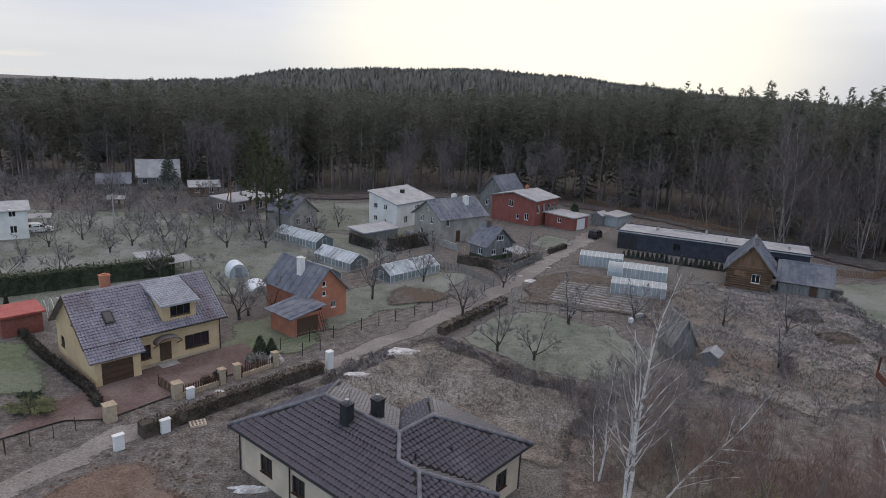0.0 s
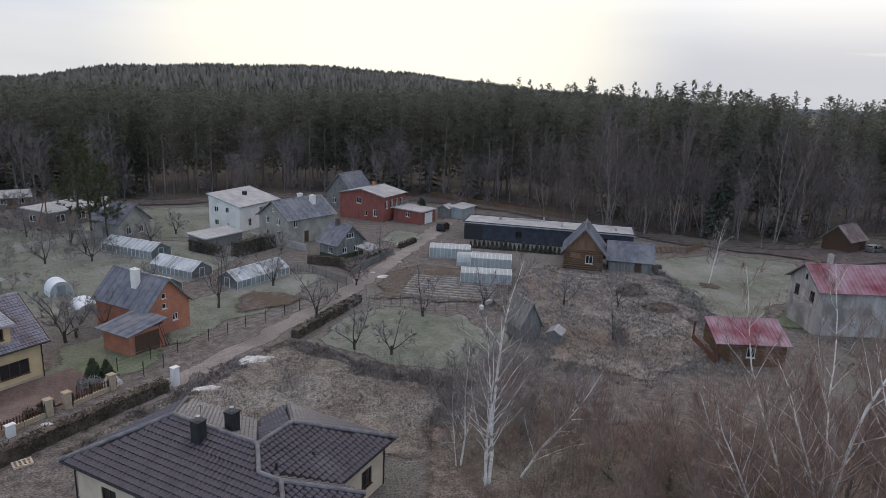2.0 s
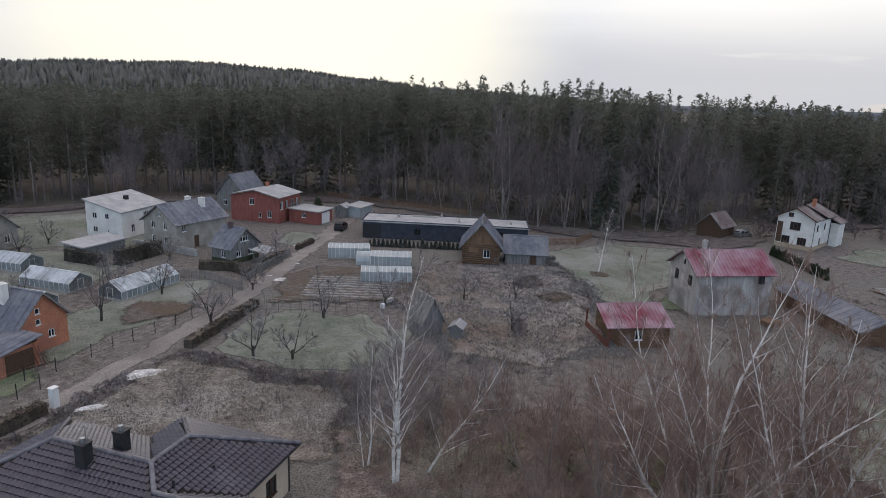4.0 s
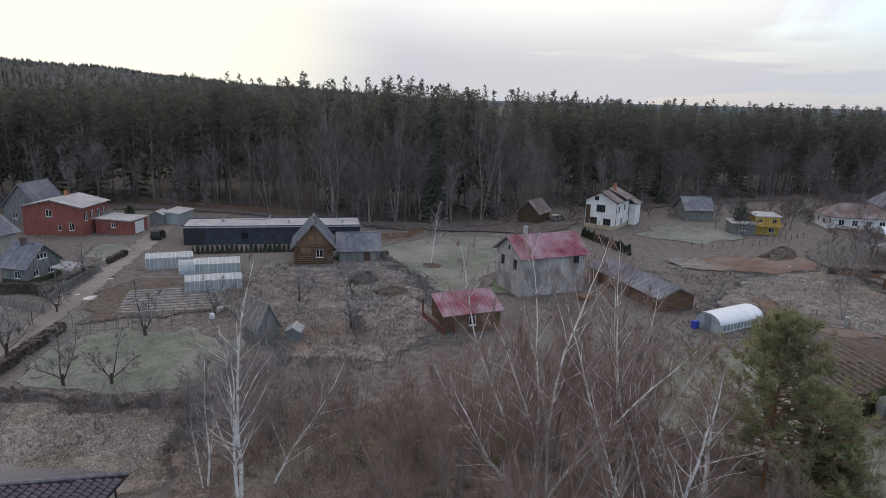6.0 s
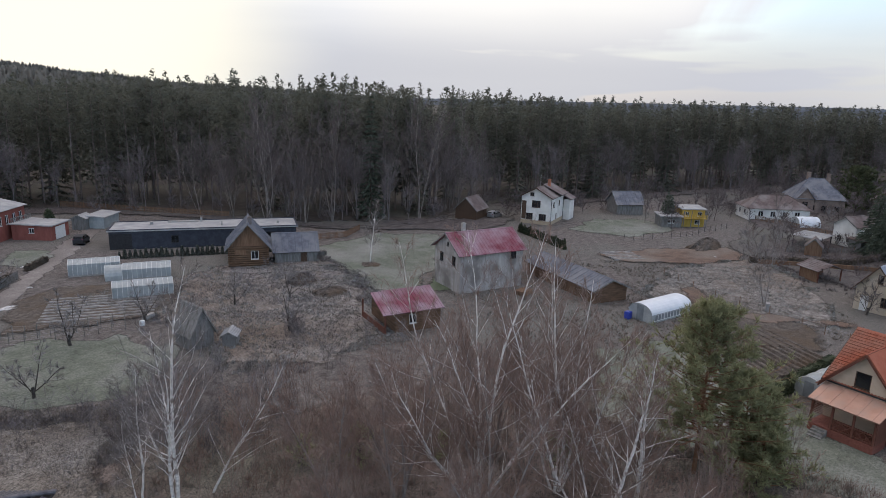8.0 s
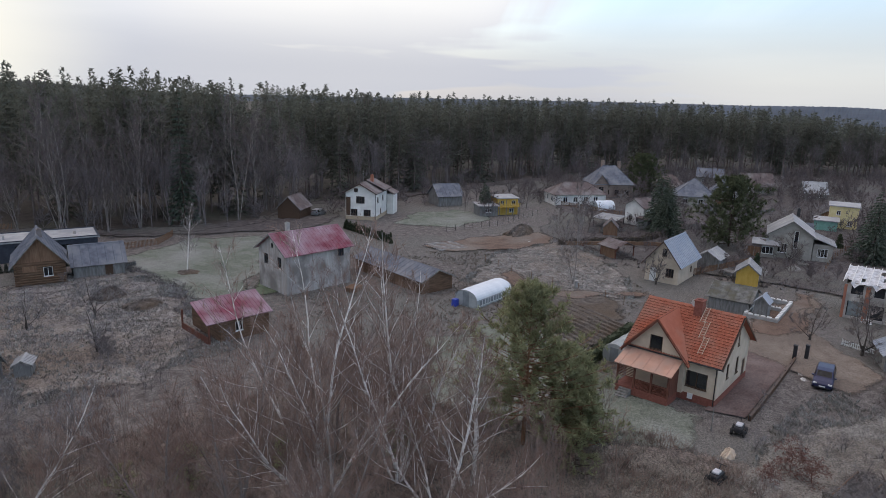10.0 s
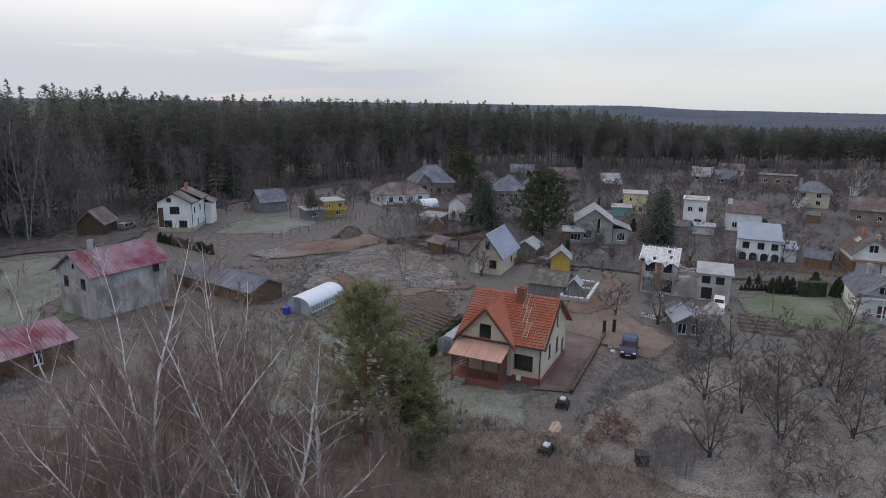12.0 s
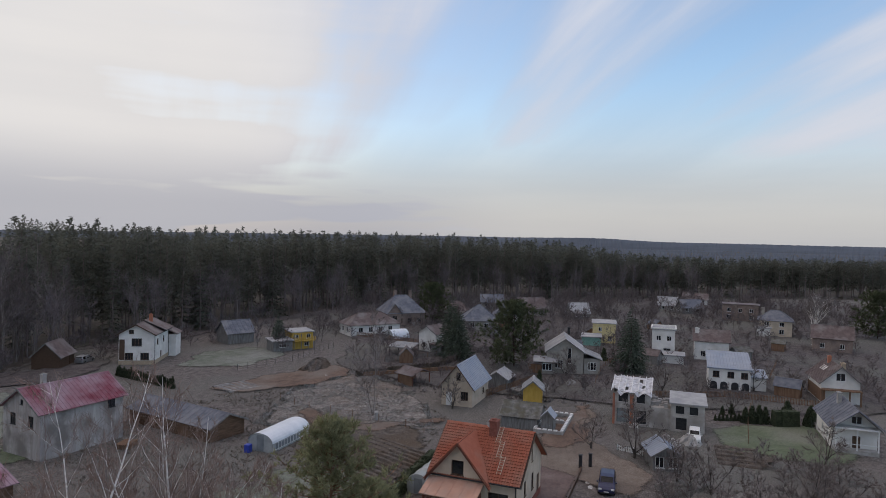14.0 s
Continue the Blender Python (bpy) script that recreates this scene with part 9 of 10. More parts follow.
spots = [(rng.gauss(24, 5), rng.gauss(50, 5)) for i in range(34)] + [(rng.gauss(14, 6), rng.gauss(52.5, 1.6)) for i in range(28)] + [(rng.gauss(36, 4), rng.gauss(51, 4)) for i in range(10)] + [(rng.gauss(18, 3), rng.gauss(50, 3)) for i in range(26)] + [(rng.gauss(17, 2.5), rng.gauss(44, 2)) for i in range(16)]
spots += [(35 + rng.gauss(0, 0.6), 59.2 + rng.gauss(0, 0.6)) for i in range(9)] + [(rng.uniform(44, 58), rng.uniform(-26, 2)) for i in range(34)]
spots += [(rng.gauss(43, 3), rng.gauss(75, 4)) for i in range(12)]
stuff("dark_brush", bt, [(rng.randrange(5), x, y, 0, rng.uniform(0, 6.3), rng.uniform(0.5, 1.0), rng.uniform(0.4, 0.8)) for x, y in spots], "brush", "dark purple-brown brushwood", "shrubs")


# ---- grass ----
def tufts(n, poly, seed, h0, h1, w=0.03):
    r = random.Random(seed)
    p = Plant(seed)
    xs, ys = [q[0] for q in poly], [q[1] for q in poly]
    while n > 0:
        x, y = r.uniform(min(xs), max(xs)), r.uniform(min(ys), max(ys))
        if not in_poly(x, y, poly):
            continue
        if noise.noise(Vector((x * 0.25, y * 0.25, seed))) < -0.15:
            n -= 0.3
            continue
        n -= 1
        for k in range(5):
            d = Vector((r.uniform(-0.7, 0.7), r.uniform(-0.7, 0.7), 1)).normalized()
            p.blade(Vector((x + r.uniform(-0.12, 0.12), y + r.uniform(-0.12, 0.12), 0.0)), d, r.uniform(h0, h1), w)
    return p.leaf


solid("weed_tufts", tufts(9000, [(20, 88), (38, 92), (56, 88), (54, 70), (44, 50), (24, 54), (27, 68)], 1, 0.15, 0.45, 0.05), "frost_grass", label="frost-white weeds and grass tufts", category="grass", kind="stuff")
solid("dry_grass_tufts", tufts(7000, [(-16, 46), (-8, 56), (0, 66), (6, 60), (16, 54), (12, 38), (8, 44), (-4, 47), (-12, 44)], 2, 0.12, 0.35, 0.03), "dry_grass", label="dry straw-coloured grass tufts", category="grass", kind="stuff")
solid("thicket_grass", tufts(9000, THICK, 3, 0.3, 0.8, 0.03), "dry_grass", label="tall dead grass under the birches", category="grass", kind="stuff")
solid("orchard_grass", tufts(7000, [(46, 2), (56, 1), (66, -2), (74, -10), (70, -24), (56, -30), (42, -18)], 4, 0.15, 0.4, 0.04), "frost_grass", label="frosted weeds in the old orchard", category="grass", kind="stuff")
solid("field_grass", tufts(7000, [(80, 44), (100, 48), (118, 42), (110, 32), (98, 24), (86, 20), (78, 34)], 5, 0.15, 0.35, 0.06), "frost_grass", label="frosted grass tufts of the field", category="grass", kind="stuff")

# weeds and tussocks over the open plots
for nm_, cnt_, poly_, sd_, h0_, h1_, w_, mt_, lb_ in (
        ("lawn_tufts", 9000, [(-75, 70), (-36, 70), (-10, 90), (-6, 100), (-30, 118), (-80, 122), (-95, 100)], 11, 0.08, 0.25, 0.035, "frost_grass", "frosted grass tufts under the orchard trees"),
        ("verge_weeds", 9000, [(-16, 44), (-10, 57), (0, 66), (3, 64), (9, 56), (17, 53), (10, 42), (-6, 47)], 12, 0.12, 0.4, 0.022, "brush", "dark dry weed stalks beside the track"),
        ("field_weeds", 9000, [(22, 84), (40, 90), (58, 92), (56, 74), (48, 56), (30, 50)], 13, 0.15, 0.5, 0.025, "brush", "dark weed stalks in rough grass"),
        ("thicket_weeds", 9000, THICK, 14, 0.5, 1.3, 0.016, "twig_red", "reddish dead stalks under the birches"),
        ("garden_weeds", 9000, [(44, 4), (56, 1), (64, -5), (72, -12), (74, -26), (60, -36), (40, -24)], 15, 0.15, 0.6, 0.022, "frost_grass", "frosted weeds under old fruit trees"),
        ("plot_weeds", 9000, [(104, 36), (128, 50), (170, 40), (190, -20), (150, -60), (104, -40)], 16, 0.2, 0.7, 0.06, "brush", "dark winter weeds of the village gardens"),
        ("meadow_weeds", 7000, [(60, 62), (90, 60), (112, 40), (90, 18), (62, 20), (50, 40)], 17, 0.12, 0.4, 0.035, "dry_grass", "dry tussocks of the open meadow")):
    solid(nm_, tufts(cnt_, poly_, sd_, h0_, h1_, w_), mt_, label=lb_, category="grass", kind="stuff")


# ---- fences, gates and small things ----
def fence(name, pts, label, kind="wire", h=1.2, step=2.6, post="dark", fill="steel", group="fences"):
    """A fence along pts. wire: posts and strands; picket: posts, rails and slats; board: posts and close boards; wall: a low wall."""
    x0, y0 = pts[0]
    root = thing(name, x0, y0, 0, 0, label, "fence", group)
    pts = [(x - x0, y - y0) for x, y in pts]
    for (ax, ay), (bx, by) in zip(pts, pts[1:]):
        ln = math.hypot(bx - ax, by - ay)
        n = max(1, round(ln / step))
        dx, dy = (bx - ax) / ln, (by - ay) / ln
        for i in range(n + 1):
            x, y = ax + (bx - ax) * i / n, ay + (by - ay) * i / n
            j = random.uniform(-0.03, 0.03)
            part("post", Geo().tube((x, y, 0), (x + j, y + j, h + 0.08), 0.04, 0.04, 5), post, root)
        if kind == "wire":
            for k in range(4):
                z = 0.15 + (h - 0.2) * k / 3
                part("wire", Geo().tube((ax, ay, z), (bx, by, z), 0.008, 0.008, 3, False), fill, root)
        elif kind == "picket":
            for z in (h * 0.25, h * 0.8):
                part("rail", Geo().tube((ax, ay, z), (bx, by, z), 0.035, 0.035, 4), fill, root)
            m = int(ln / 0.22)
            for i in range(m):
                x, y = ax + dx * (i + 0.5) * ln / m, ay + dy * (i + 0.5) * ln / m
                hh = h * random.uniform(0.94, 1.04)
                s = 0.045
                part("slat", Geo().add([(x - dx * s - dy * 0.02, y - dy * s + dx * 0.02, 0.05), (x + dx * s - dy * 0.02, y + dy * s + dx * 0.02, 0.05), (x + dx * s - dy * 0.02, y + dy * s + dx * 0.02, hh), (x - dx * s - dy * 0.02, y - dy * s + dx * 0.02, hh),
                                        (x - dx * s + dy * 0.02, y - dy * s - dx * 0.02, 0.05), (x + dx * s + dy * 0.02, y + dy * s - dx * 0.02, 0.05), (x + dx * s + dy * 0.02, y + dy * s - dx * 0.02, hh), (x - dx * s + dy * 0.02, y - dy * s - dx * 0.02, hh)],
                                       [(0, 1, 2, 3), (7, 6, 5, 4), (3, 2, 6, 7), (0, 3, 7, 4), (1, 5, 6, 2)]), fill, root)
        elif kind in ("board", "wall"):
            m = max(1, round(ln / step))
            w = 0.04 if kind == "board" else 0.12
            for i in range(m):
                a, b = i * ln / m + 0.02, (i + 1) * ln / m - 0.02
                q = []
                hh = h * random.uniform(0.96, 1.02)
                for z in (0, hh):
                    for u, v in ((a, -w), (b, -w), (b, w), (a, w)):
                        q.append((ax + dx * u - dy * v, ay + dy * u + dx * v, z))
                part("panel", Geo().add(q, [(4, 5, 6, 7), (0, 1, 5, 4), (1, 2, 6, 5), (2, 3, 7, 6), (3, 0, 4, 7)]), fill, root)
    return root


fence("wire_fence", [(-15.3, 59.8), (-12.9, 62.1), (-10.7, 63.6), (-8.1, 66.3), (-4.6, 69.5), (-0.5, 73.4), (4.8, 79.1), (7.7, 84.4)], "wire fence on dark posts along the track", "wire", 1.3, 3.0)
fence("wire_fence", [(7.7, 84.4), (3.5, 91.0), (-2.5, 93.5)], "timber paling fence round the lawn", "picket", 1.2, 2.4, "grey_wood", "grey_wood")
fence("paling_fence", [(8.6, 88.5), (12.2, 94.6), (16.7, 101.2)], "grey timber paling fence before the cottage", "picket", 1.2, 2.4, "grey_wood", "grey_wood")
fence("metal_fence", [(-32.5, 36.6), (-29.4, 39.8), (-26.4, 43.2)], "brown metal mesh fence beside the track", "wire", 1.1, 1.8, "frame_brown", "frame_brown")
fence("garden_fence", [(8.4, 76.3), (12.1, 73.9), (16.1, 73.2), (21.3, 72.3)], "wire trellis fence at the plot's edge", "wire", 1.4, 1.5, "grey_wood")
fence("trellis", [(9.6, 77.6), (13.5, 75.2), (21.8, 74.0)], "wire trellis for berry canes", "wire", 1.5, 1.2, "grey_wood")
fence("field_fence", [(92, 46), (88.6, 39.7), (86.4, 32.1), (83.9, 23.5), (80.8, 15.0)], "wire field fence on timber posts", "wire", 1.2, 3.6, "brown_boards")
fence("board_fence", [(60.5, 99.5), (68.5, 97.6), (74.5, 101.5)], "dark board fence at the wood", "picket", 1.2, 2.4, "brown_boards", "brown_boards")
fence("village_fence", [(157, 57.5), (154.0, 47.5), (148.6, 34.2)], "dark picket fence in the village", "picket", 1.3, 2.4, "dark", "brown_boards")
fence("low_wall", [(112.6, 39.8), (122.0, 26.5), (124, 20)], "low brown garden wall", "wall", 0.9, 3.0, "brown_boards", "brown_boards")
fence("garden_rail", [(82.8, -4.2), (80.9, -8.0)], "low white wooden garden rail", "picket", 0.7, 1.8, "frame_white", "frame_white")
fence("drive_edging", [(74.2, 0.1), (65, 1.4), (56.8, 2.7)], "dark low edging wall of the drive", "wall", 0.45, 2.5, "dark", "frame_brown")
fence("forest_fence", [(36, 160), (48, 143), (60, 128)], "brown paling fence along the wood", "picket", 1.3, 3.0, "brown_boards", "brown_boards")
fence("garden_wall", [(-6.3, 113.2), (-1.5, 109.0), (3.0, 104.0)], "pale concrete yard wall", "wall", 1.2, 2.4, "concrete", "concrete")
fence("fence_lawn", [(110, 64), (122, 58.5), (140, 57)], "wire fence on dark posts by the lawn", "wire", 1.2, 2.4, "dark")


def pillar(x, y, w=0.55, h=1.35, yaw=46):
    root = thing("gate_pillar", x, y, 0, yaw, "sandstone gate pillar with flat cap", "pillar", "gate pillars")
    for k in range(4):
        part("block", Geo().box(-w / 2, -w / 2, k * h / 4 + 0.005, w / 2, w / 2, (k + 1) * h / 4 - 0.005), "stone", root)
    part("cap", Geo().box(-w / 2 - 0.06, -w / 2 - 0.06, h, w / 2 + 0.06, w / 2 + 0.06, h + 0.1), "stone", root)


for x, y, w in ((-24.7, 44.9, 0.8), (-21.2, 49.0, 0.7), (-18.5, 52.0, 0.5), (-17.5, 53.1, 0.5), (-14.9, 56.1, 0.5)):
    pillar(x, y, w)
for a, b in (((-20.9, 49.3), (-18.7, 51.8)), ((-17.2, 53.4), (-15.1, 55.9))):
    fence("garden_fence", [a, b], "low stone wall with metal fence between pillars", "wall", 0.4, 2.0, "dark", "stone")
    fence("railing", [a, b], "dark metal railing on a low wall", "picket", 1.05, 1.6, "dark", "frame_brown")
fence("open_gate", [(-21.5, 49.2), (-23.6, 50.9)], "open brown metal gate leaf", "picket", 1.1, 2.7, "dark", "frame_brown")
fence("mesh_gate", [(-14.6, 56.4), (-12.8, 58.4), (-11.4, 60.0)], "wire mesh gate between dark posts", "wire", 1.4, 1.9, "dark")


def box_thing(name, x, y, yaw, sx, sy, sz, label, category, material="frame_white", cap=True):
    root = thing(name, x, y, 0, yaw, label, category)
    b = part("body", Geo().box(-sx / 2, -sy / 2, 0, sx / 2, sy / 2, sz), material, root)
    bevelled(b, 0.03)
    if cap:
        part("cap", Geo().box(-sx / 2 - 0.04, -sy / 2 - 0.04, sz + 0.002, sx / 2 + 0.04, sy / 2 + 0.04, sz + 0.07), material, root)
        part("door_panel", Geo().box(-sx / 2 + 0.08, -sy / 2 - 0.02, 0.15, sx / 2 - 0.08, -sy / 2 - 0.003, sz - 0.12), material, root)
    return root


box_thing("meter_cabinet", -22.1, 41.0, 46, 0.7, 0.35, 1.15, "white electric meter cabinet beside the track", "cabinet")
box_thing("meter_cabinet", -19.9, 43.6, 46, 0.7, 0.35, 1.05, "white electric meter cabinet at the hedge", "cabinet")
box_thing("meter_cabinet", -20.1, 49.0, 46, 0.6, 0.35, 0.95, "white electric meter cabinet by the gate", "cabinet")
box_thing("meter_post", -9.8, 56.1, 46, 0.6, 0.5, 1.7, "tall white meter post at the end of the hedge", "cabinet")
box_thing("meter_cabinet", 86.6, 28.6, 20, 0.7, 0.4, 1.1, "grey meter cabinet under the birch", "cabinet", "concrete")
box_thing("potting_table", 24.6, 74.6, 30, 1.5, 0.5, 0.5, "low pale potting table at the vegetable rows", "table", "concrete", False)
box_thing("garden_bin", 23.2, 72.6, 20, 0.45, 0.45, 0.6, "small white bin at the edge of the lawn", "bin", "frame_white", False)
box_thing("compost_bin", 45.8, -3.3, 10, 0.9, 0.9, 1.1, "dark green plastic compost bin", "bin", "hedge_dark")
box_thing("water_butt", 69.4, 38.8, 0, 0.7, 0.7, 0.95, "blue plastic water barrel beside the polytunnel", "barrel", "blue_plastic", False)


def lumps(name, x, y, sx, sy, h, label, material, seed=1, n=9, category="heap"):
    """A low uneven heap."""
    g = Geo()
    m = 40
    for j in range(n + 1):
        t = j / n
        for i in range(m):
            a = 6.283 * i / m
            k = (1 - t) ** 0.75 * (1 + 0.4 * noise.noise(Vector((math.cos(a) * 1.7, math.sin(a) * 1.7 + t, seed))) + 0.22 * noise.noise(Vector((math.cos(a) * 6, math.sin(a) * 6 + t * 3, seed))))
            z = h * math.sin(t * math.pi / 2) * (1 + 0.4 * noise.noise(Vector((math.cos(a) * 2, math.sin(a) * 2, seed + t * 2))) + 0.35 * (1 - t) * noise.noise(Vector((math.cos(a) * 9 * (1 - t), math.sin(a) * 9 * (1 - t), seed + t * 7))))
            g.v.append((sx * k * math.cos(a), sy * k * math.sin(a), max(0.0, z)))
    for j in range(n):
        for i in range(m):
            k = (i + 1) % m
            g.f.append((j * m + i, j * m + k, (j + 1) * m + k, (j + 1) * m + i))
    return solid(name, g, material, x, y, 0, 0, label, category)


lumps("snow_patch", -3.1, 60.7, 1.7, 1.1, 0.28, "flattened heap of dirty white lime", "snow", 2)
lumps("snow_patch", -7.0, 54.9, 1.5, 0.6, 0.25, "low white lime heap in dry grass", "snow", 3)
lumps("snow_patch", -11.6, 37.1, 1.5, 0.4, 0.2, "long strip of old snow beside the house wall", "snow", 6)
lumps("snow_patch", -18.3, 50.6, 0.4, 0.25, 0.08, "small white patch beside the track", "snow", 4)
for i, (x, y, s) in enumerate(((72.8, 0.0, 0.5), (70.8, -0.7, 0.6), (69.4, -0.9, 0.45), (13.4, 88.3, 1.3), (10.0, 91.5, 0.5), (12.0, 90.5, 0.4), (17.0, 96.0, 0.4), (19.0, 108, 0.7))):
    lumps("snow_patch", x, y, s, s * 0.6, 0.12, "small white lime patch on frosted ground", "snow", 10 + i)
lumps("dug_soil", 117.5, 51.2, 5.5, 2.2, 1.7, "long dark heap of dug soil", "soil", 5)
clod = Geo()
rc = random.Random(6)
for i in range(420):
    x, y, s = rc.gauss(-19.5, 2.6), rc.gauss(36.0, 2.2), rc.uniform(0.04, 0.16)
    clod.add([(x - s, y - s * 0.7, 0), (x + s, y - s * 0.6, 0), (x + s * 0.8, y + s, 0), (x - s * 0.9, y + s * 0.8, 0), (x + s * 0.2, y, s * rc.uniform(0.6, 1.3))], [(0, 1, 4), (1, 2, 4), (2, 3, 4), (3, 0, 4)])
solid("clods", clod, "dirt", z=0.04, label="loose clods of brown earth beside the track", category="earth", kind="stuff")
lumps("brush_mound", 46.2, 76.5, 2.2, 1.6, 1.3, "dark heap of rotting branches", "soil", 7)
lumps("soil_mound", 46.5, 70.0, 3.0, 1.7, 0.8, "brown compost heap in the grass", "soil", 8)
lumps("tarp", 94.0, -7.0, 0.9, 0.6, 0.45, "crumpled white tarpaulin before the ruin", "snow", 9, category="tarpaulin")
lumps("sheet", 110.9, 46.4, 1.1, 0.5, 0.2, "white sheet lying on bare earth", "snow", 20, category="tarpaulin")
lumps("flower_bed", 59.9, 78.8, 1.7, 1.6, 0.35, "round stone-edged bed round a birch", "soil", 21, category="flower bed")
lumps("rubble_mound", 86.3, -10.5, 2.2, 1.6, 1.2, "heap of broken timber and scrap", "concrete", 22)
lumps("rubble_mound", 88.4, -13.6, 1.6, 1.3, 1.0, "pale heap of rubble and sacks", "concrete", 23)
lumps("plank_mound", 112.5, 7.0, 3.0, 1.6, 0.9, "heap of grey boards beside a shed", "grey_wood", 24)
lumps("plank_mound", 118.5, 2.5, 2.0, 1.2, 0.7, "heap of old planks before the grey house", "grey_wood", 25)
def vine_frame(x, y, yaw, L, W, h):
    """A low timber frame sunk under a mat of pale dead vines."""
    root = thing("vine_frame", x, y, 0, yaw, "timber frame overgrown with pale dead vines", "trellis")
    for sx in (-L / 2, 0, L / 2):
        for sy in (-W / 2, W / 2):
            part("post", Geo().tube((sx, sy, 0), (sx, sy, h), 0.05, 0.05, 5), "brown_boards", root)
    for sy in (-W / 2, 0, W / 2):
        part("rail", Geo().tube((-L / 2, sy, h), (L / 2, sy, h), 0.04, 0.04, 4), "brown_boards", root)
    p = Plant(26)
    r = p.r
    for i in range(2600):
        u, v = r.uniform(-1, 1), r.uniform(-1, 1)
        e = max(abs(u), abs(v))
        z = h + r.uniform(-0.1, 0.25) - (max(0, e - 0.82) * 6 * h * r.random())
        p.blade(Vector((u * L * 0.56, v * W * 0.58, max(0.1, z))), (p.rnd() + Vector((0, 0, -0.25))).normalized(), r.uniform(0.4, 1.0), 0.018)
    part("vines", p.leaf, "frost_twigs", root)


vine_frame(47.6, -5.6, -20, 4.6, 3.2, 1.3)
for sx_, sy_, sc_ in ((49.4, -0.8, 1.0), (48.6, -2.2, 0.8), (47.0, 0.4, 0.7)):
    q_ = bare_template(140 + int(sx_), 3.0, 0.05, 0.6, 4, 5, 0.04, 0.05, 0.011, 9, 0.5, 6)
    tree("shrub", q_, sx_, sy_, "rounded red-brown leafless shrub", "red_brush", "red_brush", 30, sc_, "shrub")
def juniper(x, y, R, h, n, label, material, seed):
    """Low boughs that spread from one foot, set with short needles."""
    p = Plant(seed)
    r = p.r
    for i in range(n):
        a = r.uniform(0, 6.283)
        d = Vector((math.cos(a), math.sin(a) * 0.7, r.uniform(0.05, 0.5)))
        L = R * r.uniform(0.5, 1.0)
        tip = d * L + Vector((0, 0, h * 0.3))
        p.limb([Vector((0, 0, 0.05)), tip * 0.55 + Vector((0, 0, h * 0.25)), tip], 0.02, 0.006, 3)
        for k in range(16):
            q = tip * r.uniform(0.35, 1.0) + p.rnd() * 0.14
            q.z = max(0.05, min(h, q.z + h * 0.15))
            for m in range(4):
                p.blade(q, (p.rnd() + d).normalized(), r.uniform(0.15, 0.3), 0.03)
    root = thing("juniper", x, y, 0, 0, label, "shrub")
    part("branches", p.wood, "bark", root)
    part("foliage", p.leaf, material, root)


juniper(-31.2, 45.6, 2.3, 0.7, 60, "low spreading green juniper beside the fence", "needles_near", 28)
juniper(-32.2, 47.0, 0.9, 1.2, 40, "rounded dark juniper on brown earth", "spruce", 31)
juniper(-16.8, 56.6, 1.0, 0.8, 40, "rounded grey-green shrub in the front garden", "frost_grass", 29)
juniper(-19.6, 51.6, 0.5, 0.9, 24, "small dark conifer by the fence", "hedge_dark", 32)
juniper(-18.9, 52.8, 0.6, 1.1, 24, "small dark conifer by the fence", "hedge_dark", 33)
lumps("tent", -15.2, 57.2, 0.8, 0.6, 0.8, "small white and blue covered shrub by the fence", "snow", 30, category="cover")

# loose shoots over the mounds
rng = random.Random(33)
for nm, cx, cy, s, n, mt, lab in (("brush_shoots", 46.2, 76.5, 2.0, 600, "brush", "dark loose branches on a heap"),):
    p = Plant(77)
    for i in range(n):
        a, t = rng.uniform(0, 6.283), rng.random()
        q = Vector((cx + s * math.sqrt(t) * math.cos(a), cy + s * math.sqrt(t) * math.sin(a), 1.5 * (1 - t) ** 0.5))
        p.blade(q, (p.rnd() + Vector((0, 0, 0.4))).normalized(), rng.uniform(0.3, 0.8), 0.02)
    solid(nm, p.leaf, mt, label=lab, category="shrub", kind="stuff")


# ---- foundation ring ----
def ring_wall():
    root = thing("foundation", 91.5, 4.0, 0, -7, "pale concrete foundation ring of a new building", "foundation")
    for x0, y0, x1, y1 in ((-4.9, -2.0, 4.9, -1.6), (-4.9, 1.6, 4.9, 2.0), (-4.9, -1.6, -4.5, 1.6), (4.5, -1.6, 4.9, 1.6), (0.4, -1.6, 0.7, 1.6)):
        part("beam", Geo().box(x0, y0, 0, x1, y1, 0.55), "concrete", root)
        n = max(2, int(max(x1 - x0, y1 - y0) / 0.8))
        for i in range(n):
            t = (i + 0.5) / n
            part("block", Geo().box(x0 + (x1 - x0 - 0.3) * t if x1 - x0 > 1 else x0, y0 + (y1 - y0 - 0.3) * t if y1 - y0 > 1 else y0, 0.553,
                                    (x0 + (x1 - x0 - 0.3) * t + 0.5) if x1 - x0 > 1 else x1, (y0 + (y1 - y0 - 0.3) * t + 0.5) if y1 - y0 > 1 else y1, 0.68), "frame_white", root)


ring_wall()


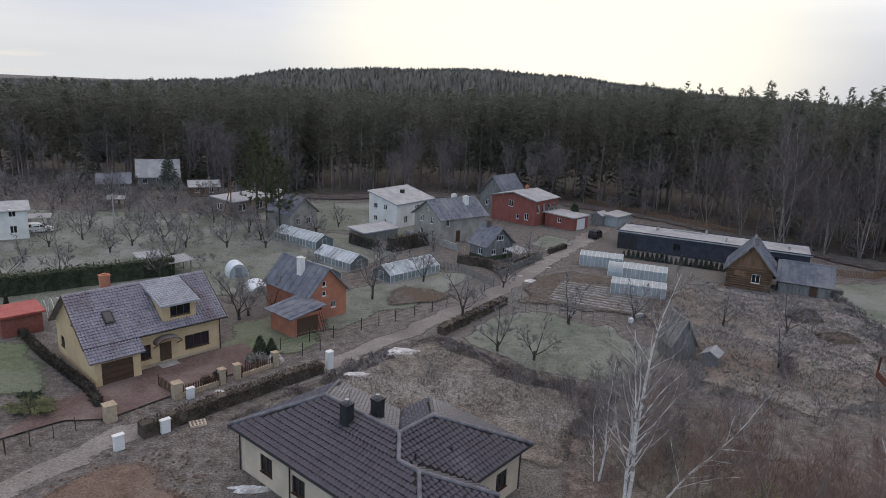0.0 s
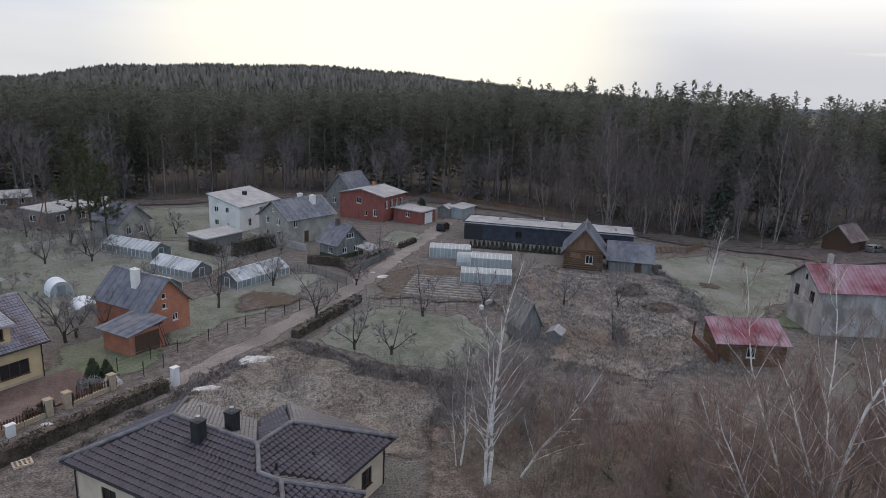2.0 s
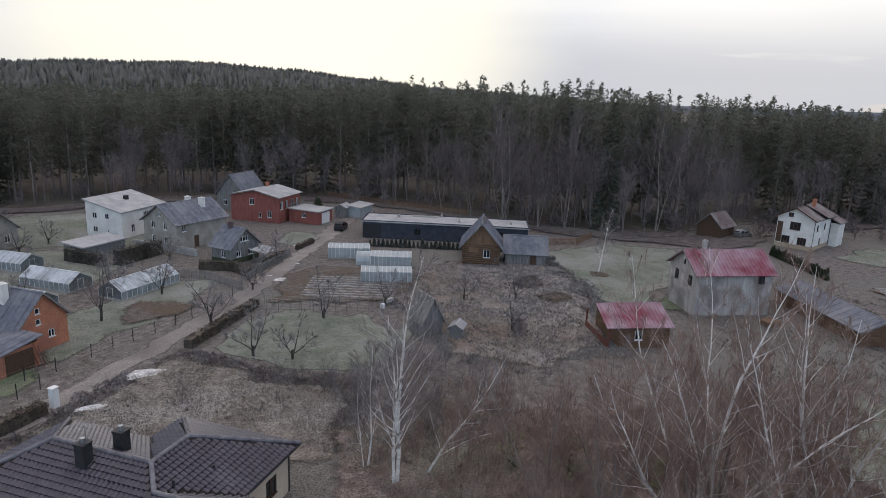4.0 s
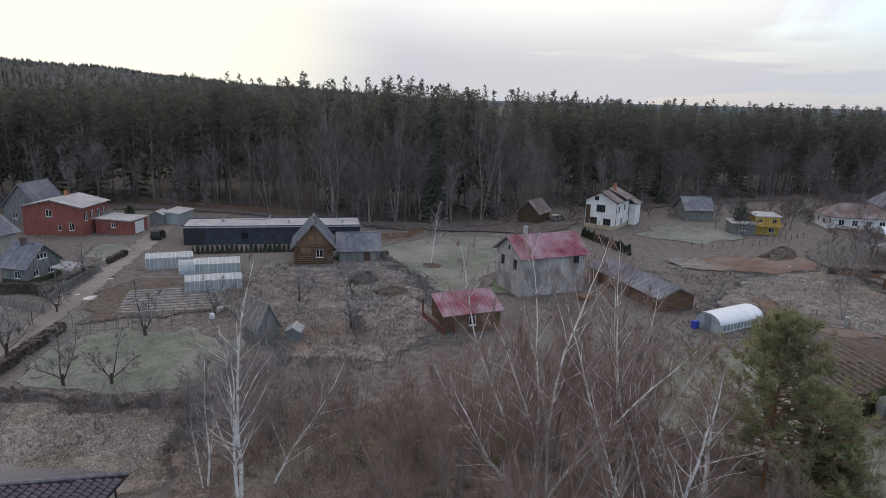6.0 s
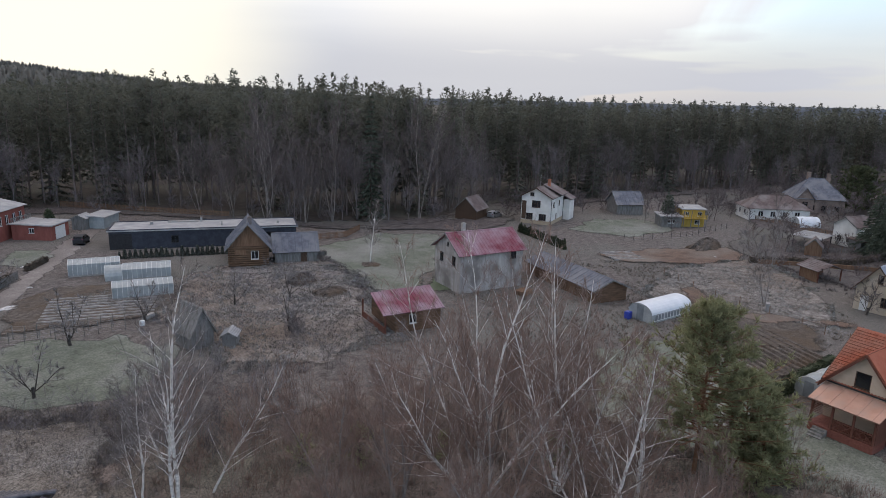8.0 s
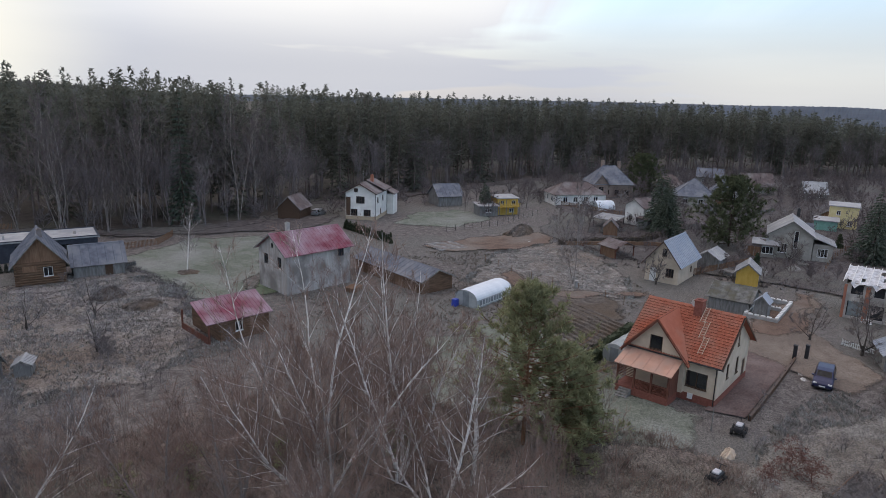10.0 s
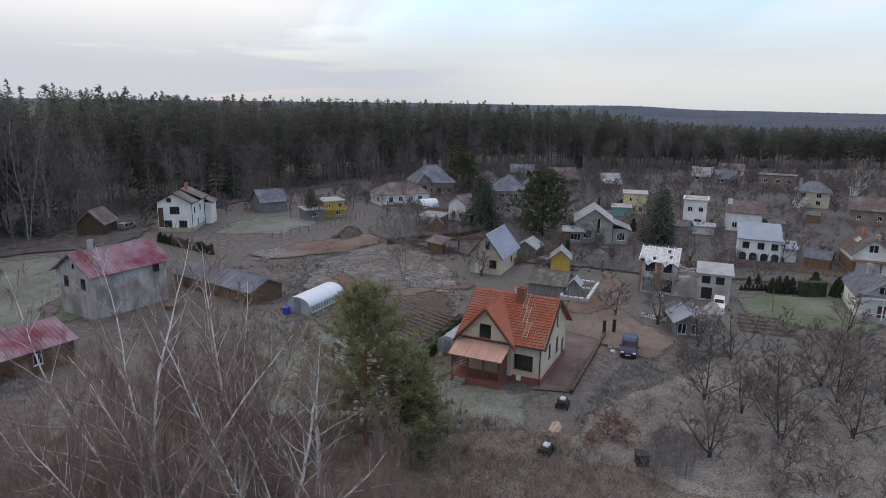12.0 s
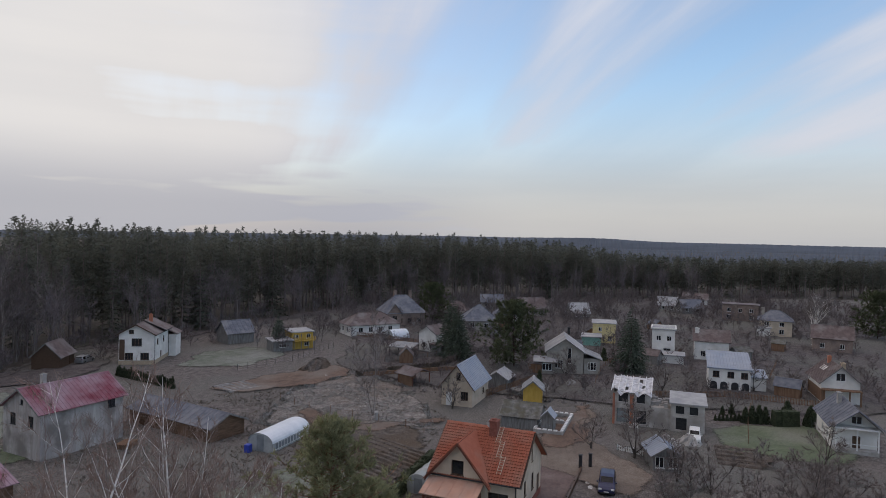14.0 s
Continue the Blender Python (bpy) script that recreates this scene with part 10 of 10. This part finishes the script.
# ---- vehicles ----
def car(x, y, yaw, label, paint="blue_paint", L=4.2, W=1.72, H=1.6):
    """A compact people carrier: lofted body, glass band, wheels, lamps."""
    root = thing("car", x, y, 0, yaw, label, "car")
    # sections along x from tail to nose: x, floor z, shoulder z, roof z, half width at shoulder, half width at roof
    sec = [(-0.50, 0.45, 0.95, 1.00, 0.42, 0.36), (-0.47, 0.32, 0.98, 1.50, 0.49, 0.38), (-0.36, 0.25, 1.00, 1.60, 0.5, 0.40), (-0.05, 0.25, 0.99, 1.60, 0.5, 0.41), (0.12, 0.25, 0.98, 1.52, 0.5, 0.39),
           (0.27, 0.25, 0.95, 1.02, 0.5, 0.40), (0.40, 0.27, 0.84, 0.88, 0.49, 0.38), (0.48, 0.32, 0.68, 0.72, 0.45, 0.33), (0.50, 0.40, 0.58, 0.60, 0.40, 0.28)]
    g, gl = Geo(), Geo()
    for sx, f, s, r, a, b in sec:
        X = sx * L
        g.v += [(X, -a * W, f), (X, -a * W, s), (X, -b * W, r), (X, b * W, r), (X, a * W, s), (X, a * W, f)]
    for i in range(len(sec) - 1):
        for k in range(6):
            j = (k + 1) % 6
            g.f.append((i * 6 + k, i * 6 + j, i * 6 + 6 + j, i * 6 + 6 + k))
    g.f += [(0, 1, 2, 3, 4, 5), tuple(reversed(range(48, 54)))]
    body = part("body", g, paint, root)
    bevelled(body, 0.05, 2)
    e = 0.012
    for s in (-1, 1):
        for (x0, z0, h0, x1, z1, h1) in ((-0.44, 1.04, 1.46, -0.20, 1.04, 1.52), (-0.18, 1.04, 1.52, 0.02, 1.04, 1.50), (0.04, 1.04, 1.49, 0.20, 1.03, 1.20)):
            q = Geo()

            def edge(z):
                return s * (0.5 - (z - 0.99) / 0.61 * 0.1 + 0.004) * W
            q.add([(x0 * L, edge(z0), z0), (x1 * L, edge(z1), z1), (x1 * L, edge(h1), h1), (x0 * L, edge(h0), h0)], [(0, 1, 2, 3), (3, 2, 1, 0)])
            part("side_window", q, "glass", root)
    part("windscreen", Geo().add([(0.265 * L, -0.37 * W, 1.05), (0.265 * L, 0.37 * W, 1.05), (0.135 * L, 0.35 * W, 1.515), (0.135 * L, -0.35 * W, 1.515)], [(0, 1, 2, 3), (3, 2, 1, 0)]), "glass", root)
    part("rear_window", Geo().add([(-0.492 * L, 0.36 * W, 1.08), (-0.492 * L, -0.36 * W, 1.08), (-0.476 * L, -0.34 * W, 1.45), (-0.476 * L, 0.34 * W, 1.45)], [(0, 1, 2, 3), (3, 2, 1, 0)]), "glass", root)
    for sx in (-0.31, 0.31):
        for s in (-1, 1):
            w = part("wheel", Geo().tube((sx * L, s * 0.40 * W, 0.31), (sx * L, s * 0.505 * W, 0.31), 0.31, 0.31, 16), "rubber", root)
            part("rim", Geo().tube((sx * L, s * 0.507 * W, 0.31), (sx * L, s * 0.512 * W, 0.31), 0.19, 0.18, 12), "steel", w)
    for s in (-1, 1):
        part("headlight", Geo().box(0.455 * L, s * 0.36 * W - 0.16, 0.62, 0.492 * L, s * 0.36 * W + 0.16, 0.76), "frame_white", root)
        part("tail_light", Geo().box(-0.497 * L, s * 0.40 * W - 0.1, 0.85, -0.475 * L, s * 0.40 * W + 0.1, 1.2), "red_roof", root)
        part("mirror", Geo().box(0.19 * L, s * 0.5 * W, 1.0, 0.225 * L, s * 0.5 * W + s * 0.18, 1.12), paint, root)
    part("number_plate", Geo().box(0.498 * L, -0.26, 0.42, 0.506 * L, 0.26, 0.53), "frame_white", root)
    part("bumper", Geo().box(0.49 * L, -0.38 * W, 0.3, 0.512 * L, 0.38 * W, 0.41), "dark", root)
    return root


car(69.4, -2.6, 176, "dark blue compact people carrier parked on sandy ground")
car(89.5, -14.3, 171, "small white van parked among rubble", "frame_white", 3.6, 1.55, 1.6)
car(-66, 103.5, 30, "white car parked beside the far white house", "frame_white")
car(29.5, 119.5, 60, "dark parked car near the wood", "dark")
car(107.5, 95.5, 10, "grey covered car at the wood's edge", "steel")


def machine(x, y, yaw, label):
    root = thing("garden_machine", x, y, 0, yaw, label, "machine", "garden machines")
    bevelled(part("body", Geo().box(-0.7, -0.34, 0.3, 0.6, 0.34, 0.75), "dark", root), 0.1, 2)
    bevelled(part("cover", Geo().box(-0.3, -0.25, 0.76, 0.35, 0.25, 0.95), "sheeting", root), 0.08, 2)
    for sx in (-0.45, 0.4):
        for s in (-1, 1):
            part("wheel", Geo().tube((sx, s * 0.38, 0.28), (sx, s * 0.55, 0.28), 0.28, 0.28, 12), "rubber", root)
    part("handlebar", Geo().tube((-0.6, -0.4, 1.2), (-0.6, 0.4, 1.2), 0.03, 0.03, 6).tube((-0.3, 0, 0.8), (-0.6, 0, 1.2), 0.03, 0.03, 6), "dark", root)


machine(53.9, 3.2, 175, "black quad bike with a pale cover by the drive")
machine(45.4, 3.7, 165, "dark machine parked in weeds")
lumps("plank_mound", 49.9, 3.4, 0.9, 0.5, 0.5, "heap of pale split boards by the fence", "pale_timber", 26)


# ---- poles, pallets and garden furniture ----
def pole(x, y, h, r, material, label, cross=False, name="utility_pole"):
    root = thing(name, x, y, 0, 30, label, "pole")
    part("shaft", Geo().tube((0, 0, 0), (0, 0, h), r, r * 0.7, 8), material, root)
    if cross:
        part("crossarm", Geo().box(-0.7, -0.05, h - 0.4, 0.7, 0.05, h - 0.28), material, root)
        for s in (-0.6, 0, 0.6):
            part("insulator", Geo().tube((s, 0, h - 0.28), (s, 0, h - 0.1), 0.04, 0.03, 6), "frame_white", root)
    return root


pole(-54.9, 106.2, 6.5, 0.13, "concrete", "grey concrete utility pole in the orchard", True)
p_ = pole(-40.7, 123.1, 7.0, 0.14, "brown_boards", "dark braced timber utility pole", True)
part("brace", Geo().tube((-1.5, 0.4, 0), (-0.05, 0, 5.8), 0.11, 0.09, 8), "brown_boards", p_)
pole(53.2, 5.2, 2.2, 0.05, "grey_wood", "thin weathered post beside the drive", False, "post")
for x, y in ((74.6, 0.2), (75.4, -0.9)):
    box_thing("gate_post", x, y, -8, 0.35, 0.35, 1.6, "dark gate post with pale cap", "pillar", "dark")
pole(-17.1, 54.3, 1.3, 0.05, "dark", "dark garden lamp post", False, "garden_lamp")
pole(-37.8, 50.9, 1.6, 0.04, "dark", "small young tree stake on the lawn", False, "stake")


def pallet(x, y, yaw):
    root = thing("pallet", x, y, 0, yaw, "pale timber pallet lying on frosted grass", "pallet")
    for k in range(3):
        part("bearer", Geo().box(-0.6, -0.45 + k * 0.4, 0.0, 0.6, -0.35 + k * 0.4, 0.12), "pale_timber", root)
    for k in range(5):
        part("board", Geo().box(-0.6 + k * 0.27, -0.45, 0.123, -0.48 + k * 0.27, 0.45, 0.15), "pale_timber", root)


pallet(-18.0, 45.0, 30)


def bed_rows(name, x, y, yaw, n, L, gap, label, material="soil"):
    root = thing(name, x, y, 0.03, yaw, label, "garden bed")
    for i in range(n):
        g = Geo()
        m = int(L / 0.6)
        for k in range(m + 1):
            xx = -L / 2 + L * k / m
            h = 0.22 * (1 + 0.5 * noise.noise(Vector((xx, i * 3.1, 5))))
            g.v += [(xx, i * gap - gap * 0.33, 0), (xx, i * gap - gap * 0.18, h), (xx, i * gap + gap * 0.18, h), (xx, i * gap + gap * 0.33, 0)]
        for k in range(m):
            for j in range(3):
                a = k * 4 + j
                g.f.append((a, a + 4, a + 5, a + 1))
        part("ridge", g, material, root)


bed_rows("kitchen_garden", 20.0, 77.8, -22, 9, 12.0, 1.1, "frosted vegetable rows of a kitchen garden", "frost_soil")
bed_rows("ploughed_strip", 76.0, 21.0, 60, 11, 13.0, 1.0, "furrow of dark ploughed soil in a field", "soil")
bed_rows("raised_bed", 81.0, -18.0, -97, 5, 4.8, 1.6, "dark raised vegetable beds", "soil")
bed_rows("building_plot", 97.0, 55.0, -30, 6, 6.0, 1.0, "pale timber strips laid out on the building site", "frost_soil")


def timber_stack(x, y, yaw, n, label, L=2.2, material="brown_boards"):
    root = thing("woodpile", x, y, 0, yaw, label, "woodpile", "woodpiles")
    r = random.Random(n)
    for i in range(n):
        k, j = i % 7, i // 7
        part("log", Geo().tube((-L / 2 + r.uniform(-0.1, 0.1), (k - 3) * 0.24, 0.12 + j * 0.22), (L / 2 + r.uniform(-0.1, 0.1), (k - 3) * 0.24 + r.uniform(-0.05, 0.05), 0.12 + j * 0.22), 0.11, 0.10, 6), material, root)


timber_stack(57.6, 89.2, 64, 21, "stack of grey logs beside the annex", 1.6, "grey_wood")
timber_stack(67.0, 53.5, 10, 21, "stack of firewood under the block house", 2.2)
timber_stack(108.0, 11.0, 60, 28, "stack of grey logs beside the yellow shed", 2.4, "grey_wood")
timber_stack(123.5, 1.5, 20, 14, "stack of planks before the grey house", 3.0, "grey_wood")


def arbor(x, y, yaw, label):
    root = thing("shelter", x, y, 0, yaw, label, "shelter")
    for sx in (-1.4, 1.4):
        for sy in (-1.0, 1.0):
            part("post", Geo().box(sx - 0.06, sy - 0.06, 0, sx + 0.06, sy + 0.06, 1.9), "grey_wood", root)
    roof_slope(root, "roof", [(-1.8, -1.4, 1.85), (1.8, -1.4, 1.85), (1.8, 1.4, 2.15), (-1.8, 1.4, 2.15)], "white_roof", 0.07, 0.5)
    part("bench", Geo().box(-1.2, 0.6, 0.4, 1.2, 0.95, 0.46), "grey_wood", root)


arbor(-40.0, 86.0, 40, "small ruined glasshouse frame with frosted roof")
arbor(-65.0, 127.0, 20, "frosted open shelter in the orchard")
arbor(12.4, 98.6, 50, "low shelter with pale green sheet roof by the cottage")
arbor(-68.0, 107.0, 25, "low frosted shed roof beside the far white house")
arbor(-35.5, 84.5, 50, "low frosted frame of an old cold house")

# small red-roofed building at the track
h = gable_house("shed", -32.5, 33.5, 46, 6.0, 4.0, 2.3, 3.6, "cream shed with red tiled roof beside the track", "cream_wall", "brick_roof", 0.4, category="shed", tiles=(0.33, 0.38))
mono_house("shed", -42.5, 61.8, 46, 3.6, 3.0, 2.2, 0.06, "low red-roofed shed behind the hedge", "brick_plinth", "red_sheet", category="shed")
h = gable_house("lean_shed", -33.0, 63.6, 46, 3.0, 3.0, 1.9, 2.6, "small grey annex behind the yellow house", "grey_wood", "slate", 0.2, category="shed")


# ---- plot fences, sheds and shrubs of the village ----
for pts, kd, lab in (([(126, 40), (134, 33), (142, 27)], "picket", "grey picket fence of a village garden"), ([(142, 27), (150, 18), (147, 8)], "picket", "grey picket fence of a village garden"),
                     ([(120, -2), (130, -3), (141, -5)], "wire", "wire fence between village gardens"), ([(112, -10), (116, -24), (113, -38)], "picket", "brown paling fence of a village garden"),
                     ([(141, -5), (146, -18), (160, -22)], "picket", "brown paling fence of a village garden"), ([(160, 20), (172, 14), (184, 10)], "picket", "grey picket fence of a village garden"),
                     ([(165, -5), (178, -12), (190, -14)], "wire", "wire fence between village gardens"), ([(126, -32), (138, -36), (150, -40)], "wire", "wire fence between village gardens"),
                     ([(104, 16), (112, 12), (119, 9)], "picket", "weathered paling fence beside the yellow shed"), ([(90, -21), (104, -24), (110, -26)], "wire", "wire fence beyond the vegetable beds")):
    fence("plot_fence", pts, lab, kd, 1.2, 2.4, "brown_boards", "grey_wood" if "grey" in lab else "brown_boards", "plot fences")
rv = random.Random(91)
for i, (x, y) in enumerate(((128, 36), (146, 34), (126.5, 9), (150, 3), (143, -14), (168, 24), (176, -2), (155, -34), (120, -34), (188, 24), (199, -20), (171, -46))):
    gable_house("garden_shed", x, y, rv.uniform(0, 180), rv.uniform(2.6, 4.2), rv.uniform(2.2, 3.0), rv.uniform(1.8, 2.2), rv.uniform(2.7, 3.3), "small weathered timber shed in a village garden",
                rv.choice(("grey_wood", "brown_boards")), rv.choice(("slate", "brown_roof", "moss_roof")), 0.2, category="shed", group="garden sheds")
